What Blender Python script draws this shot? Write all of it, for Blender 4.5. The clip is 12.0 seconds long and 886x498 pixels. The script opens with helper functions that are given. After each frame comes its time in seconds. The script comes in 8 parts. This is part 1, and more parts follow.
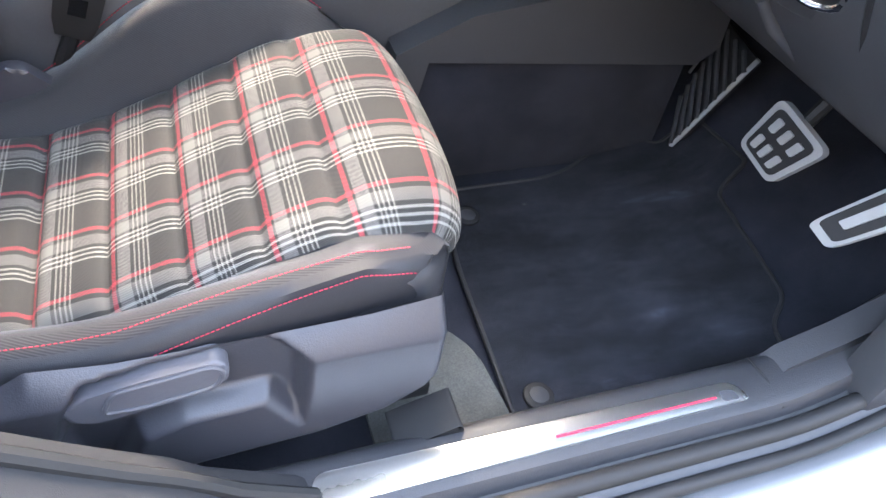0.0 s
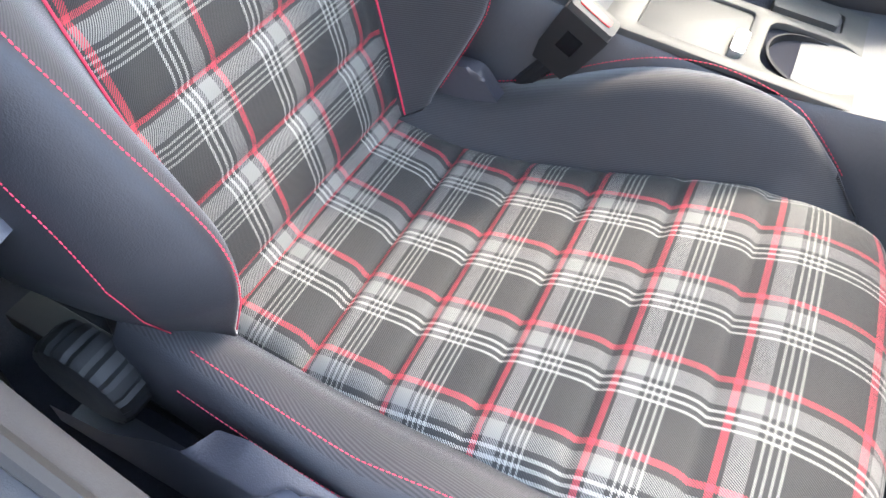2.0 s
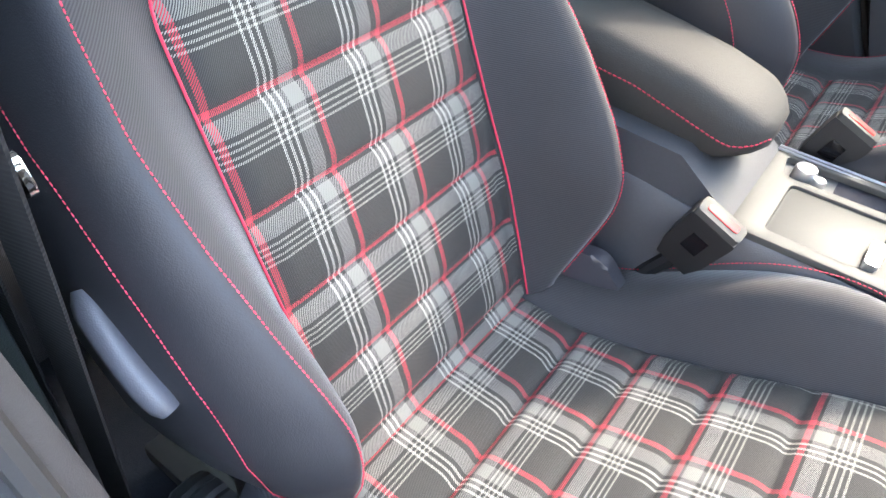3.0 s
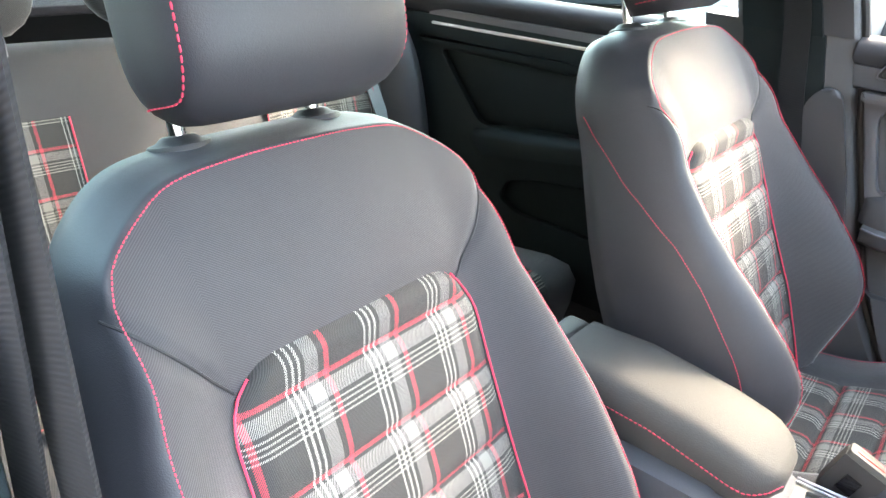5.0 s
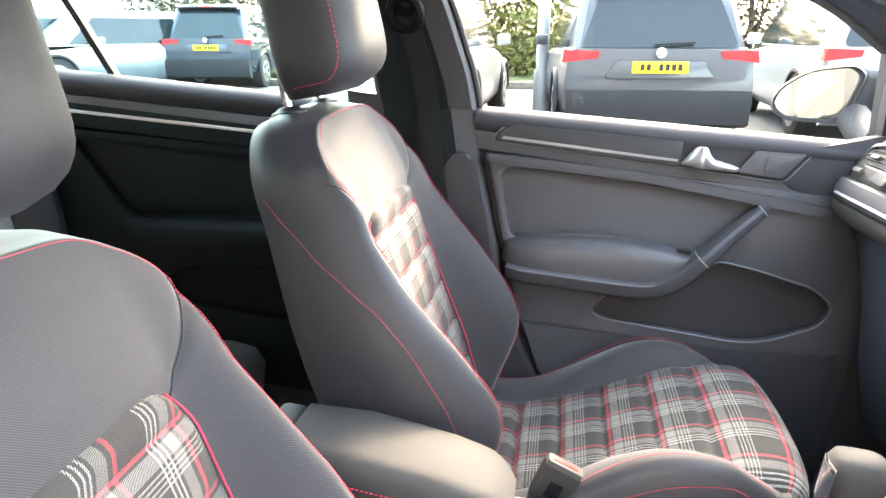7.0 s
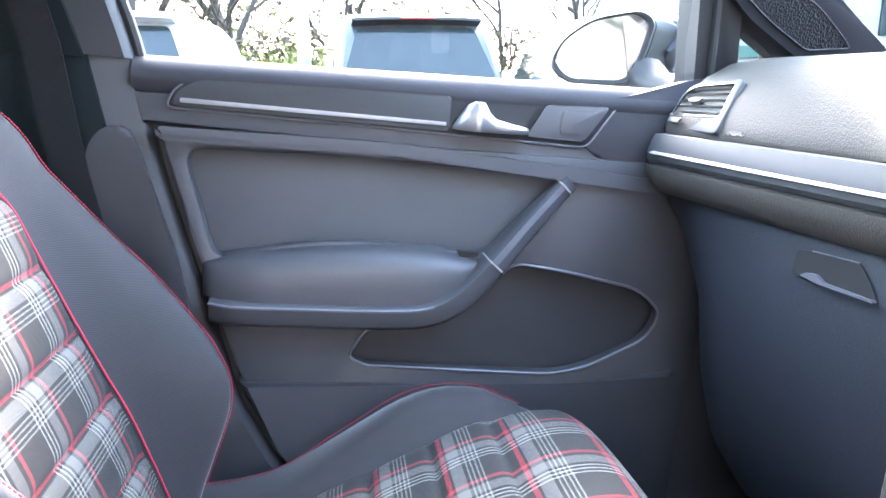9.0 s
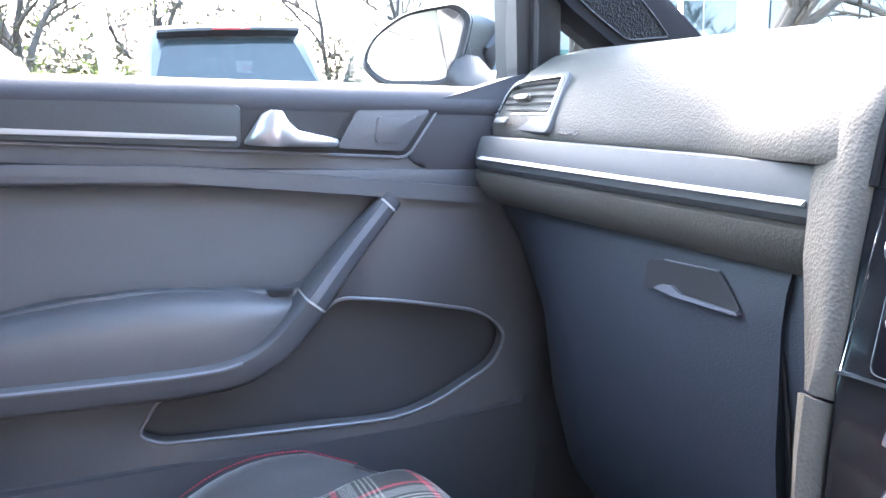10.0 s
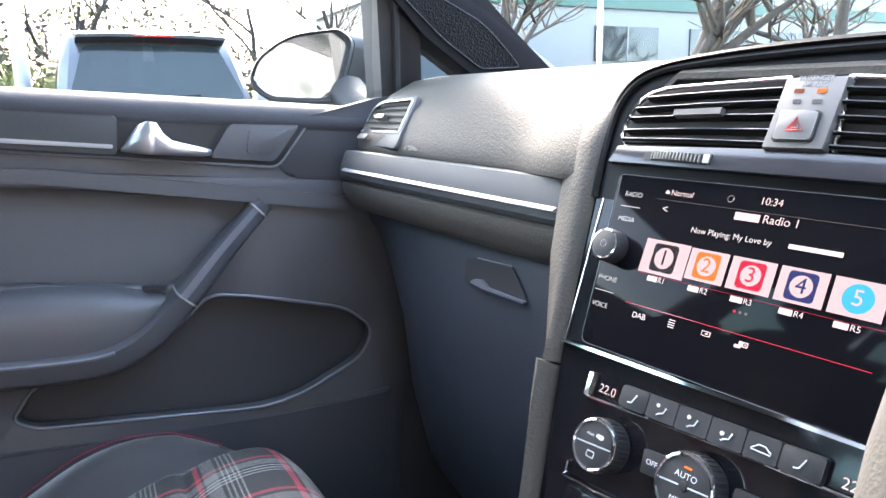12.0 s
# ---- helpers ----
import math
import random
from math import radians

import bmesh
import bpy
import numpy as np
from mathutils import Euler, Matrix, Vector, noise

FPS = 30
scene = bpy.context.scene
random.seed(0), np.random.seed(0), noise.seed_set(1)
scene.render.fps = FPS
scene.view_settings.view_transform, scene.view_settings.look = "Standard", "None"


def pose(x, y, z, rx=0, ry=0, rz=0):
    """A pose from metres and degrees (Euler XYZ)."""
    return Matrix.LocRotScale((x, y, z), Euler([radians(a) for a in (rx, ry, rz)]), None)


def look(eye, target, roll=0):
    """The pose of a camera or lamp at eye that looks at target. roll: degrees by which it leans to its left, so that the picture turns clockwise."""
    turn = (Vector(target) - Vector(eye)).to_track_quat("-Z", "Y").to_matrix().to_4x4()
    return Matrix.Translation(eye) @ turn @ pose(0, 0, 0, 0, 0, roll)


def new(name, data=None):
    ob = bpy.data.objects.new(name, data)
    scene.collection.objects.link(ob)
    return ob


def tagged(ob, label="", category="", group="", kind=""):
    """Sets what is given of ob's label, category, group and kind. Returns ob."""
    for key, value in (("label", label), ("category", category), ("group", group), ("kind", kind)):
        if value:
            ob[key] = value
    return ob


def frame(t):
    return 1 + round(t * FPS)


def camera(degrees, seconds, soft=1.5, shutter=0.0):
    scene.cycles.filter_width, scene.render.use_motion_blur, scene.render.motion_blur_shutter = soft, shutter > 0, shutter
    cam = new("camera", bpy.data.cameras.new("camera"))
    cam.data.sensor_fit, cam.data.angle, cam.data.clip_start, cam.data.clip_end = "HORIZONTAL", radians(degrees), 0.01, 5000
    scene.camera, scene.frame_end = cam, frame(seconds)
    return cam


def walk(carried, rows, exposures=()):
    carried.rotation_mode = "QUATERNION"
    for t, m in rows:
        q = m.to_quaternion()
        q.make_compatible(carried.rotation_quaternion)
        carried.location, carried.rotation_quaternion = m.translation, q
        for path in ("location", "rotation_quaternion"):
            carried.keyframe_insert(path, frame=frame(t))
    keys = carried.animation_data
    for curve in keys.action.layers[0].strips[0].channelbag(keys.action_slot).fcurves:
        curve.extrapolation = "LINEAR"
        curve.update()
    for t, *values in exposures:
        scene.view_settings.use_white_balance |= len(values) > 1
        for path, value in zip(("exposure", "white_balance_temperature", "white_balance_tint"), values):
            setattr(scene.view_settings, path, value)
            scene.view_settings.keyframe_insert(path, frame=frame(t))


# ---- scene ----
cam = camera(65.3, 12.0)
PATH = [
    (0, (0.281, -1.002, 1.037), (0.879, 0.268, -0.387), 10.2),
    (0.5, (0.291, -0.917, 1.005), (0.741, 0.334, -0.489), 13.7),
    (1, (0.298, -0.849, 0.981), (0.556, 0.37, -0.583), 16.4),
    (1.5, (0.278, -0.77, 0.989), (0.245, 0.409, -0.626), 17.5),
    (2, (0.249, -0.739, 1.012), (-0.07, 0.418, -0.587), 14.8),
    (2.5, (0.231, -0.731, 1.033), (-0.345, 0.442, -0.482), 10.7),
    (3, (0.221, -0.733, 1.066), (-0.533, 0.486, -0.329), 7.6),
    (3.5, (0.211, -0.738, 1.103), (-0.675, 0.55, -0.145), 5.6),
    (3.7, (0.205, -0.736, 1.123), (-0.716, 0.574, -0.076), 5.3),
    (5.3, (0.217, -0.735, 1.237), (-0.889, 0.716, 0.416), 4.3),
    (5.5, (0.22, -0.736, 1.24), (-0.855, 0.757, 0.456), 4.2),
    (6, (0.219, -0.743, 1.248), (-0.699, 0.88, 0.523), 4.2),
    (6.5, (0.179, -0.757, 1.252), (-0.41, 1.028, 0.569), 4.9),
    (7, (0.148, -0.747, 1.24), (-0.113, 1.135, 0.614), 5.7),
    (8.8, (0.252, -0.338, 1.052), (0.486, 1.601, 0.621), 5.7),
    (9, (0.249, -0.282, 1.057), (0.577, 1.643, 0.625), 4.8),
    (9.5, (0.276, -0.181, 1.051), (0.849, 1.694, 0.656), 3.3),
    (10, (0.317, -0.144, 1.053), (1.076, 1.668, 0.675), 2.1),
    (10.5, (0.358, -0.135, 1.055), (1.268, 1.609, 0.695), 2.0),
    (11, (0.377, -0.161, 1.054), (1.356, 1.547, 0.702), 2.5),
    (11.5, (0.379, -0.211, 1.056), (1.352, 1.503, 0.713), 3.1),
    (12, (0.363, -0.28, 1.061), (1.295, 1.459, 0.733), 3.7),
]
LIGHT = [(0, 4.55, 6950, 13), (1.0, 4.75, 6600, 12), (2.0, 4.6, 6550, 11), (2.5, 4.6, 6600, 11), (3.7, 5.2, 6850, 10), (5.5, 5.55, 7500, 11), (7, 5.4, 7650, 13), (9, 5.75, 6150, 14), (10, 5.75, 6100, 15), (11, 5.25, 6400, 14), (12, 5.0, 6500, 14)]
walk(cam, [(t, look(eye, target, roll)) for t, eye, target, roll in PATH], LIGHT)

# ---- light ----
world = bpy.data.worlds.new("sky")
scene.world = world
world.use_nodes = True
wn = world.node_tree
sky = wn.nodes.new("ShaderNodeTexSky")
sky.sky_type = "NISHITA"
sky.sun_disc = False
SUN_AZ, SUN_EL = radians(80.0), radians(38.0)   # from the car's nose towards its passenger side
sky.sun_elevation = SUN_EL
sky.sun_rotation = radians(90.0) - SUN_AZ
sky.air_density, sky.dust_density = 1.0, 3.0
wn.nodes["Background"].inputs[1].default_value = 0.15
haze = wn.nodes.new("ShaderNodeMixRGB")   # thin white cloud over the whole sky
haze.blend_type = "ADD"
haze.inputs[0].default_value = 1.0
haze.inputs[2].default_value = (0.68, 0.80, 0.90, 1)
wn.links.new(sky.outputs[0], haze.inputs[1])
wn.links.new(haze.outputs[0], wn.nodes["Background"].inputs[0])
sun = new("sun", bpy.data.lights.new("sun", "SUN"))
sun.data.energy, sun.data.angle, sun.data.color = 0.21, radians(2.0), (1.0, 0.92, 0.79)
SUN_WAY = Vector((math.cos(SUN_EL) * math.cos(SUN_AZ), math.cos(SUN_EL) * math.sin(SUN_AZ), math.sin(SUN_EL)))
sun.matrix_world = look(SUN_WAY * 20, (0, 0, 0))


# ---- material tools ----
def nodes_of(name):
    m = bpy.data.materials.new(name)
    m.use_nodes = True
    t = m.node_tree
    return m, t, t.nodes["Principled BSDF"]


def ramp(t, stops, interp="LINEAR"):
    r = t.nodes.new("ShaderNodeValToRGB")
    r.color_ramp.interpolation = interp
    e = r.color_ramp.elements
    while len(e) < len(stops):
        e.new(0.5)
    for el, (p, c) in zip(e, stops):
        el.position = p
        el.color = (*c, 1) if len(c) == 3 else c
    return r


def calc(t, op, a, b=None, c=None):
    n = t.nodes.new("ShaderNodeMath")
    n.operation = op
    for i, v in enumerate((a, b, c)):
        if v is None:
            continue
        if isinstance(v, (int, float)):
            n.inputs[i].default_value = v
        else:
            t.links.new(v, n.inputs[i])
    return n.outputs[0]


def mixed(t, fac, a, b, kind="MIX"):
    n = t.nodes.new("ShaderNodeMix")
    n.data_type = "RGBA"
    n.blend_type = kind
    for i, v in ((0, fac), (6, a), (7, b)):
        if isinstance(v, (int, float)):
            n.inputs[i].default_value = v
        elif isinstance(v, tuple):
            n.inputs[i].default_value = (*v, 1)
        else:
            t.links.new(v, n.inputs[i])
    return n.outputs[2]


def noise_of(t, vec, scale, detail=3.0, rough=0.55, stretch=None):
    if stretch:
        mp = t.nodes.new("ShaderNodeMapping")
        mp.inputs["Scale"].default_value = stretch
        t.links.new(vec, mp.inputs[0])
        vec = mp.outputs[0]
    n = t.nodes.new("ShaderNodeTexNoise")
    n.inputs["Scale"].default_value, n.inputs["Detail"].default_value, n.inputs["Roughness"].default_value = scale, detail, rough
    t.links.new(vec, n.inputs["Vector"])
    return n.outputs[0]


def bump_to(t, b, height, strength, distance):
    n = t.nodes.new("ShaderNodeBump")
    n.inputs["Strength"].default_value, n.inputs["Distance"].default_value = strength, distance
    t.links.new(height, n.inputs["Height"])
    t.links.new(n.outputs[0], b.inputs["Normal"])
    return n


def coords(t, which="Object"):
    return t.nodes.new("ShaderNodeTexCoord").outputs[which]


def plain(name, color, rough=0.5, metal=0.0, vary=0.12, spec=0.5, grain=0.0, grain_scale=900.0, coat=0.0, blotch=6.0, dist=0.0006):
    """A surface with a slow change of tone, fine grain in the relief and uneven gloss."""
    m, t, b = nodes_of(name)
    c = coords(t)
    big = noise_of(t, c, blotch, 4)
    fine = noise_of(t, c, grain_scale * 0.4, 2)
    lo = tuple(max(0, v * (1 - vary)) for v in color)
    hi = tuple(min(1, v * (1 + vary)) for v in color)
    r = ramp(t, [(0.3, lo), (0.7, hi)])
    t.links.new(mixed_value(t, big, fine, 0.3), r.inputs[0])
    t.links.new(r.outputs[0], b.inputs["Base Color"])
    b.inputs["Metallic"].default_value = metal
    b.inputs["Specular IOR Level"].default_value = spec
    b.inputs["Coat Weight"].default_value = coat
    b.inputs["Coat Roughness"].default_value = 0.05
    rr = calc(t, "MULTIPLY_ADD", big, rough * 0.3, rough * 0.85)
    t.links.new(rr, b.inputs["Roughness"])
    if grain:
        v = t.nodes.new("ShaderNodeTexVoronoi")
        v.inputs["Scale"].default_value = grain_scale
        t.links.new(c, v.inputs["Vector"])
        h = calc(t, "ADD", v.outputs[0], noise_of(t, c, grain_scale * 0.55, 2))
        bump_to(t, b, h, grain, dist)
    return m


def mixed_value(t, a, b, f):
    return calc(t, "ADD", calc(t, "MULTIPLY", a, 1 - f), calc(t, "MULTIPLY", b, f))


def woven(name, dark, light, pitch=0.0016, rough=0.85, bump=0.5, sheen=0.0):
    """Black upholstery cloth with a fine diagonal rib."""
    m, t, b = nodes_of(name)
    s = t.nodes.new("ShaderNodeSeparateXYZ")
    t.links.new(coords(t), s.inputs[0])
    w = calc(t, "ADD", calc(t, "MULTIPLY", s.outputs[0], -0.4), calc(t, "ADD", calc(t, "MULTIPLY", calc(t, "ABSOLUTE", calc(t, "ADD", s.outputs[1], 0.14)), 0.8), calc(t, "MULTIPLY", s.outputs[2], 0.9)))
    rib = calc(t, "SINE", calc(t, "MULTIPLY", w, 6.2832 / pitch))
    rib = calc(t, "MULTIPLY_ADD", rib, 0.5, 0.5)
    big = noise_of(t, coords(t), 7, 4)
    r = ramp(t, [(0.0, dark), (1.0, light)])
    t.links.new(calc(t, "MULTIPLY_ADD", big, 0.35, calc(t, "MULTIPLY", rib, 0.55)), r.inputs[0])
    t.links.new(r.outputs[0], b.inputs["Base Color"])
    b.inputs["Roughness"].default_value = rough
    b.inputs["Specular IOR Level"].default_value = 0.4
    b.inputs["Sheen Weight"].default_value = sheen
    b.inputs["Sheen Roughness"].default_value = 0.4
    bump_to(t, b, rib, bump, 0.0004)
    return m


def tartan(name):
    """Checked cloth: two crossing sets of red, grey and white threads on black, laid by the UV map in metres."""
    m, t, b = nodes_of(name)
    s = t.nodes.new("ShaderNodeSeparateXYZ")
    t.links.new(coords(t, "UV"), s.inputs[0])
    black, grey, white, red = (0.011, 0.011, 0.011), (0.165, 0.163, 0.150), (0.36, 0.355, 0.32), (0.40, 0.025, 0.045)
    thin = (0.25, 0.245, 0.215)
    along = [(0.0, red), (0.065, black), (0.10, grey), (0.27, black), (0.318, thin), (0.342, black), (0.378, thin), (0.402, black), (0.438, thin), (0.462, black), (0.498, thin), (0.522, black)]
    across = [(0.0, black), (0.47, white), (0.50, black), (0.545, white), (0.575, black), (0.62, white), (0.65, black), (0.70, grey), (0.865, black), (0.935, red)]
    u = calc(t, "FRACT", calc(t, "MULTIPLY_ADD", s.outputs[0], 1 / 0.088, 100.0))
    v = calc(t, "FRACT", calc(t, "MULTIPLY_ADD", s.outputs[1], 1 / 0.083, 100.0))
    ru, rv = ramp(t, across, "CONSTANT"), ramp(t, along, "CONSTANT")
    t.links.new(u, ru.inputs[0])
    t.links.new(v, rv.inputs[0])
    d = calc(t, "ADD", s.outputs[0], calc(t, "MULTIPLY", s.outputs[1], 0.8))
    rib = calc(t, "MULTIPLY_ADD", calc(t, "SINE", calc(t, "MULTIPLY", d, 6.2832 / 0.0019)), 0.5, 0.5)
    soft = ramp(t, [(0.28, (0, 0, 0)), (0.64, (1, 1, 1))])
    t.links.new(rib, soft.inputs[0])
    weft = mixed(t, 0.05, rv.outputs[0], (0.40, 0.39, 0.35))
    cloth = mixed(t, soft.outputs[0], ru.outputs[0], weft)
    big = noise_of(t, coords(t), 9, 4)
    shade = ramp(t, [(0.3, (0.86, 0.86, 0.86)), (0.7, (1.0, 1.0, 1.0))])
    t.links.new(big, shade.inputs[0])
    t.links.new(mixed(t, 1.0, cloth, shade.outputs[0], "MULTIPLY"), b.inputs["Base Color"])
    b.inputs["Roughness"].default_value = 0.8
    b.inputs["Sheen Weight"].default_value = 0.04
    bump_to(t, b, rib, 0.35, 0.0004)
    return m


def carpet(name, dark, light, scale=700, strength=0.9):
    m, t, b = nodes_of(name)
    c = coords(t)
    fine, big = noise_of(t, c, scale, 3, 0.7), noise_of(t, c, 8, 5, 0.6)
    r = ramp(t, [(0.32, dark), (0.68, light)])
    t.links.new(mixed_value(t, big, fine, 0.45), r.inputs[0])
    t.links.new(r.outputs[0], b.inputs["Base Color"])
    b.inputs["Roughness"].default_value = 0.95
    b.inputs["Sheen Weight"].default_value = 0.04
    b.inputs["Specular IOR Level"].default_value = 0.15
    bump_to(t, b, fine, strength, 0.002)
    return m


def glow(name, color, strength):
    m, t, b = nodes_of(name)
    b.inputs["Base Color"].default_value = (0.01, 0.01, 0.01, 1)
    b.inputs["Emission Color"].default_value = (*color, 1)
    b.inputs["Emission Strength"].default_value = strength * 0.038   # set against the long exposure
    b.inputs["Roughness"].default_value = 0.1
    return m


def pane(name, tint=(0.9, 0.95, 0.93), ior=1.35):
    m, t, b = nodes_of(name)
    out = t.nodes["Material Output"]
    gl, tr, mx, fr = (t.nodes.new(k) for k in ("ShaderNodeBsdfGlossy", "ShaderNodeBsdfTransparent", "ShaderNodeMixShader", "ShaderNodeFresnel"))
    tr.inputs[0].default_value = (*tint, 1)
    gl.inputs["Roughness"].default_value = 0.01
    fr.inputs[0].default_value = ior
    t.links.new(fr.outputs[0], mx.inputs[0])
    t.links.new(tr.outputs[0], mx.inputs[1])
    t.links.new(gl.outputs[0], mx.inputs[2])
    t.links.new(mx.outputs[0], out.inputs[0])
    return m


M_PLAID = tartan("checked_cloth")
M_CLOTH = woven("black_ribbed_cloth", (0.012, 0.012, 0.014), (0.056, 0.055, 0.059), 0.0023, 0.78, 0.32, 0.28)
M_SIDE = plain("smooth_black_upholstery", (0.023, 0.023, 0.027), 0.55, grain=0.2, grain_scale=900)
M_LEATHER = plain("dark_grey_leatherette", (0.048, 0.047, 0.0445), 0.7, spec=0.2, grain=0.25, grain_scale=700)
M_RED = plain("red_thread", (0.55, 0.03, 0.07), 0.7, vary=0.1)
M_PLASTIC = plain("grained_black_plastic", (0.042, 0.043, 0.048), 0.48, grain=0.3, grain_scale=650)
M_SHIELD = plain("grained_seat_plastic", (0.043, 0.043, 0.052), 0.36, grain=0.2, grain_scale=700)
M_LEVER = plain("grey_lever_plastic", (0.095, 0.095, 0.110), 0.4, grain=0.15)
M_DARK = plain("matt_black_plastic", (0.010, 0.010, 0.011), 0.6, grain=0.15)
M_SOFT = plain("soft_grey_dash_skin", (0.056, 0.051, 0.043), 0.7, spec=0.25, grain=0.4, grain_scale=420, dist=0.0009)
M_DOOR = plain("door_trim_grey", (0.055, 0.057, 0.064), 0.5, grain=0.2, grain_scale=700)
M_INLAY = plain("graphite_inlay", (0.085, 0.085, 0.095), 0.42, metal=0.1, vary=0.15)
M_SILVER = plain("satin_silver", (0.62, 0.62, 0.63), 0.3, metal=0.9, vary=0.05)
M_SILVERDULL = plain("satin_grey", (0.30, 0.30, 0.30), 0.42, metal=0.4, vary=0.05)
M_INLAYD = plain("graphite_dash_trim", (0.048, 0.050, 0.052), 0.62, metal=0.0, spec=0.3, vary=0.12)
M_TRAY = plain("pale_satin_trim", (0.058, 0.058, 0.055), 0.55, spec=0.35, vary=0.08)
M_BUTTON = plain("red_plastic", (0.65, 0.03, 0.03), 0.4)
M_GREYBELT = plain("grey_webbing", (0.22, 0.23, 0.235), 0.75, grain=0.3, grain_scale=500)
M_SCREEN = plain("screen_glass", (0.004, 0.004, 0.005), 0.06, vary=0.1, spec=0.07)
M_HAZ = plain("grey_switch_plate", (0.13, 0.124, 0.118), 0.45, vary=0.06)
M_PEDAL = plain("brushed_pedal_metal", (0.42, 0.42, 0.42), 0.35, metal=0.25, vary=0.08)
M_DOORPAD = plain("door_armrest_leatherette", (0.058, 0.059, 0.066), 0.45, grain=0.2, grain_scale=800)
# dark plastic whose blue cast stands in for lens glare
M_GLOVE = plain("glare_blue_lid_plastic", (0.017, 0.021, 0.029), 0.6, grain=0.3, grain_scale=650)
# the door trim's grey, made darker for the inside of the pocket
M_POCKET = plain("darker_pocket_trim", (0.030, 0.032, 0.037), 0.6, grain=0.2)
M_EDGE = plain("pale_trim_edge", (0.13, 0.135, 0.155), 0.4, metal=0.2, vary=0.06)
M_PILLARD = plain("matt_dark_pillar_trim", (0.016, 0.016, 0.018), 0.85, spec=0.08, grain=0.15)
M_PERF = plain("perforated_black_vinyl", (0.010, 0.010, 0.011), 0.7, spec=0.15, grain=1.0, grain_scale=330, dist=0.0015)
# black trim; teal and extra darkness stand in for shade behind tinted glass
M_REAR = plain("teal_shaded_trim", (0.008, 0.0125, 0.0138), 0.6, spec=0.15, grain=0.2)
M_LETTER = plain("pale_print", (0.55, 0.55, 0.55), 0.6)
M_REDSIGN = plain("red_print", (0.6, 0.05, 0.05), 0.5)
M_KEY = glow("key_backlight", (0.75, 0.75, 0.78), 0.9)
M_WARM = glow("display_text", (1.0, 0.78, 0.78), 1.0)
M_WHITEGLOW = glow("display_white", (1.0, 0.90, 0.90), 1.0)
M_GREYGLOW = glow("display_grey", (0.25, 0.22, 0.22), 0.8)
M_REDGLOW = glow("display_red", (0.75, 0.03, 0.08), 1.0)
M_TILE = glow("display_tile", (1.0, 0.70, 0.72), 0.9)
M_TEMP = glow("temperature_figures", (1.0, 0.75, 0.75), 0.9)
M_AMBER = glow("amber_lamp", (1.0, 0.22, 0.03), 1.2)
M_AMBERDIM = glow("amber_lamp_dim", (0.6, 0.16, 0.06), 0.6)
M_CHROME = plain("chrome", (0.85, 0.85, 0.86), 0.06, metal=1.0, vary=0.02)
M_GLOSS = plain("piano_black", (0.006, 0.006, 0.007), 0.10, vary=0.1, spec=0.2, coat=0.12)
M_LINING = plain("deep_black_plastic", (0.0035, 0.0035, 0.004), 0.4, vary=0.1, spec=0.12)
M_TAB = plain("bronze_grey_plastic", (0.10, 0.095, 0.088), 0.45, metal=0.2, vary=0.06)
M_STRIPGLOSS = plain("gloss_graphite", (0.030, 0.030, 0.034), 0.16, vary=0.06, spec=0.4)
M_RAIL = plain("soft_door_rail", (0.032, 0.032, 0.037), 0.62, spec=0.3, grain=0.25, grain_scale=700)
M_CARPET = carpet("black_floor_carpet", (0.009, 0.010, 0.015), (0.038, 0.040, 0.053))
def streaky(name, dark, light):
    """Pile brushed this way and that: long soft streaks over a fine grain."""
    m = carpet(name, dark, light, 900)
    t = m.node_tree
    b = t.nodes["Principled BSDF"]
    streak = noise_of(t, coords(t), 5.0, 6, 0.65, (1.0, 3.2, 1.0))
    r = ramp(t, [(0.35, (0.45, 0.45, 0.45)), (0.62, (1.0, 1.0, 1.0)), (0.75, (2.0, 2.0, 2.1))])
    t.links.new(streak, r.inputs[0])
    old = b.inputs["Base Color"].links[0].from_socket
    t.links.new(mixed(t, 1.0, old, r.outputs[0], "MULTIPLY"), b.inputs["Base Color"])
    return m


M_MAT = streaky("black_mat_pile", (0.008, 0.009, 0.012), (0.044, 0.047, 0.060))
M_FLOORGREY = carpet("grey_floor_felt", (0.05, 0.05, 0.047), (0.17, 0.17, 0.155), 500)
M_PAINT = plain("grey_car_paint", (0.13, 0.135, 0.145), 0.25, metal=0.5, vary=0.06, coat=1.0)
M_RUBBER = plain("black_rubber", (0.018, 0.018, 0.019), 0.65, grain=0.1)
M_ROOF = plain("grey_headliner", (0.55, 0.55, 0.53), 0.9, grain=0.3)
M_PILLAR = plain("dark_pillar_trim", (0.030, 0.030, 0.033), 0.55, grain=0.2)
# next two: clear glass given a dark tint to dim the bright outside
M_GLASS = pane("dimmed_window_glass", (0.44, 0.475, 0.46))
M_SCREENGLASS = pane("dimmed_windscreen_glass", (0.62, 0.65, 0.62), 1.15)
M_TINT = pane("green_tinted_glass", (0.42, 0.58, 0.56))
M_MIRROR = plain("mirror_glass", (0.9, 0.9, 0.9), 0.01, metal=1.0, vary=0.0)


# ---- mesh tools ----
def mesh_ob(name, bm, material, parent=None, label="", smooth=40):
    me = bpy.data.meshes.new(name)
    bmesh.ops.recalc_face_normals(bm, faces=bm.faces)
    bm.to_mesh(me)
    bm.free()
    for m in (material if isinstance(material, (list, tuple)) else [material]):
        me.materials.append(m)
    me.polygons.foreach_set("use_smooth", [smooth > 0] * len(me.polygons))
    if smooth:
        me.set_sharp_from_angle(angle=radians(smooth))
    ob = new(name, me)
    if parent:
        ob.parent = parent
    return tagged(ob, label)


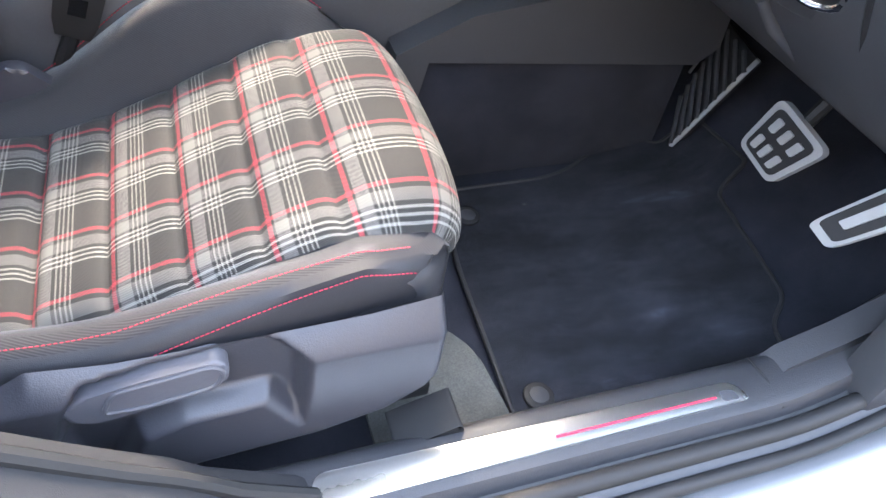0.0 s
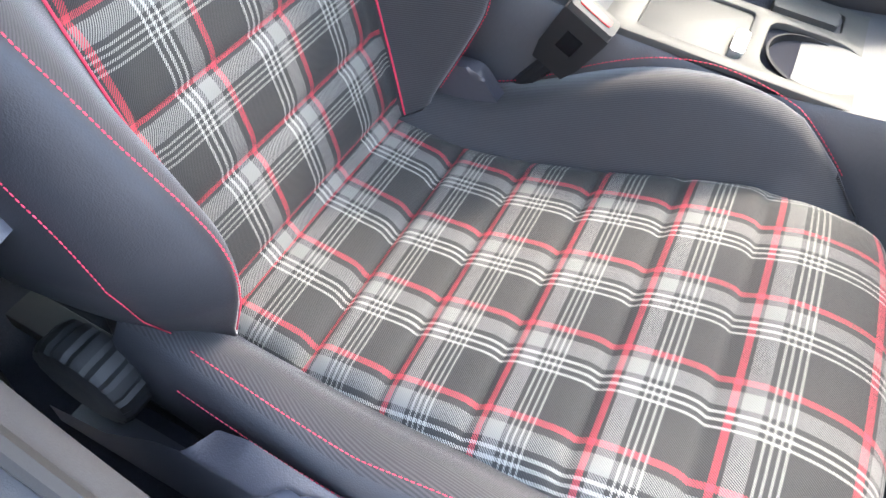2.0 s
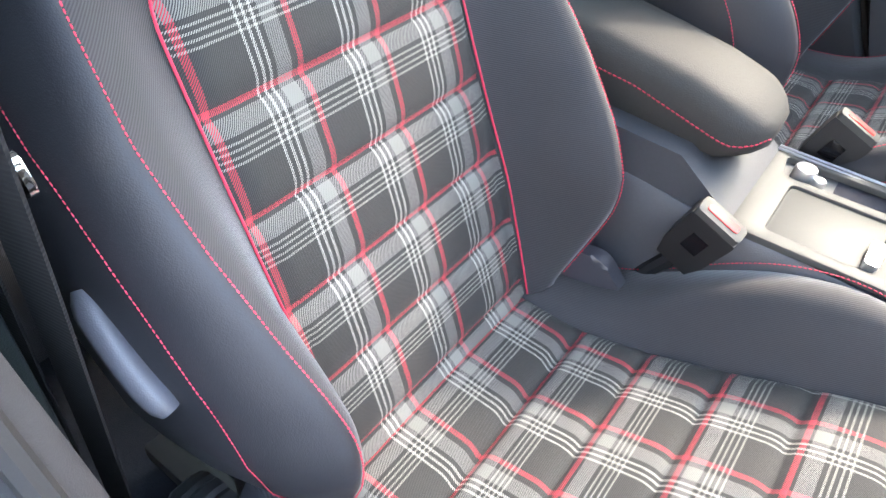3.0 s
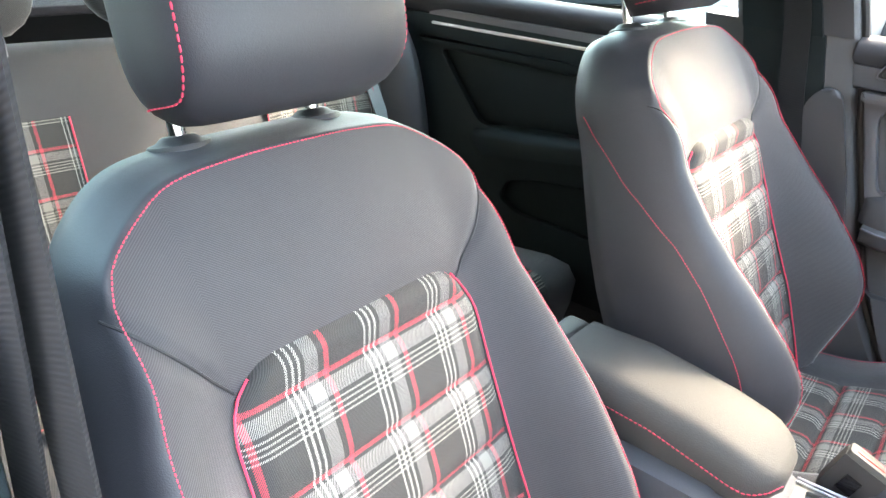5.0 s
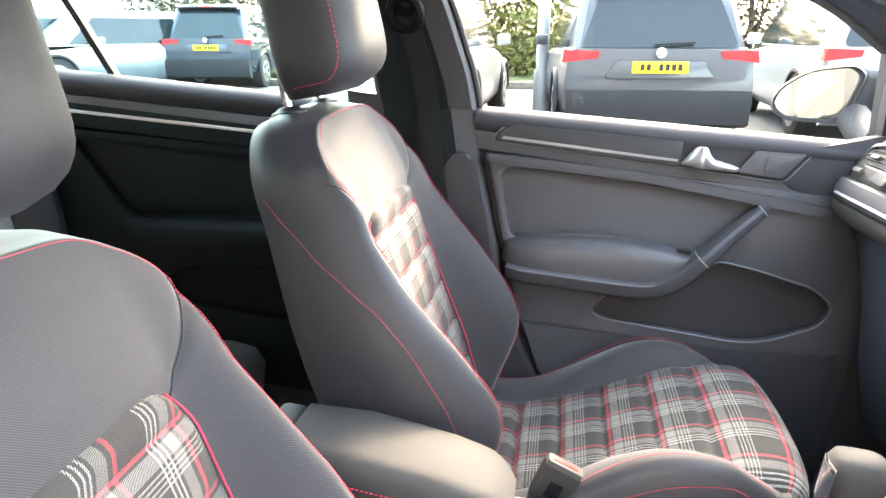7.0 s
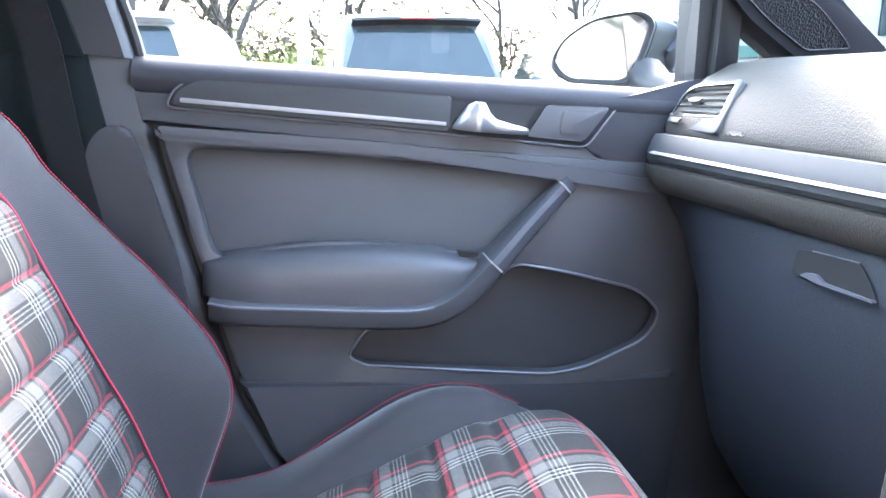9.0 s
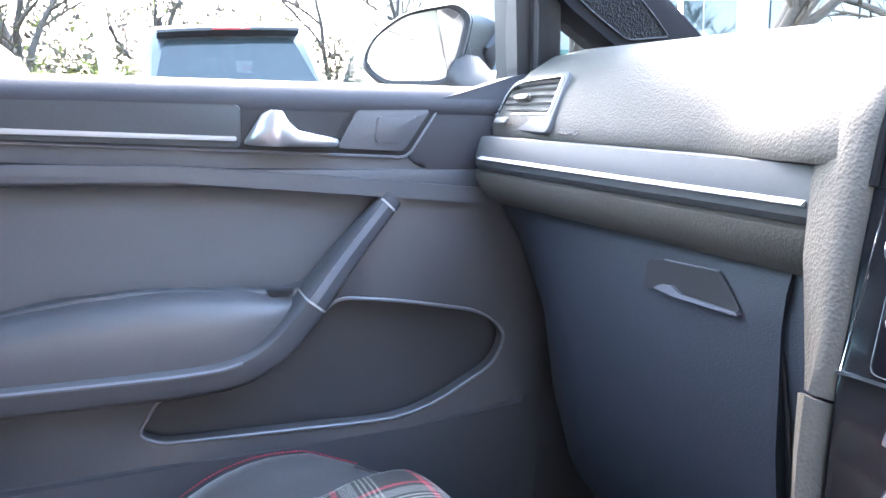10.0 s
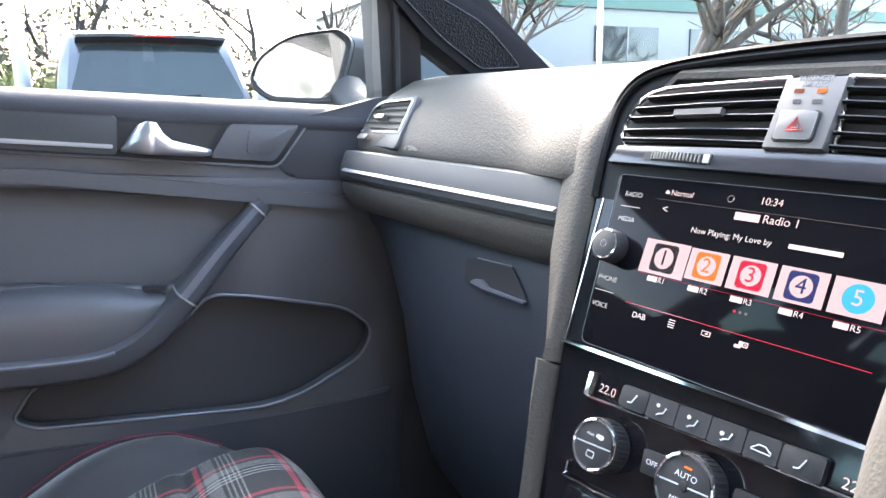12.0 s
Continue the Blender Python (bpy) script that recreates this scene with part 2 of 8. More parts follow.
def part(name, bm, material, parent, label="", smooth=40):
    return mesh_ob(name, bm, material, parent, label, smooth)


def thing(name, label, category, at=(0, 0, 0), group="", kind=""):
    ob = new(name)
    ob.empty_display_size = 0.05
    ob.location = at
    return tagged(ob, label, category, group, kind)


def interp(x, pts):
    """A smooth curve through (position, value) pairs."""
    if x <= pts[0][0]:
        return pts[0][1]
    for (a, va), (b, vb) in zip(pts, pts[1:]):
        if x <= b:
            f = (x - a) / (b - a)
            f = f * f * (3 - 2 * f)
            return va + (vb - va) * f
    return pts[-1][1]


def lin(x, pts):
    if x <= pts[0][0]:
        return pts[0][1]
    for (a, va), (b, vb) in zip(pts, pts[1:]):
        if x <= b:
            return va + (vb - va) * (x - a) / (b - a)
    return pts[-1][1]


def soft(x, pts, r=0.03):
    """A rounded polyline through (position, value) pairs."""
    return sum(lin(x + r * k / 3, pts) * w for k, w in ((-3, 1), (-2, 2), (-1, 3), (0, 4), (1, 3), (2, 2), (3, 1))) / 16


def spline(pts, n):
    """n points, evenly spread, on a smooth curve through pts."""
    P = [Vector(p) for p in pts]
    P = [P[0] * 2 - P[1]] + P + [P[-1] * 2 - P[-2]]
    out = []
    for i in range(1, len(P) - 2):
        for k in range(16):
            f = k / 16
            a, b, c, d = P[i - 1:i + 3]
            out.append(0.5 * ((2 * b) + (c - a) * f + (2 * a - 5 * b + 4 * c - d) * f * f + (3 * b - a - 3 * c + d) * f ** 3))
    out.append(P[-2])
    return even(out, n)


def even(line, n):
    L = [0.0]
    for a, b in zip(line, line[1:]):
        L.append(L[-1] + (b - a).length)
    res, j = [], 0
    for i in range(n):
        s = L[-1] * i / (n - 1)
        while j < len(L) - 2 and L[j + 1] < s:
            j += 1
        f = (s - L[j]) / max(1e-9, L[j + 1] - L[j])
        res.append(line[j].lerp(line[j + 1], min(1, f)))
    return res


def skin(bm, rings, closed=True, cap=True):
    """Faces between rings of points; closed rings go round."""
    V = [[bm.verts.new(p) for p in r] for r in rings]
    n = len(V[0])
    for a, b in zip(V, V[1:]):
        for i in range(n if closed else n - 1):
            j = (i + 1) % n
            bm.faces.new((a[i], a[j], b[j], b[i]))
    if cap and closed:
        bm.faces.new(V[0][::-1])
        bm.faces.new(V[-1])
    return V


def loft(rings, closed=True, cap=True):
    bm = bmesh.new()
    skin(bm, rings, closed, cap)
    return bm


def prism(poly, place, depth, bevel=0.0, seg=2):
    """A flat outline (a, b) pairs, put into space by place(a, b, d) for d in (0, depth), with its front edge rounded."""
    bm = bmesh.new()
    A = [bm.verts.new(place(a, b, 0.0)) for a, b in poly]
    B = [bm.verts.new(place(a, b, depth)) for a, b in poly]
    n = len(poly)
    bm.faces.new(A[::-1])
    top = bm.faces.new(B)
    for i in range(n):
        j = (i + 1) % n
        bm.faces.new((A[i], A[j], B[j], B[i]))
    if bevel:
        bmesh.ops.bevel(bm, geom=list(top.edges), offset=bevel, segments=seg, affect="EDGES", profile=0.6)
    return bm


def smooth_poly(pts, r=0.01, k=4):
    """Rounds the corners of an outline; a point may carry its own radius."""
    out, n = [], len(pts)
    for i in range(n):
        p, a, b = (Vector(q[:2]) for q in (pts[i], pts[i - 1], pts[(i + 1) % n]))
        rr = pts[i][2] if len(pts[i]) > 2 else r
        da, db = a - p, b - p
        q = min(rr, da.length * 0.45, db.length * 0.45)
        s, e = p + da.normalized() * q, p + db.normalized() * q
        for j in range(k + 1):
            f = j / k
            out.append(tuple(s * (1 - f) ** 2 + p * 2 * f * (1 - f) + e * f * f))
    return out


def plate(outer, holes, place, depth, bevel=0.0):
    """A sheet with openings through it."""
    bm = bmesh.new()
    edges = []
    for loop in [outer] + holes:
        vs = [bm.verts.new(place(p[0], p[1], depth)) for p in loop]
        edges += [bm.edges.new((vs[i], vs[(i + 1) % len(vs)])) for i in range(len(vs))]
    res = bmesh.ops.triangle_fill(bm, use_beauty=True, use_dissolve=False, edges=edges)
    front = [g for g in res["geom"] if isinstance(g, bmesh.types.BMFace)]
    ext = bmesh.ops.extrude_face_region(bm, geom=front)
    back = {v for v in ext["geom"] if isinstance(v, bmesh.types.BMVert)}
    p0, p1 = Vector(place(0, 0, 0)), Vector(place(0, 0, depth))
    for v in back:
        v.co += p0 - p1
    if bevel:
        rim = [e for e in bm.edges if e.is_valid and len(e.link_faces) == 2 and not any(v in back for v in e.verts) and abs(e.calc_face_angle(0)) > 1.0]
        bmesh.ops.bevel(bm, geom=rim, offset=bevel, segments=2, affect="EDGES", profile=0.5)
    return bm


def on_xz(y, sign=-1):
    return lambda a, b, d: (a, y + sign * d, b)


def on_yz(x, sign=-1):
    return lambda a, b, d: (x + sign * d, a, b)


def on_xy(z, sign=1):
    return lambda a, b, d: (a, b, z + sign * d)


def box(x0, x1, y0, y1, z0, z1, bevel=0.0, seg=2):
    bm = bmesh.new()
    bmesh.ops.create_cube(bm, size=1, matrix=Matrix.Translation(((x0 + x1) / 2, (y0 + y1) / 2, (z0 + z1) / 2)) @ Matrix.Diagonal((abs(x1 - x0), abs(y1 - y0), abs(z1 - z0), 1)))
    if bevel:
        bmesh.ops.bevel(bm, geom=list(bm.edges), offset=bevel, segments=seg, affect="EDGES", profile=0.5)
    return bm


def tube(pts, r, n=8, cap=True):
    pts = [Vector(p) for p in pts]
    rings, up = [], Vector((0.13, 0.31, 0.94)).normalized()
    for i, p in enumerate(pts):
        t = (pts[min(i + 1, len(pts) - 1)] - pts[max(i - 1, 0)]).normalized()
        a = t.cross(up)
        if a.length < 0.05:
            a = t.cross(Vector((1, 0, 0)))
        a.normalize()
        b = t.cross(a)
        rr = r[i] if isinstance(r, (list, tuple)) else r
        rings.append([p + (a * math.cos(q) + b * math.sin(q)) * rr for q in (2 * math.pi * k / n for k in range(n))])
    return loft(rings, True, cap)


def ring_tube(center, normal, R, r, n=48, m=8, start=0.0, sweep=2 * math.pi):
    nrm = Vector(normal).normalized()
    a = nrm.orthogonal().normalized()
    b = nrm.cross(a)
    c = Vector(center)
    rings = []
    for i in range(n):
        q = start + sweep * i / n
        o = a * math.cos(q) + b * math.sin(q)
        rings.append([c + o * (R + r * math.cos(w)) + nrm * r * math.sin(w) for w in (2 * math.pi * k / m for k in range(m))])
    bm = bmesh.new()
    V = skin(bm, rings, True, False)
    for i in range(m):
        j = (i + 1) % m
        bm.faces.new((V[-1][i], V[-1][j], V[0][j], V[0][i]))
    return bm


def disc(center, normal, R, depth, n=32, bevel=0.0):
    """A short round body that stands on center and rises along normal."""
    nrm = Vector(normal).normalized()
    a = nrm.orthogonal().normalized()
    b = nrm.cross(a)
    c = Vector(center)
    prof = [(R, 0.0), (R, depth - bevel), (R - bevel * 0.3, depth - bevel * 0.3), (R - bevel, depth)] if bevel else [(R, 0), (R, depth)]
    return loft([[c + (a * math.cos(q) + b * math.sin(q)) * rr + nrm * d for q in (2 * math.pi * k / n for k in range(n))] for rr, d in prof])


def stitch_line(pts, length=0.0042, gap=0.0016, r=0.0007):
    """A row of short threads along a line."""
    pts = [Vector(p) for p in pts]
    total = sum((b - a).length for a, b in zip(pts, pts[1:]))
    n = max(2, int(total / (length + gap)))
    fine = even(pts, n * 2 + 1)
    verts, faces = [], []
    for i in range(n):
        a, b = fine[2 * i], fine[2 * i + 1]
        d = b - a
        b = a + d * 1.5
        if d.length < 1e-7:
            continue
        side = d.normalized().orthogonal().normalized() * r
        other = d.normalized().cross(side)
        k = len(verts)
        for p, s in ((a, 0.5), (a.lerp(b, 0.25), 1), (a.lerp(b, 0.75), 1), (b, 0.5)):
            verts += [p + side * s, p + other * s, p - side * s, p - other * s]
        for q in range(3):
            for e in range(4):
                f = (e + 1) % 4
                faces.append((k + q * 4 + e, k + q * 4 + f, k + q * 4 + 4 + f, k + q * 4 + 4 + e))
    bm = bmesh.new()
    V = [bm.verts.new(v) for v in verts]
    for f in faces:
        bm.faces.new([V[i] for i in f])
    return bm


def grid(name, nu, nv, at, material, parent, uv=None, label="", thick=0.0):
    """A sheet of nu by nv cells; at(i, j) with i, j in 0..1 gives the place, uv the map."""
    bm = bmesh.new()
    V = [[bm.verts.new(at(i / nu, j / nv)) for i in range(nu + 1)] for j in range(nv + 1)]
    lay = bm.loops.layers.uv.new("map") if uv else None
    for j in range(nv):
        for i in range(nu):
            f = bm.faces.new((V[j][i], V[j][i + 1], V[j + 1][i + 1], V[j + 1][i]))
            if uv:
                for lp, (a, b) in zip(f.loops, ((i, j), (i + 1, j), (i + 1, j + 1), (i, j + 1))):
                    lp[lay].uv = uv(a / nu, b / nv)
    me = bpy.data.meshes.new(name)
    bm.to_mesh(me)
    bm.free()
    me.materials.append(material)
    me.polygons.foreach_set("use_smooth", [True] * len(me.polygons))
    ob = new(name, me)
    ob.parent = parent
    return tagged(ob, label)


def grid_pad(corners, y, swell, n=14):
    """A cushioned four-cornered panel facing the cabin."""
    (ax, az), (bx, bz), (cx, cz), (dx, dz) = corners
    rings = []
    for j in range(n + 1):
        g = j / n
        row = []
        for i in range(n * 2 + 1):
            f = i / (n * 2)
            x = (ax * (1 - f) + bx * f) * (1 - g) + (dx * (1 - f) + cx * f) * g
            z = (az * (1 - f) + bz * f) * (1 - g) + (dz * (1 - f) + cz * f) * g
            row.append((x, y - swell * (1 - abs(2 * f - 1) ** 4) * (1 - abs(2 * g - 1) ** 4), z))
        rings.append(row)
    return loft(rings, False, False)


def face_cabin(ob):
    """Turns a pane's faces towards the cabin and lets daylight through."""
    me, way = ob.data, Vector((0.0, 0.0, 1.05))
    if sum((way - f.center).dot(f.normal) * f.area for f in me.polygons) < 0:
        me.flip_normals()
    ob.visible_shadow = False
    return ob


# ---- front seats ----
BACK_S, BACK_N = Vector((-0.392, 0, 0.920)), Vector((0.920, 0, 0.392))
EDGE = [(0.0, 0.186), (0.05, 0.210), (0.10, 0.234), (0.145, 0.246), (0.22, 0.251), (0.30, 0.253), (0.37, 0.246), (0.43, 0.232), (0.49, 0.217), (0.54, 0.210)]
SEAM = [(0.0, 0.176), (0.05, 0.190), (0.10, 0.200), (0.16, 0.202), (0.24, 0.214), (0.30, 0.220), (0.37, 0.221), (0.43, 0.214), (0.49, 0.205), (0.56, 0.202)]


def bolster_depth(s):
    return soft(s, [(0.0, 0.030), (0.05, 0.072), (0.10, 0.112), (0.14, 0.127), (0.19, 0.122), (0.28, 0.092), (0.367, 0.056), (0.45, 0.030), (0.55, 0.007), (0.64, 0.0)], 0.022)


CREASES = (((0.213, 0.545), (0.152, 0.470)),)


def back_depth(u, s):
    a = abs(u)
    h = bolster_depth(s)
    seam, rim = lin(s, SEAM), lin(s, EDGE)
    d = h * interp(a, [(0.138, 0.0), (seam, 1.0)])
    if a > seam:
        d -= (0.30 * h + 0.006) * min(1.3, (a - seam) / max(0.008, rim - seam)) ** 1.6
    # sewn creases across the shoulders
    for (a0, s0), (a1, s1) in CREASES:
        f = max(0.0, min(1.0, ((a - a0) * (a1 - a0) + (s - s0) * (s1 - s0)) / ((a1 - a0) ** 2 + (s1 - s0) ** 2)))
        q = math.hypot(a - a0 - f * (a1 - a0), s - s0 - f * (s1 - s0))
        d -= 0.0045 * math.exp(-(q / 0.0065) ** 2)
    top = max(0.0, s - 0.46)
    d += 0.018 * interp(s, [(0.44, 0.0), (0.50, 1.0)]) * interp(a, [(0.0, 1.0), (0.20, 0.5)])
    return d - 1.1 * top * top - 0.5 * max(0.0, a - 0.10) ** 2 * interp(s, [(0.4, 0.0), (0.6, 1.0)])


def back_point(u, s, d):
    return Vector((0.004, u, 0.46)) + BACK_S * s + BACK_N * d


def back_outline(n_side=64, n_top=40):
    """The front face's edge as (u, s), from the bottom up one side, over the top and down the other."""
    left = []
    for i in range(n_side):
        s = 0.54 * i / n_side
        left.append((-lin(s, EDGE), s))
    corner = spline([(-0.211, 0.54, 0), (-0.201, 0.572, 0), (-0.170, 0.603, 0), (-0.128, 0.626, 0), (-0.06, 0.633, 0), (0, 0.634, 0)], n_top)
    left += [(p[0], p[1]) for p in corner[:-1]]
    ring = left + [(0.0, 0.634)] + [(-u, s) for u, s in left[::-1]]
    return ring + [(0.186 - 0.372 * k / 22, -0.004) for k in range(1, 22)]


def channel(q, pitch):
    """Padding between two seams."""
    f = (q / pitch) % 1.0
    return (1 - abs(2 * f - 1) ** 5)


def seat_line(x):
    """Height of the cushion's middle."""
    return lin(x, [(-0.04, 0.452), (0.0, 0.456), (0.09, 0.462), (0.17, 0.482), (0.25, 0.508), (0.33, 0.540), (0.40, 0.562), (0.44, 0.570)])


CUSHION = spline([(-0.03, 0, 0.452), (0.0, 0, 0.455), (0.09, 0, 0.458), (0.17, 0, 0.477), (0.25, 0, 0.507), (0.33, 0, 0.539), (0.39, 0, 0.558), (0.45, 0, 0.571), (0.488, 0, 0.568), (0.510, 0, 0.551), (0.518, 0, 0.535), (0.519, 0, 0.516)], 140)
CUSHION_LEN = [0.0]
for p, q in zip(CUSHION, CUSHION[1:]):
    CUSHION_LEN.append(CUSHION_LEN[-1] + (q - p).length)


def cushion_line(length):
    """Place and upward normal on the cushion's middle line, at a length from its rear end."""
    i = min(range(len(CUSHION_LEN) - 1), key=lambda k: abs(CUSHION_LEN[k] + (CUSHION_LEN[k + 1] - CUSHION_LEN[k]) / 2 - length))
    f = (length - CUSHION_LEN[i]) / (CUSHION_LEN[i + 1] - CUSHION_LEN[i])
    p = CUSHION[i].lerp(CUSHION[i + 1], f)
    a, b = CUSHION[max(0, i - 1)], CUSHION[min(len(CUSHION) - 1, i + 2)]
    t = (b - a).normalized()
    return p, Vector((-t.z, 0, t.x))


def cushion_half(length):
    return lin(length, [(0.0, 0.150), (0.12, 0.152), (0.30, 0.166), (0.42, 0.180), (0.50, 0.190), (0.56, 0.196), (0.66, 0.196)])


def cushion_flank(x):
    """Half the cushion's width at its flanks."""
    return lin(x, [(0.0, 0.245), (0.2, 0.258), (0.42, 0.246), (0.455, 0.239), (0.475, 0.228), (0.49, 0.216), (0.505, 0.204), (0.520, 0.199)])


def cushion_sag(x, out):
    """The flanks fall away round the front edge."""
    return lin(x, [(0.40, 0.0), (0.47, 1.0)]) * (0.017 + 0.4 * max(0.0, out))


def cushion_bolster(x, inner, by_door=False):
    """Height of a side bolster over the cushion: high and far forward on the inside, low beside the closed door."""
    if by_door:
        return soft(x, [(0.0, 0.008), (0.13, 0.010), (0.22, 0.032), (0.30, 0.051), (0.35, 0.047), (0.42, 0.016), (0.49, 0.0)])
    if inner:
        return soft(x, [(0.0, 0.016), (0.10, 0.036), (0.17, 0.061), (0.23, 0.083), (0.275, 0.095), (0.33, 0.093), (0.39, 0.066), (0.49, 0.0)])
    return soft(x, [(0.0, 0.056), (0.10, 0.056), (0.18, 0.040), (0.27, 0.030), (0.37, 0.010), (0.49, 0.0)])


def headrest(seat):
    base = back_point(0, 0.649, -0.079)
    up = Vector((-0.26, 0, 0.966))
    fw = Vector((0.966, 0, 0.26))
    hr = part("headrest", headrest_shape(base, up, fw), M_SIDE, seat, "black cloth head restraint with red stitching")
    for sgn in (-1, 1):
        side = []
        for f, q in ((0.97, 34), (0.90, 34), (0.8, 34), (0.7, 34), (0.6, 34), (0.5, 34), (0.4, 34), (0.3, 34), (0.23, 33), (0.18, 31), (0.14, 28), (0.11, 24), (0.09, 18), (0.08, 8), (0.075, -8), (0.07, -20)):
            p, mid = headrest_at(f, radians(q), base, up, fw), headrest_mid(f, base, up, fw)
            p = p + (p - mid).normalized() * 0.0016
            side.append(Vector((p.x, -p.y if sgn < 0 else p.y, p.z)))
        part("stitching", stitch_line(spline(side, 60), 0.005, 0.002, 0.0010), M_RED, hr, "red thread seam")
    for sgn in (-1, 1):
        c = base + Vector((0, sgn * 0.075, 0))
        part("post", tube([c - up * 0.03, c + up * 0.07], 0.0075, 14), M_CHROME, seat, "chrome headrest post")
        rings = []
        for r, h in ((0.029, -0.016), (0.029, 0.000), (0.027, 0.004), (0.020, 0.006), (0.015, 0.010), (0.009, 0.011)):
            rings.append([c + fw * math.cos(q) * r + Vector((0, math.sin(q) * r, 0)) + up * h for q in (2 * math.pi * k / 28 for k in range(28))])
        part("post_collar", loft(rings, True, True), M_DARK, seat, "black post collar")


def headrest_mid(f, base, up, fw):
    return base + up * (0.019 + 0.243 * min(0.8, max(0.2, f))) + fw * 0.066


def headrest_at(f, q, base, up, fw):
    """Point of the pad's skin at a share of its height and an angle round it."""
    k = (1 - 0.72 * abs(2 * f - 1) ** 5) ** 0.5
    w = 0.127 * (0.35 + 0.65 * k) * (1 - 0.06 * f)
    front, rear = 0.144 * k - 0.012 * f, (0.002 - 0.01 * f) * k - 0.004
    cx, sx = math.cos(q), math.sin(q)
    px = math.copysign(abs(cx) ** 0.42, cx) * w
    py = math.copysign(abs(sx) ** 0.55, sx)
    py = 0.066 + (py * (front - 0.066) if py > 0 else py * (0.066 - rear))
    py -= 0.10 * px * px / 0.13 if sx > 0 else 0
    return base + up * (0.019 + 0.243 * f) + fw * py + Vector((0, px, 0))


def headrest_shape(base, up, fw):
    rings = []
    for i in range(21):
        f = i / 20
        rings.append([headrest_at(f, 2 * math.pi * j / 40, base, up, fw) for j in range(40)])
    return loft(rings)


def side_point(sgn, s, off):
    """On the backrest's side, at a distance behind the front edge."""
    u = lin(s, EDGE)
    grow = lin(off, [(-0.115, 0.002), (-0.085, 0.013), (-0.05, 0.014), (-0.02, 0.007), (-0.006, 0.0)])
    share = lin(off, [(-0.085, 0.0), (-0.05, 0.5), (-0.02, 1.0)])
    v = Vector((u, max(0.0, s - 0.40))).normalized()
    return back_point(sgn * (u + v.x * grow + 0.0016), s + v.y * grow * 0.4, back_depth(u, s) * share + off)


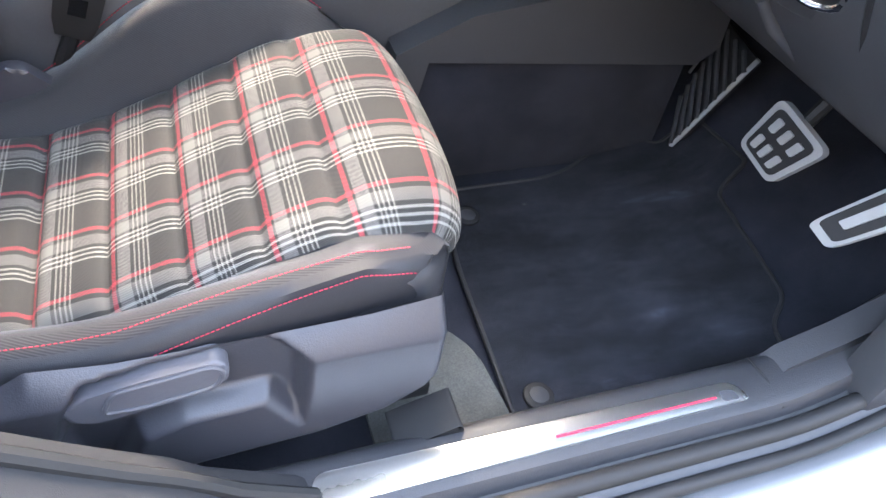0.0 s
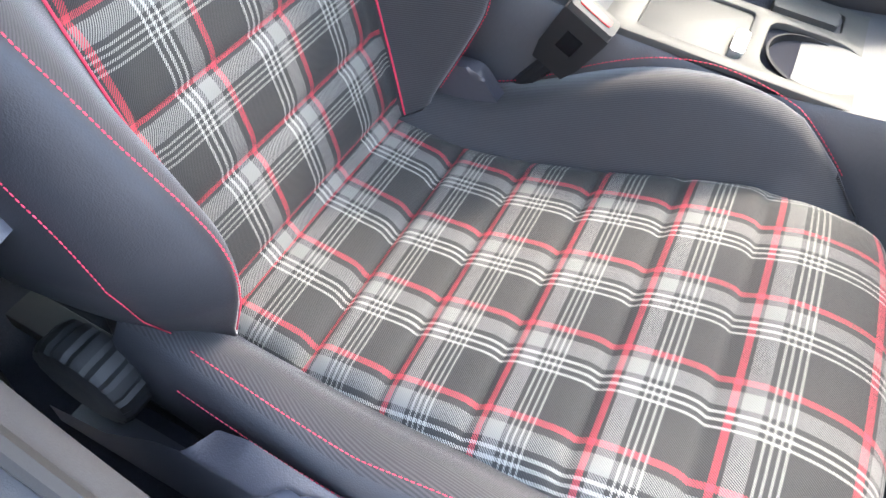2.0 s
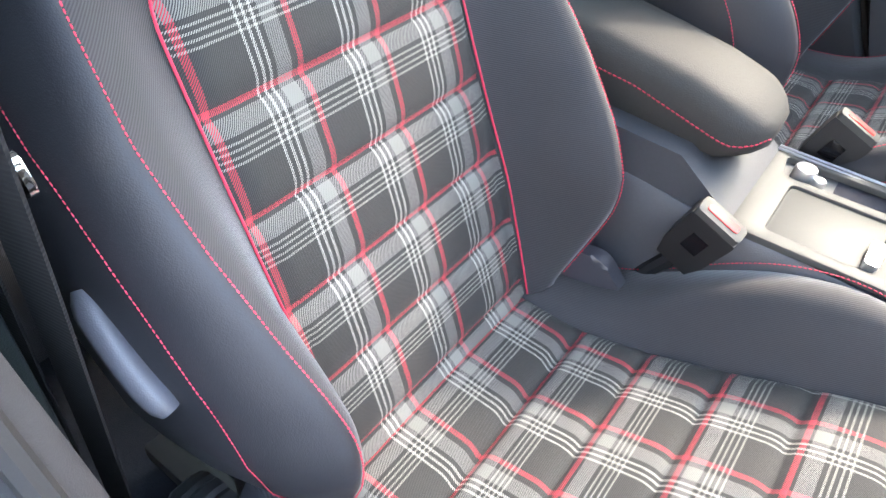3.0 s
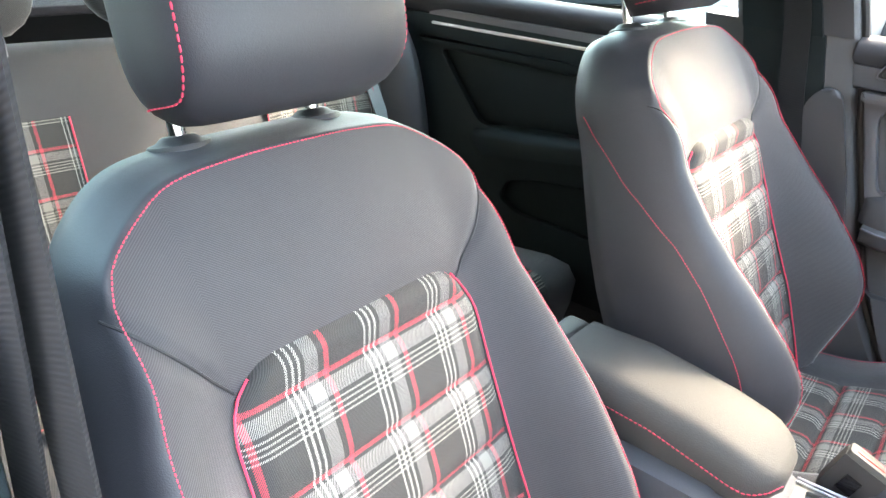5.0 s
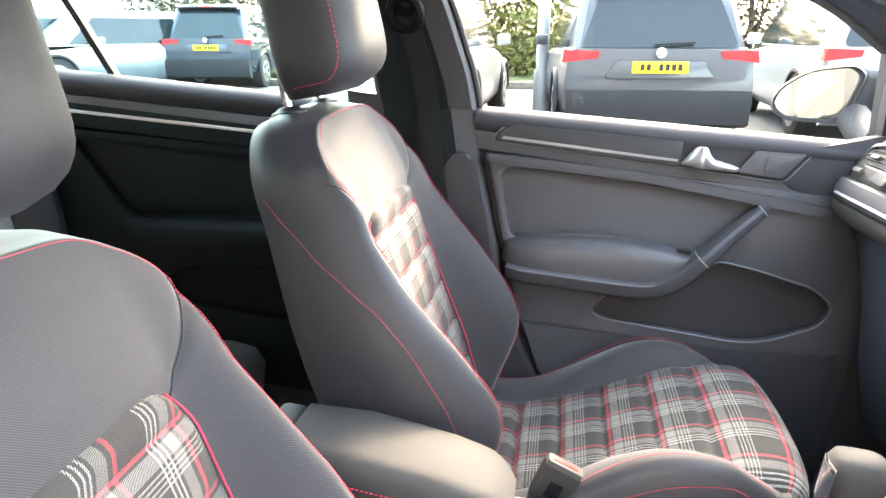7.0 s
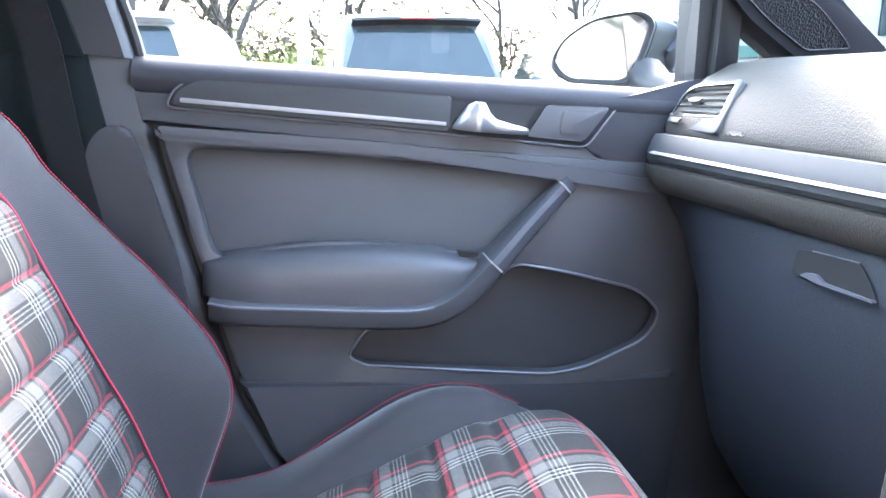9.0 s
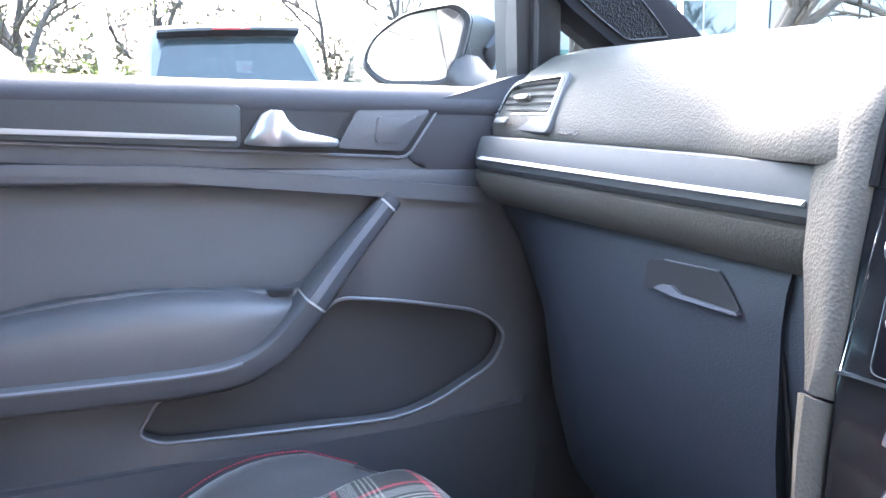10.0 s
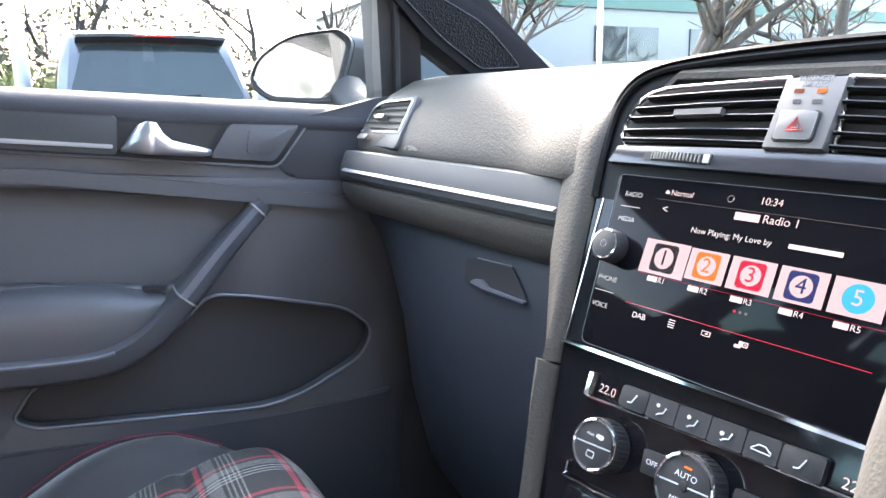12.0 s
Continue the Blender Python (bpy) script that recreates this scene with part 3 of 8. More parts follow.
def front_seat(label, at, inner, lever, lift=0.0):
    """inner: +1 if the car's middle lies towards +y. The seat's own middle is y = 0."""
    seat = thing("front_seat", label, "car seat", at, "front seats")
    # backrest: front face in loops, then the sides and the rear
    line = back_outline()
    loops = []
    mid = 0.27
    sewn = []   # where the front cloth is sewn to the side panels
    for u, s in line:
        if 0.0 <= s < 0.5399 and abs(u) > 0.18:
            sewn.append((math.copysign(lin(s, SEAM), u), s))
        else:
            sewn.append((u * 0.975, mid + (s - mid) * 0.985))
    for f in (0.06, 0.2, 0.34, 0.46, 0.54, 0.60, 0.65, 0.70, 0.74, 0.78, 0.82, 0.86, 0.90, 0.94, 0.97, 1.0):
        loops.append([back_point(u * f, mid + (s - mid) * f, back_depth(u * f, mid + (s - mid) * f)) for u, s in sewn])
    cloth_rings = len(loops) - 1
    for g, d in ((0.15, 0.0), (0.35, 0.0), (0.60, 0.0), (0.85, 0.0015), (1.0, 0.006)):
        loops.append([back_point(a0 + (a1 - a0) * g, b0 + (b1 - b0) * g, back_depth(a0 + (a1 - a0) * g, b0 + (b1 - b0) * g) - d) for (a0, b0), (a1, b1) in zip(sewn, line)])
    for off, grow in ((-0.02, 0.007), (-0.05, 0.014), (-0.085, 0.013), (-0.115, 0.002), (-0.125, -0.03)):
        ring = []
        for u, s in line:
            k = back_depth(u, s) * (1.0 if off > -0.04 else 0.5 if off > -0.08 else 0.0)
            v = Vector((u, (s - 0.40) if s > 0.40 else 0.0))
            v = v.normalized() if v.length > 0 else v
            level = 0.20 * min(0.085, -off) * interp(s, [(0.555, 0.0), (0.615, 1.0)])   # the top stays nearly level
            ring.append(back_point(u + v.x * grow, s + v.y * grow * 0.4 + level, k + off))
        loops.append(ring)
    bm = bmesh.new()
    V = skin(bm, loops, True, True)
    rest = part("backrest", bm, M_CLOTH, seat, "black ribbed cloth backrest with smooth side panels", smooth=60)
    rest.data.materials.append(M_SIDE)
    for f in rest.data.polygons:
        f.material_index = 1 if f.index // len(line) >= cloth_rings else 0
    rest.data.polygons[len(rest.data.polygons) - 2].material_index = 0
    # checked centre panel
    def top_half(s):
        if s < 0.405:
            return 0.152
        return 0.152 - 0.058 * (1 - math.sqrt(max(0.0, 1 - ((s - 0.405) / 0.068) ** 2)))
    def insert_at(i, j):
        s = 0.473 * j
        h = top_half(s)
        u = (2 * i - 1) * h
        rim = min(1.0, (1 - abs(2 * i - 1)) * 9) * min(1.0, (0.473 - s) / 0.015)
        pad = channel(s - 0.018, 0.083) * 0.009 + 0.003
        return back_point(u, s, back_depth(u, s) - 0.001 + (pad + 0.003) * rim ** 0.6)
    def insert_uv(i, j):
        s = 0.473 * j
        return ((2 * i - 1) * top_half(s) + 0.053, -(s - 0.023))
    grid("centre_panel", 44, 110, insert_at, M_PLAID, seat, insert_uv, "red, grey and white checked cloth backrest panel")
    for sgn in (-1, 1):
        edge = [insert_at(0.0 if sgn < 0 else 1.0, j / 40) + BACK_N * 0.004 for j in range(40)]
        part("piping", tube(edge, 0.0012, 6), M_RED, seat, "red edge piping")
        front = []
        for k in range(41):
            s = 0.02 + 0.53 * k / 40
            u = sgn * lin(s, SEAM)
            front.append(back_point(u, s, back_depth(u, s) + 0.0022))
        top = [back_point(sgn * p[0], p[1], back_depth(p[0], p[1]) + 0.0022) for p in spline([(0.203, 0.55, 0), (0.192, 0.576, 0), (0.163, 0.601, 0), (0.125, 0.622, 0), (0.06, 0.629, 0), (0.0, 0.630, 0)], 20)]
        part("stitching", stitch_line(front[:-1] + top, 0.0032, 0.0009, 0.0007), M_RED, seat, "red thread seam")
        outer = []
        for k in range(46):
            s = 0.545 * k / 45
            outer.append(side_point(sgn, s, lin(s, [(0.0, -0.022), (0.10, -0.016), (0.20, -0.012), (0.30, -0.012), (0.36, -0.020), (0.42, -0.040), (0.48, -0.068), (0.545, -0.100)])))
        part("stitching", stitch_line(outer, 0.0032, 0.0009, 0.00065), M_RED, seat, "red thread seam")
        seam = [back_point(sgn * (0.211 - 0.073 * f), 0.543 - 0.090 * f, back_depth(0.211 - 0.073 * f, 0.543 - 0.090 * f) + 0.0006) for f in (k / 14 for k in range(15))]
        part("shoulder_seam", tube(seam, 0.0013, 6), M_DARK, seat, "dark sewn seam")
        part("rear_seam", tube([back_point(sgn * 0.028, 0.631 + 0.004 * f, back_depth(0.028, 0.631) - 0.05 * f - 0.004) for f in (0.0, 0.4, 0.8, 1.0)], 0.0012, 6), M_DARK, seat)
    headrest(seat)
    # cushion: checked panel
    def cushion_at(length):
        p, n = cushion_line(length)
        return p + Vector((0, 0, lift * max(0.0, p.x) / 0.45)), n
    total = CUSHION_LEN[-1]
    def panel_half(length, sgn):
        """The checked panel reaches further out beside the low bolster."""
        wide = 0.0 if sgn == inner or not lever else lin(length, [(0.0, 0.020), (0.40, 0.016), (0.52, 0.0)])
        return cushion_half(length) + wide
    def cu_at(i, j):
        L = total * j
        p, n = cushion_at(L)
        h = panel_half(L, 1 if i > 0.5 else -1)
        u = (2 * i - 1) * h
        rim = min(1.0, (1 - abs(2 * i - 1)) * 8) ** 0.6
        x = p.x
        ch = channel(x - 0.093, 0.0755) if 0.093 < x < 0.395 else (channel(x + 0.0, 0.093) if x < 0.093 else min(1.0, (x - 0.395) / 0.03) ** 0.7)
        crown = 0.010 * (1 - (2 * i - 1) ** 2) * lin(x, [(0.3, 0.3), (0.45, 1.0)])
        droop = -0.018 * abs(2 * i - 1) ** 5 * lin(x, [(0.38, 0.0), (0.46, 1.0)])
        return p + n * (0.002 * rim + ch * 0.009 * rim - 0.006 * rim * math.exp(-((x - 0.093) / 0.008) ** 2) + crown + droop) + Vector((0, u, 0))
    def cu_uv(i, j):
        L = total * j
        p, n = cushion_at(L)
        return ((2 * i - 1) * panel_half(L, 1 if i > 0.5 else -1) + 0.053, (L - 0.1245) * 0.083 / 0.0822)
    grid("centre_panel", 48, 150, cu_at, M_PLAID, seat, cu_uv, "red, grey and white checked cloth seat panel")
    # cushion: body with bolsters
    rings = []
    for k in range(29):
        f = k / 28
        L = 0.0 + (total - 0.002) * f
        p, n = cushion_at(L)
        ring = []
        drop = n.z
        for sgn in (-1, 1):
            inn = sgn == inner or not lever
            h = panel_half(L, sgn)
            b = cushion_bolster(p.x, inn, not lever and sgn != inner) * max(0.0, drop)
            w = cushion_flank(p.x)
            if not inn:
                w -= 0.004
            side = [(h - 0.004, -0.004), (h + 0.012, b * 0.45), (h + 0.025, b * 0.85), (min(h + 0.040, w - 0.024), b), (w - 0.014, b * 0.96), (w - 0.003, b * 0.75), (w, b * 0.4 - 0.012), (w + 0.003, -0.035), (w - 0.006, -0.07)]
            tuck = max(0.10, n.z) if p.x > 0.44 else 1.0
            pts = [p + n * ((hh * tuck if hh < 0 else hh) - cushion_sag(p.x, min(uu, w) - h)) + Vector((0, sgn * min(uu, w + 0.003), 0)) for uu, hh in side]
            ring = ring + pts if sgn > 0 else pts[::-1]
        rings.append(ring)
    bm = bmesh.new()
    skin(bm, rings, True, True)
    cu = part("cushion", bm, M_CLOTH, seat, "black cloth seat cushion with side bolsters", smooth=60)
    cu.data.materials.append(M_SIDE)
    for f in cu.data.polygons:
        f.material_index = 1 if f.index % 18 in (0, 1, 2, 3, 13, 14, 15, 16, 17) else 0
    # lower border of the cushion, down to the seat's frame
    rings = []
    for k in range(20):
        x = 0.06 + 0.448 * k / 19
        h = lin(x, [(0.06, 0.236), (0.40, 0.243), (0.46, 0.238), (0.49, 0.222), (0.508, 0.185)])
        z1 = seat_line(min(x, 0.44)) + lift * max(0.0, x) / 0.45 - lin(x, [(0.06, 0.030), (0.46, 0.026), (0.508, 0.045)])
        z0 = 0.430
        rings.append([(x, -h + 0.01, z0), (x, -h, z0 + 0.015), (x, -h, z1 - 0.008), (x, -h + 0.012, z1), (x, h - 0.012, z1), (x, h, z1 - 0.008), (x, h, z0 + 0.015), (x, h - 0.01, z0)])
    part("border", loft(rings), M_SIDE, seat, "black cushion border", 60)
    for sgn in (-1, 1):
        inn = sgn == inner or not lever
        for kind in (0, 1):
            line = []
            for k in range(40):
                L = 0.06 + 0.44 * k / 39
                p, n = cushion_at(L)
                w = cushion_flank(p.x) - (0 if inn else 0.004)
                b = cushion_bolster(p.x, inn, not lever and sgn != inner)
                u, up = (w - (0.015 if inn else 0.022), b * 0.985 + 0.0018) if kind == 0 else (w + 0.0005, b * 0.55 - 0.004)
                line.append(p + n * (up - cushion_sag(p.x, u - panel_half(L, sgn))) + Vector((0, sgn * u, 0)))
            part("stitching", stitch_line(line, 0.0036, 0.0012, 0.0006), M_RED, seat, "red thread seam")
    if lever:
        seat_shield(seat)
    return seat


def seat_shield(seat):
    """Plastic side cover with the height lever, recliner wheel and tilt bar."""
    def top_of(x):
        return lin(x, [(-0.10, 0.375), (-0.03, 0.40), (0.04, 0.475)] + [(0.111, 0.521), (0.176, 0.513), (0.3, 0.516), (0.403, 0.521), (0.472, 0.531)] + [(0.478, 0.527)])
    def foot_of(x):
        return lin(x, [(-0.10, 0.330), (0.149, 0.343), (0.205, 0.346), (0.349, 0.359), (0.421, 0.379), (0.462, 0.408), (0.474, 0.430), (0.478, 0.445)])
    well = [(0.129, 0.474), (0.145, 0.508), (0.206, 0.517), (0.306, 0.526), (0.326, 0.515), (0.342, 0.493), (0.338, 0.44), (0.332, 0.388), (0.300, 0.441), (0.226, 0.434), (0.186, 0.418), (0.158, 0.352), (0.118, 0.36), (0.114, 0.429)]
    def inside(x, z):
        """Distance to the well's edge, positive within it."""
        best, odd = 9.0, False
        for (ax, az), (bx, bz) in zip(well, well[1:] + well[:1]):
            f = max(0.0, min(1.0, ((x - ax) * (bx - ax) + (z - az) * (bz - az)) / ((bx - ax) ** 2 + (bz - az) ** 2)))
            best = min(best, math.hypot(x - ax - f * (bx - ax), z - az - f * (bz - az)))
            if (az > z) != (bz > z) and x < ax + (z - az) / (bz - az) * (bx - ax):
                odd = not odd
        return best if odd else -best
    def cover_at(i, j):
        x = -0.10 + 0.578 * min(1.0, i * 151 / 150)
        r = j * 60
        v = min(1.0, max(0.0, (r - 1) / 59))
        lo, hi = foot_of(x), top_of(x)
        z = lo + (hi - lo) * v
        if r < 1 or i > 0.9995:
            return (x, -0.245, z)
        d = 0.030 - 0.024 * max(0.0, min(1.0, (z - 0.492) / max(0.01, hi - 0.492))) ** 1.3
        q = inside(x, z)
        d = min(d, 0.030 - 0.026 * interp(q, [(-0.004, 0.0), (0.013, 1.0)])) if q > -0.004 else d
        e = min((z - lo), 0.478 - x) / 0.008
        return (x, -0.252 - d + 0.008 * max(0.0, 1 - e) ** 2, z)
    sh = grid("side_cover", 151, 60, cover_at, M_SHIELD, seat, None, "grained black plastic side cover")
    slot = smooth_poly([(0.180, 0.438), (0.190, 0.446), (0.226, 0.452), (0.228, 0.443), (0.216, 0.436), (0.196, 0.432)], 0.004)
    part("slot", prism(slot, on_xz(-0.2570), 0.001), M_DARK, sh, "dark slot")
    grip = [(0.124, 0.466, 0.010), (0.141, 0.490, 0.014), (0.200, 0.5035), (0.262, 0.512, 0.012), (0.273, 0.497, 0.010), (0.262, 0.472, 0.014), (0.195, 0.459, 0.02), (0.150, 0.452, 0.012)]
    lv = part("height_lever", prism(smooth_poly(grip, 0.02), on_xz(-0.253), 0.022, 0.005, 3), M_LEVER, seat, "grey plastic height lever", 50)
    lip = smooth_poly([(0.160, 0.4655, 0.008), (0.172, 0.4930, 0.008), (0.257, 0.5070, 0.010), (0.267, 0.496, 0.008), (0.258, 0.4765, 0.010), (0.195, 0.4645, 0.01)], 0.01)
    part("lever_rim", tube([(a, -0.2752, b) for a, b in lip + lip[:1]], 0.0024, 8), M_LEVER, lv)
    part("airbag_tag", prism(smooth_poly([(-0.006, -0.024), (0.004, -0.024), (0.008, 0.018), (0.0, 0.026), (-0.007, 0.012)], 0.003), lambda a, b, d: back_point(-0.2235 - d, 0.44 + b, -0.055 + a - 0.5 * b), 0.004, 0.0012), M_LEVER, seat, "small pale sewn-in tag")
    # recliner wheel
    c, n, a, b = Vector((-0.056, -0.252, 0.437)), Vector((0, -1, 0)), Vector((1, 0, 0)), Vector((0, 0, 1))
    rings = []
    for r, d, bump in ((0.030, -0.02, 0), (0.047, -0.018, 1), (0.050, -0.008, 1), (0.050, 0.012, 1), (0.047, 0.018, 1), (0.030, 0.021, 0), (0.012, 0.016, 0)):
        rings.append([c + n * d + (a * math.cos(q) + b * math.sin(q)) * (r - (0.0025 if bump and k % 4 < 1 else 0)) for k, q in ((k, 2 * math.pi * k / 64) for k in range(64))])
    part("recliner_wheel", loft(rings), M_DARK, seat, "ribbed black recliner wheel", 30)
    # plate at the seat's hinge and the fold bar
    part("hinge_cover", prism(smooth_poly([(-0.06, 0.36), (-0.02, 0.43), (0.02, 0.475), (0.06, 0.50), (0.13, 0.478), (0.10, 0.42), (0.02, 0.36)], 0.014), on_xz(-0.205), 0.024, 0.010), M_LEVER, seat, "smooth grey hinge cover")
    part("hinge_cover", prism(smooth_poly([(-0.06, 0.40), (-0.02, 0.46), (0.03, 0.52), (0.075, 0.53), (0.13, 0.478), (0.10, 0.42)], 0.014), on_xz(0.215), 0.020, 0.008), M_SHIELD, seat, "smooth dark hinge cover")
    part("fold_bar", tube(spline([(-0.118, -0.262, 0.716), (-0.105, -0.266, 0.703), (-0.070, -0.268, 0.671), (-0.046, -0.264, 0.650)], 14), [0.008, 0.0105] + [0.0115] * 10 + [0.011, 0.008], 12), M_LEVER, seat, "grey plastic fold handle")
    for y in (-0.20, 0.20):
        part("rail", box(-0.25, 0.50, y - 0.02, y + 0.02, 0.284, 0.310, 0.004), M_DARK, seat, "black steel seat rail")
    part("rail_cap", prism(smooth_poly([(0.425, 0.345), (0.50, 0.372), (0.508, 0.34), (0.44, 0.312)], 0.006), on_xz(-0.265), 0.05, 0.006), M_DARK, seat, "black plastic rail end cap")
    part("base", box(-0.12, 0.42, -0.20, 0.20, 0.312, 0.42, 0.02), M_DARK, seat)


front_seat("black cloth front seat, checked panels, beside the open doorway", (0.0, -0.352, 0.0), 1, True)
front_seat("black cloth front seat, checked panels, beside the closed door", (0.07, 0.355, 0.055), -1, False, 0.035)


# ---- the car's shell ----
def structure(name, bm, material, label="", category="", smooth=40, parent=None):
    return tagged(mesh_ob(name, bm, material, parent, "", smooth), label, category, "", "structure")


def rear_edge(z):
    """Front edge of the middle pillar (where the front door ends), by height."""
    return lin(z, [(0.36, 0.33), (0.42, 0.25), (0.50, 0.19), (0.60, 0.13), (0.71, 0.097), (0.80, 0.066), (0.94, 0.022), (1.08, -0.012), (1.14, -0.028), (1.25, -0.072), (1.40, -0.14)])


# floor: flat under the seats, rising to the front wall
grid_floor = []
for y in (-0.68, -0.3, -0.12, 0.12, 0.3, 0.70):
    grid_floor.append([(x, y, z) for x, z in ((-1.25, 0.40), (-0.9, 0.34), (-0.6, 0.26), (-0.3, 0.262), (0.3, 0.262), (0.8, 0.262), (0.98, 0.268), (1.10, 0.300), (1.22, 0.42), (1.32, 0.60), (1.36, 0.80))])
floor = structure("floor", loft(grid_floor, False, False), M_CARPET, "black carpeted car floor rising to the bulkhead", "floor", 60)
structure("floor_felt", prism(smooth_poly([(0.42, -0.655), (0.60, -0.655), (0.585, -0.50), (0.50, -0.42), (0.42, -0.40)], 0.03), on_xy(0.263), 0.012, 0.006), M_FLOORGREY, "grey felt floor pad beside the seat rail", "carpet")
structure("bulkhead", box(1.34, 1.40, -0.72, 0.72, 0.25, 1.10), M_DARK, "dark bulkhead behind the dashboard", "wall")

# driver's doorway: sill with scuff plate, seals and painted outer step
sill_prof = [(-0.640, 0.268), (-0.652, 0.345), (-0.662, 0.356), (-0.672, 0.359), (-0.716, 0.360), (-0.726, 0.357), (-0.731, 0.349), (-0.735, 0.338), (-0.745, 0.336), (-0.76, 0.336), (-0.772, 0.328), (-0.775, 0.30), (-0.74, 0.25), (-0.66, 0.25)]
def kick(x):
    """The sill's trim climbs towards the front pillar."""
    return 0.0 if x < 0.88 else 0.9 * (x - 0.88) ** 1.75
rings = []
for k in range(46):
    x = -0.35 + 1.62 * k / 45
    rings.append([(x, y + 0.25 * kick(x), z + kick(x) * (1.0 if y > -0.735 else 0.75)) for y, z in sill_prof])
structure("sill_trim", loft(rings), M_PLASTIC, "dark grained plastic sill trim of the open doorway", "door sill")
for nm, y0, z0, r in (("door_seal", -0.752, 0.342, 0.011), ("door_seal", -0.779, 0.328, 0.009)):
    line = []
    for k in range(60):
        x = -0.02 + 1.22 * k / 59
        line.append((x, y0 + 0.22 * kick(x), z0 + kick(x) * 0.7))
    structure(nm, tube(line, r, 10), M_RUBBER, "black rubber door seal along the sill", "door seal")
rings = []
for k in range(40):
    x = -0.35 + 1.65 * k / 39
    u = 0.6 * kick(x)
    rings.append([(x, y, z + u) for y, z in ((-0.76, 0.300), (-0.785, 0.318), (-0.80, 0.320), (-0.86, 0.305), (-0.885, 0.285), (-0.892, 0.22), (-0.86, 0.12), (-0.76, 0.12))])
# the car's grey paint, made lighter for the daylight on the sill
structure("sill_panel", loft(rings), plain("lightened_car_paint", (0.26, 0.27, 0.29), 0.22, metal=0.5, vary=0.06, coat=1.0), "grey painted outer sill of the car", "body panel")
scuff = thing("scuff_plate", "brushed aluminium scuff plate with a red line", "scuff plate", (0, 0, 0))
part("plate", prism(smooth_poly([(0.335, -0.678), (0.845, -0.684), (0.862, -0.712), (0.325, -0.716)], 0.012), on_xy(0.3595), 0.0025, 0.001), plain("brushed_aluminium", (0.72, 0.72, 0.70), 0.28, metal=1.0, vary=0.06, grain=0.0), scuff, "brushed aluminium plate")
part("red_line", box(0.60, 0.815, -0.7025, -0.6995, 0.3622, 0.3628), M_RED, scuff, "red line")
part("end_dots", prism(smooth_poly([(0.822, -0.694), (0.842, -0.696), (0.845, -0.709), (0.822, -0.708)], 0.004), on_xy(0.3622), 0.0006), M_INLAY, scuff)
structure("sill_joint", tube([(0.893, -0.66, 0.361), (0.896, -0.69, 0.3625), (0.90, -0.73, 0.352)], 0.0013, 6), M_DARK, "dark joint between two sill trims", "trim")
structure("kick_panel", loft([[(x, y, z) for x, z in ((0.86, 0.27), (0.93, 0.372), (1.0, 0.40), (1.12, 0.47), (1.26, 0.62), (1.36, 0.80), (1.36, 0.27))] for y in (-0.69, -0.665, -0.655)]), M_PLASTIC, "dark plastic kick panel beside the pedals", "trim")
structure("kick_clip", tube(spline([(1.02, -0.668, 0.375), (1.05, -0.664, 0.37), (1.09, -0.660, 0.40), (1.12, -0.657, 0.44)], 12), 0.008, 8), M_DARK, "black trim edge on the kick panel", "trim")


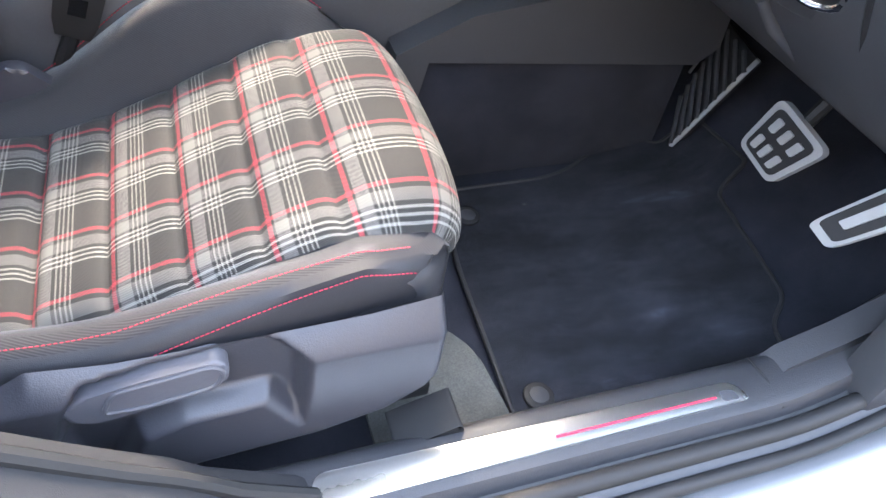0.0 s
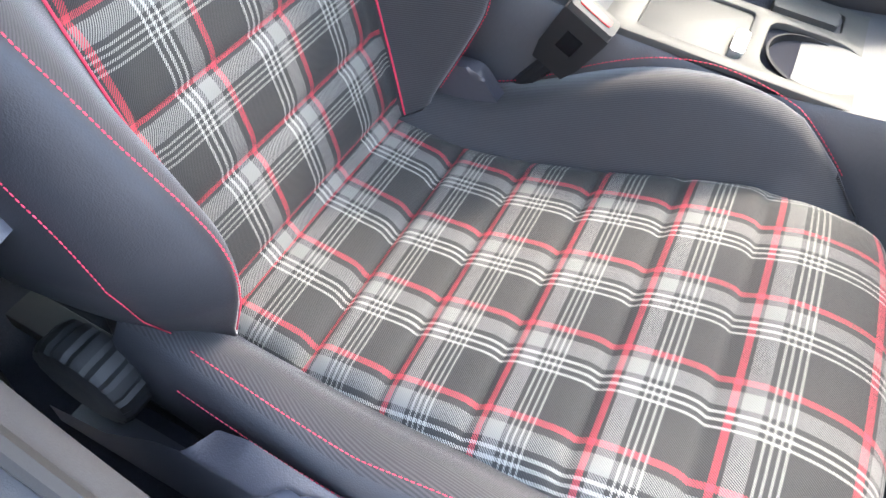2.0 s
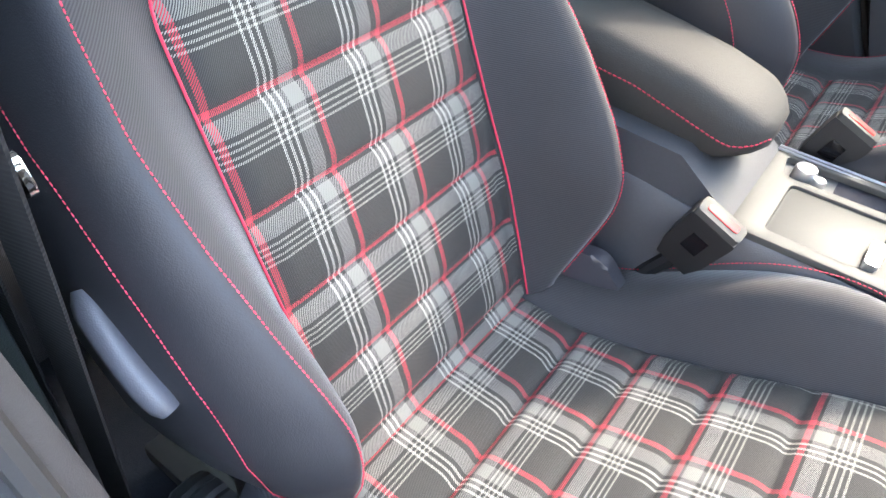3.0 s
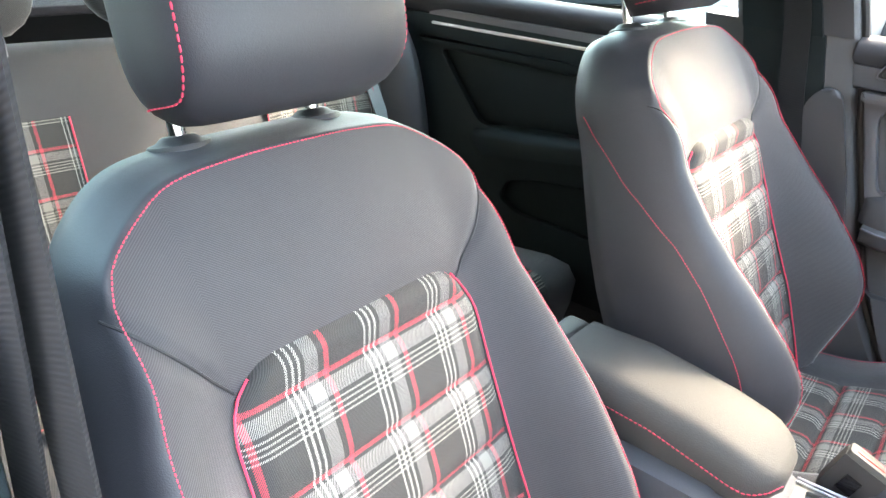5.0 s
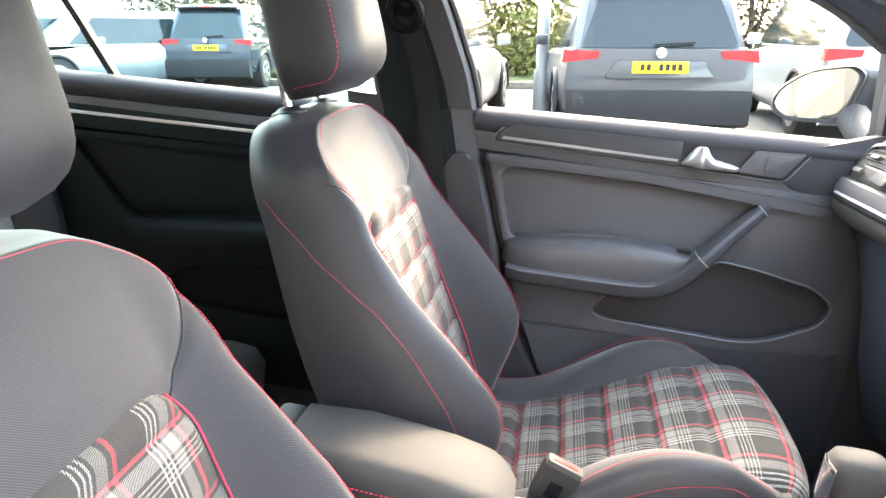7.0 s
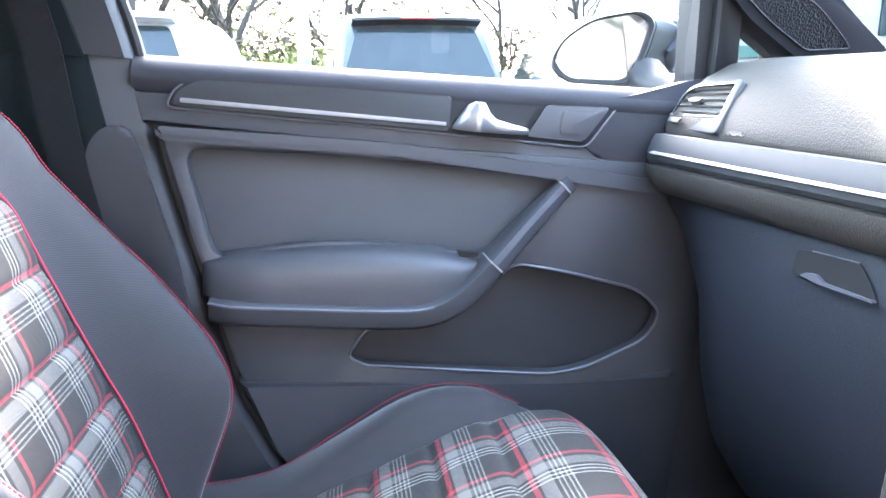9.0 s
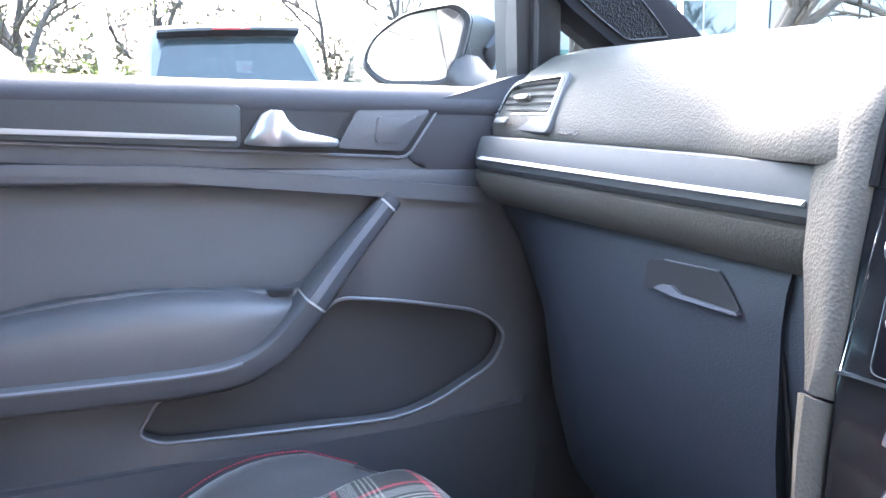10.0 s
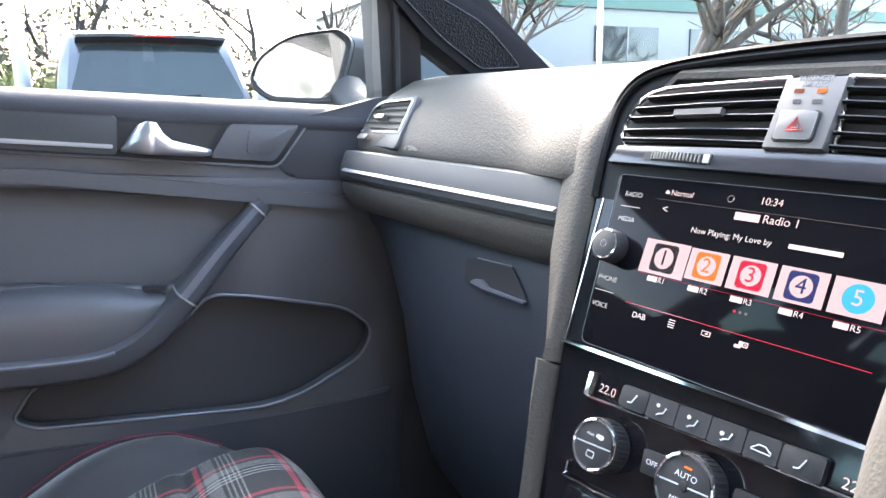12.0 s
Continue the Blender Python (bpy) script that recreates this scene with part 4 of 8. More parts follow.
def pillar(side):
    """Middle pillar with its flared foot, belt slot and trim joint."""
    s = side
    def front_edge(z):
        return rear_edge(z) - (0.0 if s > 0 else lin(z, [(0.45, 0.0), (0.66, 0.088)]))
    p = thing("middle_pillar", "dark grained middle pillar trim with a belt slot" if s > 0 else "dark grained middle pillar beside the open doorway", "pillar", (0, 0, 0), "", "structure")
    rings = []
    for k in range(24):
        z = 0.36 + (1.08 - 0.36) * k / 23
        f = front_edge(z)
        y0 = lin(z, [(0.36, 0.665), (0.7, 0.675), (1.08, 0.69)])
        if s > 0:
            sec = ((f - 0.012, y0 + 0.005), (f - 0.004, y0 + 0.012), (f, y0 + 0.03), (f, y0 + 0.075), (f - 0.30, y0 + 0.075), (f - 0.28, y0 + 0.012), (f - 0.26, y0 + 0.004), (f - 0.15, y0 - 0.004))
        else:
            g = lin(z, [(0.45, 0.0), (0.62, 0.045)])
            sec = ((f - 0.012, y0 + 0.008), (f - 0.004, y0 + 0.014), (f, y0 + 0.03), (f, y0 + 0.075), (f - 0.30, y0 + 0.075), (f - 0.28, y0 + 0.012 + g), (f - 0.20, y0 + 0.008 + g), (f - 0.05, y0 + 0.008 + g * 0.8))
        rings.append([(x, s * y, z) for x, y in sec])
    part("lower_trim", loft(rings), M_PILLAR, p)
    rings = []
    for k in range(16):
        z = 1.071 + (1.43 - 1.071) * k / 15
        f = front_edge(z)
        y0 = lin(z, [(1.08, 0.685), (1.25, 0.64), (1.43, 0.57)])
        w = lin(z, [(1.08, 0.215), (1.43, 0.18)])
        rings.append([(x, s * y, z) for x, y in ((f - 0.010, y0 + 0.004), (f - 0.003, y0 + 0.012), (f, y0 + 0.03), (f - 0.005, y0 + 0.07), (f - w, y0 + 0.07), (f - w, y0 + 0.012), (f - w + 0.01, y0 + 0.002), (f - w * 0.5, y0 - 0.006))])
    part("upper_trim", loft(rings), M_PILLAR, p)
    line = [(front_edge(z) + 0.004, s * lin(z, [(0.36, 0.70), (1.08, 0.715), (1.25, 0.67), (1.43, 0.60)]), z) for z in (0.36 + 1.05 * k / 40 for k in range(41))]
    part("edge_seal", tube(line, 0.008, 8), M_RUBBER, p, "black rubber seal")
    # belt strap and its upper guide
    belt = thing("seat_belt", "black woven seat belt hanging on the pillar", "seat belt", (0, 0, 0), "front seat belts")
    ringsb = []
    for k in range(14):
        z = 0.55 + (0.69 if s > 0 else 0.66) * k / 13
        x = front_edge(z) - lin(z, [(0.55, 0.13), (1.21, 0.09)])
        y0 = lin(z, [(0.36, 0.655), (0.7, 0.662), (1.08, 0.670), (1.25, 0.624)]) - 0.005
        ringsb.append([(x - 0.023, s * y0, z), (x + 0.023, s * y0, z), (x + 0.023, s * (y0 - 0.0018), z), (x - 0.023, s * (y0 - 0.0018), z)])
    if s > 0:
        slot = [[(front_edge(z) - 0.055, lin(z, [(0.36, 0.665), (0.7, 0.675), (1.08, 0.69)]) - 0.004, z), (front_edge(z) - 0.20, lin(z, [(0.36, 0.665), (0.7, 0.675), (1.08, 0.69)]) - 0.006, z)] for z in (0.80, 0.90, 1.0, 1.075)]
        swell = smooth_poly([(-0.066, 0.933), (-0.056, 0.968), (-0.034, 0.988), (-0.010, 0.983), (0.002, 0.955), (0.045, 0.826), (0.075, 0.70), (0.0, 0.70), (-0.034, 0.822), (-0.056, 0.897)], 0.02)
        part("belt_cover", prism(swell, on_xz(0.6755), 0.012, 0.009, 4), M_PILLAR, p, "smooth raised belt cover", 60)
        part("belt_panel", loft([[a, b, (b[0], b[1] + 0.006, b[2]), (a[0], a[1] + 0.006, a[2])] for a, b in slot]), M_REAR, p, "black belt panel")
        upper = []
        for z in (1.068, 1.12, 1.18, 1.25, 1.32):
            y0 = lin(z, [(1.08, 0.685), (1.25, 0.64), (1.43, 0.57)])
            a, b = front_edge(z) - 0.058, front_edge(z) - lin(z, [(1.08, 0.200), (1.43, 0.165)])
            upper.append([(a, y0 - 0.009, z), (b, y0 - 0.007, z), (b, y0 + 0.004, z), (a, y0 + 0.004, z)])
        part("belt_panel", loft(upper), M_REAR, p, "black belt panel")
    if s < 0:
        # added dark panel: fills in for the shade between seat and pillar
        part("belt_panel", box(-0.52, front_edge(0.75) - 0.06, -0.69, -0.672, 0.40, 1.07, 0.004), M_REAR, p, "added dark panel in place of shade behind the seat")
    if s > 0:
        part("strap", loft(ringsb), M_BELT, belt, "black woven strap")
    else:
        # the free belt hangs in two runs from its guide, with the tongue between them
        for y, way in ((-0.652, ((1.19, -0.055), (1.05, -0.052), (0.95, -0.050), (0.80, -0.068), (0.65, -0.090), (0.45, -0.115))), (-0.660, ((1.19, -0.060), (1.05, -0.075), (0.95, -0.092), (0.80, -0.115), (0.65, -0.138), (0.45, -0.160)))):
            part("strap", loft([[(x - 0.0235, y, z), (x + 0.0235, y, z), (x + 0.0235, y + 0.0018, z), (x - 0.0235, y + 0.0018, z)] for z, x in way]), M_BELT, belt, "black woven strap")
        part("tongue", prism(smooth_poly([(-0.100, 0.858), (-0.045, 0.880), (-0.036, 0.862), (-0.060, 0.846), (-0.066, 0.812), (-0.084, 0.806), (-0.090, 0.838)], 0.004), on_xz(-0.648, 1), 0.004, 0.001), M_CHROME, belt, "bare steel belt tongue")
    zc = 1.245 if s > 0 else 1.205
    yc = lin(zc, [(1.08, 0.670), (1.25, 0.624)]) - 0.004
    xc = front_edge(zc) - 0.09
    part("guide", ring_tube((xc, s * yc, zc), (0.1, s, 0.25), 0.030, 0.011, 36, 8), M_LINING, belt, "black belt guide loop")
    part("guide_back", disc((xc, s * (yc + 0.008), zc), (0.1, s, 0.25), 0.028, 0.004, 24), M_LINING, belt)
    part("guide_bolt", disc((xc, s * (yc + 0.004), zc + 0.03), (0, -s, -0.2), 0.016, 0.012, 20, 0.003), M_DARK, belt)
    return p


M_BELT = woven("belt_webbing", (0.003, 0.003, 0.0035), (0.009, 0.009, 0.010), 0.003)
pillar(1)
pillar(-1)

# roof, pillars and the other closing parts
structure("headliner", loft([[(x, y, 1.44 + 0.03 * (1 - (y / 0.6) ** 2)) for y in (-0.58, -0.4, -0.2, 0, 0.2, 0.4, 0.58)] for x in (-1.75, -1.2, -0.6, 0.0, 0.38)], False, False), M_ROOF, "grey cloth headliner under the roof", "ceiling", 60)
structure("roof_panel", loft([[(x, y, 1.475 + 0.03 * (1 - (y / 0.6) ** 2)) for y in (-0.62, -0.4, -0.2, 0, 0.2, 0.4, 0.62)] for x in (-1.80, -1.2, -0.6, 0.0, 0.42)], False, False), M_PAINT, "grey painted roof panel", "roof", 60)
for s in (-1, 1):
    side = "passenger" if s > 0 else "driver"
    structure("roof_rail", loft([[(x, s * (0.585 + a), z + b) for a, b in ((0, 0), (0.05, -0.03), (0.07, 0.03), (0.02, 0.06))] for x, z in ((-1.7, 1.34), (-1.2, 1.39), (-0.6, 1.405), (0.0, 1.405), (0.30, 1.40), (0.46, 1.405))]), M_PILLAR, "dark roof rail above the " + side + " door", "roof rail")
    # front pillar: wide trim that runs down to the dashboard's corner
    def lean(a, b, d, s=s):
        """On the leaning side wall above the belt line."""
        return (a, s * (0.765 - 0.25 * (b - 1.08) - d), b)
    trim = [(0.95, 1.085, 0.02), (0.935, 1.137, 0.02), (0.910, 1.151, 0.03), (0.814, 1.199, 0.02), (0.758, 1.243, 0.03), (0.62, 1.325, 0.05), (0.40, 1.392, 0.02), (0.40, 1.455, 0.02), (0.66, 1.392, 0.06), (0.80, 1.322, 0.05), (0.907, 1.262, 0.04), (0.960, 1.226, 0.04), (1.046, 1.177, 0.04), (1.14, 1.120, 0.03), (1.14, 1.085, 0.01)]
    fp = structure("front_pillar", prism(smooth_poly(trim, 0.03), lean, 0.075, 0.012, 4), M_PILLARD, "dark front pillar trim with a perforated patch", "pillar", 60)
    if s > 0:
        patch = smooth_poly([(0.740, 1.266, 0.01), (0.800, 1.262, 0.03), (0.906, 1.228, 0.05), (0.955, 1.196, 0.04), (0.986, 1.1725, 0.008), (0.917, 1.1635, 0.01), (0.845, 1.198, 0.02), (0.790, 1.233, 0.02)], 0.02)
        part("perforated_patch", prism(patch, lambda a, b, d: lean(a, b, 0.0752 + d), 0.0012), M_PERF, fp, "perforated black patch")
        seam = [lean(a, b, 0.0768) for a, b in patch]
        part("patch_edge", tube(seam + seam[:1], 0.0009, 6), M_DOOR, fp, "sewn patch edge")
    # upright of the door frame, with a rubber channel down its middle
    up = [(0.774, 1.075), (0.765, 1.117), (0.740, 1.232), (0.712, 1.345), (0.748, 1.345), (0.780, 1.236), (0.812, 1.203), (0.829, 1.128), (0.834, 1.075)]
    fu = structure("door_frame", prism(smooth_poly(up, 0.006), lean, 0.062, 0.008, 3), M_DARK, "black upright of the door's quarter light", "door frame", 60)
    part("glass_channel", tube([lean(0.798, 1.08, 0.062), lean(0.789, 1.12, 0.062), lean(0.770, 1.22, 0.062), lean(0.735, 1.34, 0.062)], 0.006, 8), M_RUBBER, fu, "rubber glass channel")
qg = structure("window_1", loft([[(a, 0.735 - 0.25 * (b - 1.08), b) for a, b in row] for row in (((0.82, 1.09), (0.93, 1.09)), ((0.81, 1.21), (0.93, 1.15)))], False, False), M_GLASS, "small darkened quarter light pane", "window")
face_cabin(qg)
wind = structure("window_2", loft([[(0.42, y * 0.92, 1.43 - 0.02 * (y / 0.6) ** 2), (0.9, y * 1.02, 1.262 - 0.02 * (y / 0.6) ** 2), (1.36, y * 1.14, 1.08 - 0.03 * (y / 0.6) ** 2)] for y in (-0.62, -0.4, -0.2, 0, 0.2, 0.4, 0.62)], False, False), M_SCREENGLASS, "darkened laminated windscreen", "window", 60)
face_cabin(wind)
structure("bonnet", loft([[(x, y, z - 0.06 * (y / 0.7) ** 2) for y in (-0.72, -0.5, -0.25, 0, 0.25, 0.5, 0.72)] for x, z in ((1.36, 1.07), (1.6, 1.03), (2.0, 0.98), (2.3, 0.88), (2.38, 0.75))], False, False), M_PAINT, "grey painted bonnet beyond the windscreen", "bonnet", 60)
structure("wing", box(1.36, 2.3, 0.70, 0.86, 0.30, 0.97, 0.06, 4), M_PAINT, "grey painted front wing", "body panel")
structure("wing", box(1.36, 2.3, -0.86, -0.70, 0.30, 0.97, 0.06, 4), M_PAINT, "grey painted front wing", "body panel")
structure("tailgate", plate([(-0.70, 0.40), (0.70, 0.40), (0.66, 1.05), (0.56, 1.42), (-0.56, 1.42), (-0.66, 1.05)], [smooth_poly([(-0.54, 1.02), (0.54, 1.02), (0.47, 1.36), (-0.47, 1.36)], 0.05)], lambda a, b, d: (-1.95 + 0.55 * max(0, b - 1.0) - d, a, b), 0.04), M_PILLAR, "dark tailgate trim round the rear window", "tailgate")
rw = structure("window_3", loft([[(-1.95 + 0.55 * max(0, z - 1.0), y, z) for y in (-0.56, 0, 0.56)] for z in (1.0, 1.37)], False, False), M_TINT, "green-tinted rear window", "window")
face_cabin(rw)
structure("parcel_shelf", box(-1.93, -1.32, -0.62, 0.62, 0.98, 1.0, 0.006), M_CARPET, "black parcel shelf behind the rear seats", "shelf")

# closing walls low on both sides
structure("side_wall", box(0.80, 1.38, 0.70, 0.76, 0.20, 1.08, 0.01), M_DOOR, "dark side wall of the passenger footwell", "wall")
structure("side_wall", box(-0.20, 1.38, 0.66, 0.76, 0.15, 0.34, 0.01), M_DOOR, "dark inner sill of the passenger side", "door sill")
structure("side_wall", box(1.0, 1.38, -0.76, -0.70, 0.30, 1.08, 0.01), M_DOOR, "dark side wall of the driver footwell", "wall")
structure("underbody", box(-1.9, 1.4, -0.74, 0.74, 0.14, 0.20), M_DARK, "dark underside of the car", "underbody")


# ---- passenger door ----
def belt_rail(x0, x1, z0, z1, name, parent, y=0.70):
    """Soft top rail under the window."""
    rings = []
    for k in range(24):
        f = k / 23
        x, z = x0 + (x1 - x0) * f, z0 + (z1 - z0) * f
        rings.append([(x, y + a, z + b) for a, b in ((0.036, -0.012), (0.026, -0.001), (0.012, -0.001), (-0.004, -0.009), (-0.013, -0.020), (-0.014, -0.034), (-0.004, -0.046), (0.004, -0.065), (0.008, -0.12), (0.06, -0.12))])
    return part(name, loft(rings), M_RAIL, parent, "soft grained top rail", 50)


door = thing("door_1", "closed passenger door with grey trim and armrest", "car door", (0, 0, 0), "", "structure")
rear_side = [(rear_edge(z) + 0.012, z) for z in (0.985, 0.94, 0.85, 0.75, 0.65, 0.55, 0.45, 0.38)]
skin_out = [(0.83, 0.32), (0.83, 0.985)] + rear_side
cloth_hole = smooth_poly([(0.052, 0.962, 0.03), (0.300, 0.966), (0.582, 0.953, 0.012), (0.478, 0.835, 0.03), (0.304, 0.846), (0.200, 0.838), (0.094, 0.812, 0.02)], 0.03)
pocket_hole = smooth_poly([(0.520, 0.824, 0.02), (0.600, 0.815, 0.06), (0.722, 0.792, 0.06), (0.766, 0.757, 0.03), (0.748, 0.712, 0.05), (0.630, 0.648, 0.06), (0.309, 0.658, 0.02), (0.284, 0.672, 0.012), (0.312, 0.719, 0.02), (0.38, 0.728, 0.05), (0.455, 0.752, 0.05)], 0.03)
part("trim_panel", plate(skin_out, [cloth_hole, pocket_hole], on_xz(0.705), 0.020, 0.005), M_DOOR, door, "grey grained door trim")
part("back_board", prism([(0.86, 0.30), (0.86, 1.0), (0.0, 1.0), (0.05, 0.80), (0.33, 0.30)], on_xz(0.76), 0.035), M_DARK, door)
part("padded_panel", grid_pad([(0.045, 0.97), (0.63, 0.97), (0.53, 0.82), (0.09, 0.80)], 0.712, 0.012), plain("soft_door_cloth", (0.068, 0.071, 0.079), 0.62, grain=0.2, grain_scale=900), door, "smooth dark padded door panel")
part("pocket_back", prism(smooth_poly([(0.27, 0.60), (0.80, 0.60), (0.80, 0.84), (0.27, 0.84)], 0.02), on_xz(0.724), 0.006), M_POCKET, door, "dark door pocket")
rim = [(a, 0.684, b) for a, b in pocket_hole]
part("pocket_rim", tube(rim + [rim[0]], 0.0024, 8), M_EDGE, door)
belt_rail(-0.012, 0.84, 1.078, 1.096, "top_rail", door)
part("sail", prism(smooth_poly([(0.585, 1.030, 0.01), (0.585, 1.062, 0.02), (0.655, 1.074, 0.04), (0.705, 1.090, 0.03), (0.765, 1.110, 0.02), (0.845, 1.120, 0.01), (0.845, 0.985, 0.01), (0.63, 0.985, 0.01)], 0.01), on_xz(0.715), 0.026, 0.007, 3), M_RAIL, door, "soft front corner of the door", 60)
# upper band and raised ledge
def band(name, pts, y0, y1, mat, bevel=0.004, label=""):
    return part(name, prism(pts, on_xz(y0), y0 - y1, bevel), mat, door, label)
band("upper_band", [(0.0, 0.990), (0.70, 0.976), (0.80, 0.985), (0.80, 1.03), (-0.01, 1.03)], 0.712, 0.692, M_DOOR)
band("ledge", smooth_poly([(0.018, 0.988), (0.335, 0.988), (0.600, 0.971), (0.80, 0.954), (0.80, 0.934), (0.60, 0.950), (0.335, 0.970), (0.024, 0.970)], 0.006), 0.705, 0.674, M_DOOR, 0.006, "raised ledge")
frame_out = smooth_poly([(0.030, 1.013, 0.01), (0.040, 1.036, 0.015), (0.068, 1.056, 0.015), (0.36, 1.062), (0.655, 1.066, 0.012), (0.612, 1.000, 0.012), (0.33, 1.007)], 0.012)
band("inlay_frame", frame_out, 0.705, 0.688, M_DARK, 0.003)
line = [(a, 0.6885, b) for a, b in frame_out]
part("inlay_edge", tube(line + [line[0]], 0.0017, 6), M_EDGE, door, "pale edge of the inlay")
inlay = smooth_poly([(0.037, 1.016, 0.01), (0.047, 1.035, 0.012), (0.072, 1.051, 0.012), (0.25, 1.055), (0.408, 1.057, 0.006), (0.408, 1.009, 0.006)], 0.008)
band("inlay", inlay, 0.690, 0.682, M_INLAYD, 0.003, "graphite inlay")
band("switch_panel", smooth_poly([(0.545, 1.056), (0.640, 1.060), (0.606, 1.008), (0.520, 1.010)], 0.006), 0.690, 0.684, M_DOOR, 0.002, "blank switch panel")
band("switch_blank", smooth_poly([(0.570, 1.050), (0.622, 1.052), (0.602, 1.018), (0.568, 1.018)], 0.005), 0.685, 0.6825, M_DOOR, 0.001)
band("handle_recess", smooth_poly([(0.410, 1.056), (0.535, 1.058), (0.512, 1.008), (0.410, 1.008)], 0.005), 0.690, 0.6875, M_DARK, 0.0, "dark handle recess")
band("light_strip", smooth_poly([(0.050, 1.0265), (0.403, 1.0215), (0.403, 1.0165), (0.050, 1.0205)], 0.002), 0.684, 0.6795, M_SILVERDULL, 0.001, "satin grey trim strip")
# pull lever: an upright that widens into a foot
rings = []
for x, zb, zt, yo in ((0.412, 1.013, 1.017, 0.680), (0.420, 1.012, 1.030, 0.672), (0.432, 1.012, 1.048, 0.662), (0.442, 1.012, 1.053, 0.656), (0.451, 1.012, 1.052, 0.656), (0.460, 1.012, 1.040, 0.660), (0.470, 1.012, 1.031, 0.660), (0.490, 1.012, 1.027, 0.660), (0.508, 1.012, 1.024, 0.662), (0.518, 1.013, 1.022, 0.668), (0.521, 1.015, 1.020, 0.678)):
    m = (zb + zt) / 2
    h = (zt - zb) / 2
    rings.append([(x, 0.684, m - h), (x, yo + 0.004, m - h), (x, yo, m - h * 0.6), (x, yo - 0.001, m), (x, yo, m + h * 0.6), (x, yo + 0.004, m + h), (x, 0.684, m + h)])
part("door_handle", loft(rings), M_SILVER, door, "satin silver pull lever", 50)
# armrest pad: a broad shelf that slopes into the carrier
rings = []
for k in range(30):
    f = k / 29
    x = 0.080 + 0.386 * f
    top = lin(f, [(0, 0.806), (0.12, 0.820), (0.40, 0.836), (0.62, 0.842), (0.85, 0.838), (1.0, 0.826)])
    bot = lin(f, [(0, 0.760), (0.68, 0.756), (0.80, 0.764), (0.90, 0.782), (1.0, 0.812)])
    out = lin(f, [(0, 0.014), (0.06, 0.030), (0.2, 0.044), (0.80, 0.046), (0.93, 0.040), (1.0, 0.026)])
    h = top - bot
    rings.append([(x, 0.712, top + 0.003), (x, 0.694, top + 0.002), (x, 0.692 - out * 0.35, top), (x, 0.692 - out * 0.65, top - h * 0.07), (x, 0.692 - out * 0.86, top - h * 0.20), (x, 0.692 - out * 0.97, top - h * 0.42), (x, 0.692 - out, top - h * 0.70), (x, 0.692 - out * 0.97, bot), (x, 0.700, bot - 0.002)])
part("armrest_pad", loft(rings), M_DOORPAD, door, "padded dark armrest", 60)
# carrier under the pad, sweeping up into the grab handle
sweep = [(0.092, 0.742), (0.20, 0.7425), (0.345, 0.745), (0.40, 0.753), (0.44, 0.775), (0.475, 0.812), (0.53, 0.880), (0.592, 0.950)]
cl = spline([(a, 0, b) for a, b in sweep], 44)
rings = []
for i, p in enumerate(cl):
    t = (cl[min(i + 1, 43)] - cl[max(i - 1, 0)]).normalized()
    n = Vector((-t.z, 0, t.x))
    f = i / 43
    w = lin(f, [(0, 0.018), (0.5, 0.018), (0.66, 0.0175), (1.0, 0.0135)])
    o = lin(f, [(0, 0.655), (0.05, 0.640), (0.55, 0.634), (0.75, 0.640), (1.0, 0.668)])
    b = lin(f, [(0, 0.69), (0.7, 0.69), (1, 0.69)])
    rings.append([p + n * h + Vector((0, y, 0)) for h, y in ((w, b), (w, o + 0.006), (w * 0.75, o), (-w * 0.5, o + 0.002), (-w * 0.92, o + 0.010), (-w, b))])
part("grab_handle", loft(rings), M_DOOR, door, "slanted grab handle rising from the armrest", 50)
# pale strip over the upper half of the handle's face
part("handle_face", loft([[r[2] + Vector((0, -0.0008, 0)), r[2].lerp(r[3], 0.48) + Vector((0, -0.0008, 0)), r[2].lerp(r[3], 0.48) + Vector((0, 0.003, 0)), r[2] + Vector((0, 0.003, 0))] for r in rings[31:43]]), M_EDGE, door, "pale strip along the handle's face")
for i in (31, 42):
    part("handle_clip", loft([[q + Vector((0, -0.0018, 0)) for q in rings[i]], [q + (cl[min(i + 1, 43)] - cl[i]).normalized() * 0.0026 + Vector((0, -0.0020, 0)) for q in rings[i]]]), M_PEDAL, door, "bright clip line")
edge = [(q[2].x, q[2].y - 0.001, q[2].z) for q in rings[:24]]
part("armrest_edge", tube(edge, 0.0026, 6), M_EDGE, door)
part("latch_slot", prism(smooth_poly([(0.435, 0.838), (0.468, 0.838), (0.462, 0.831), (0.438, 0.831)], 0.002), on_xz(0.690), 0.012, 0.002), M_DARK, door)
part("lower_panel", prism([(0.13, 0.63), (0.62, 0.628), (0.80, 0.66), (0.80, 0.37), (0.30, 0.37), (0.19, 0.52)], on_xz(0.705), 0.026, 0.008), M_DOOR, door, "lower door trim")
# glass run and pane
part("glass_seal", tube([(-0.01, 0.742, 1.066), (0.80, 0.742, 1.084)], 0.005, 6), M_RUBBER, door)
pn = part("pane", loft([[(x, y, z) for y, z in ((0.745, 1.02), (0.715, 1.16), (0.66, 1.29), (0.60, 1.40))] for x in (-0.06, 0.2, 0.5, 0.78)], False, False), M_GLASS, door, "darkened side window")
face_cabin(pn)
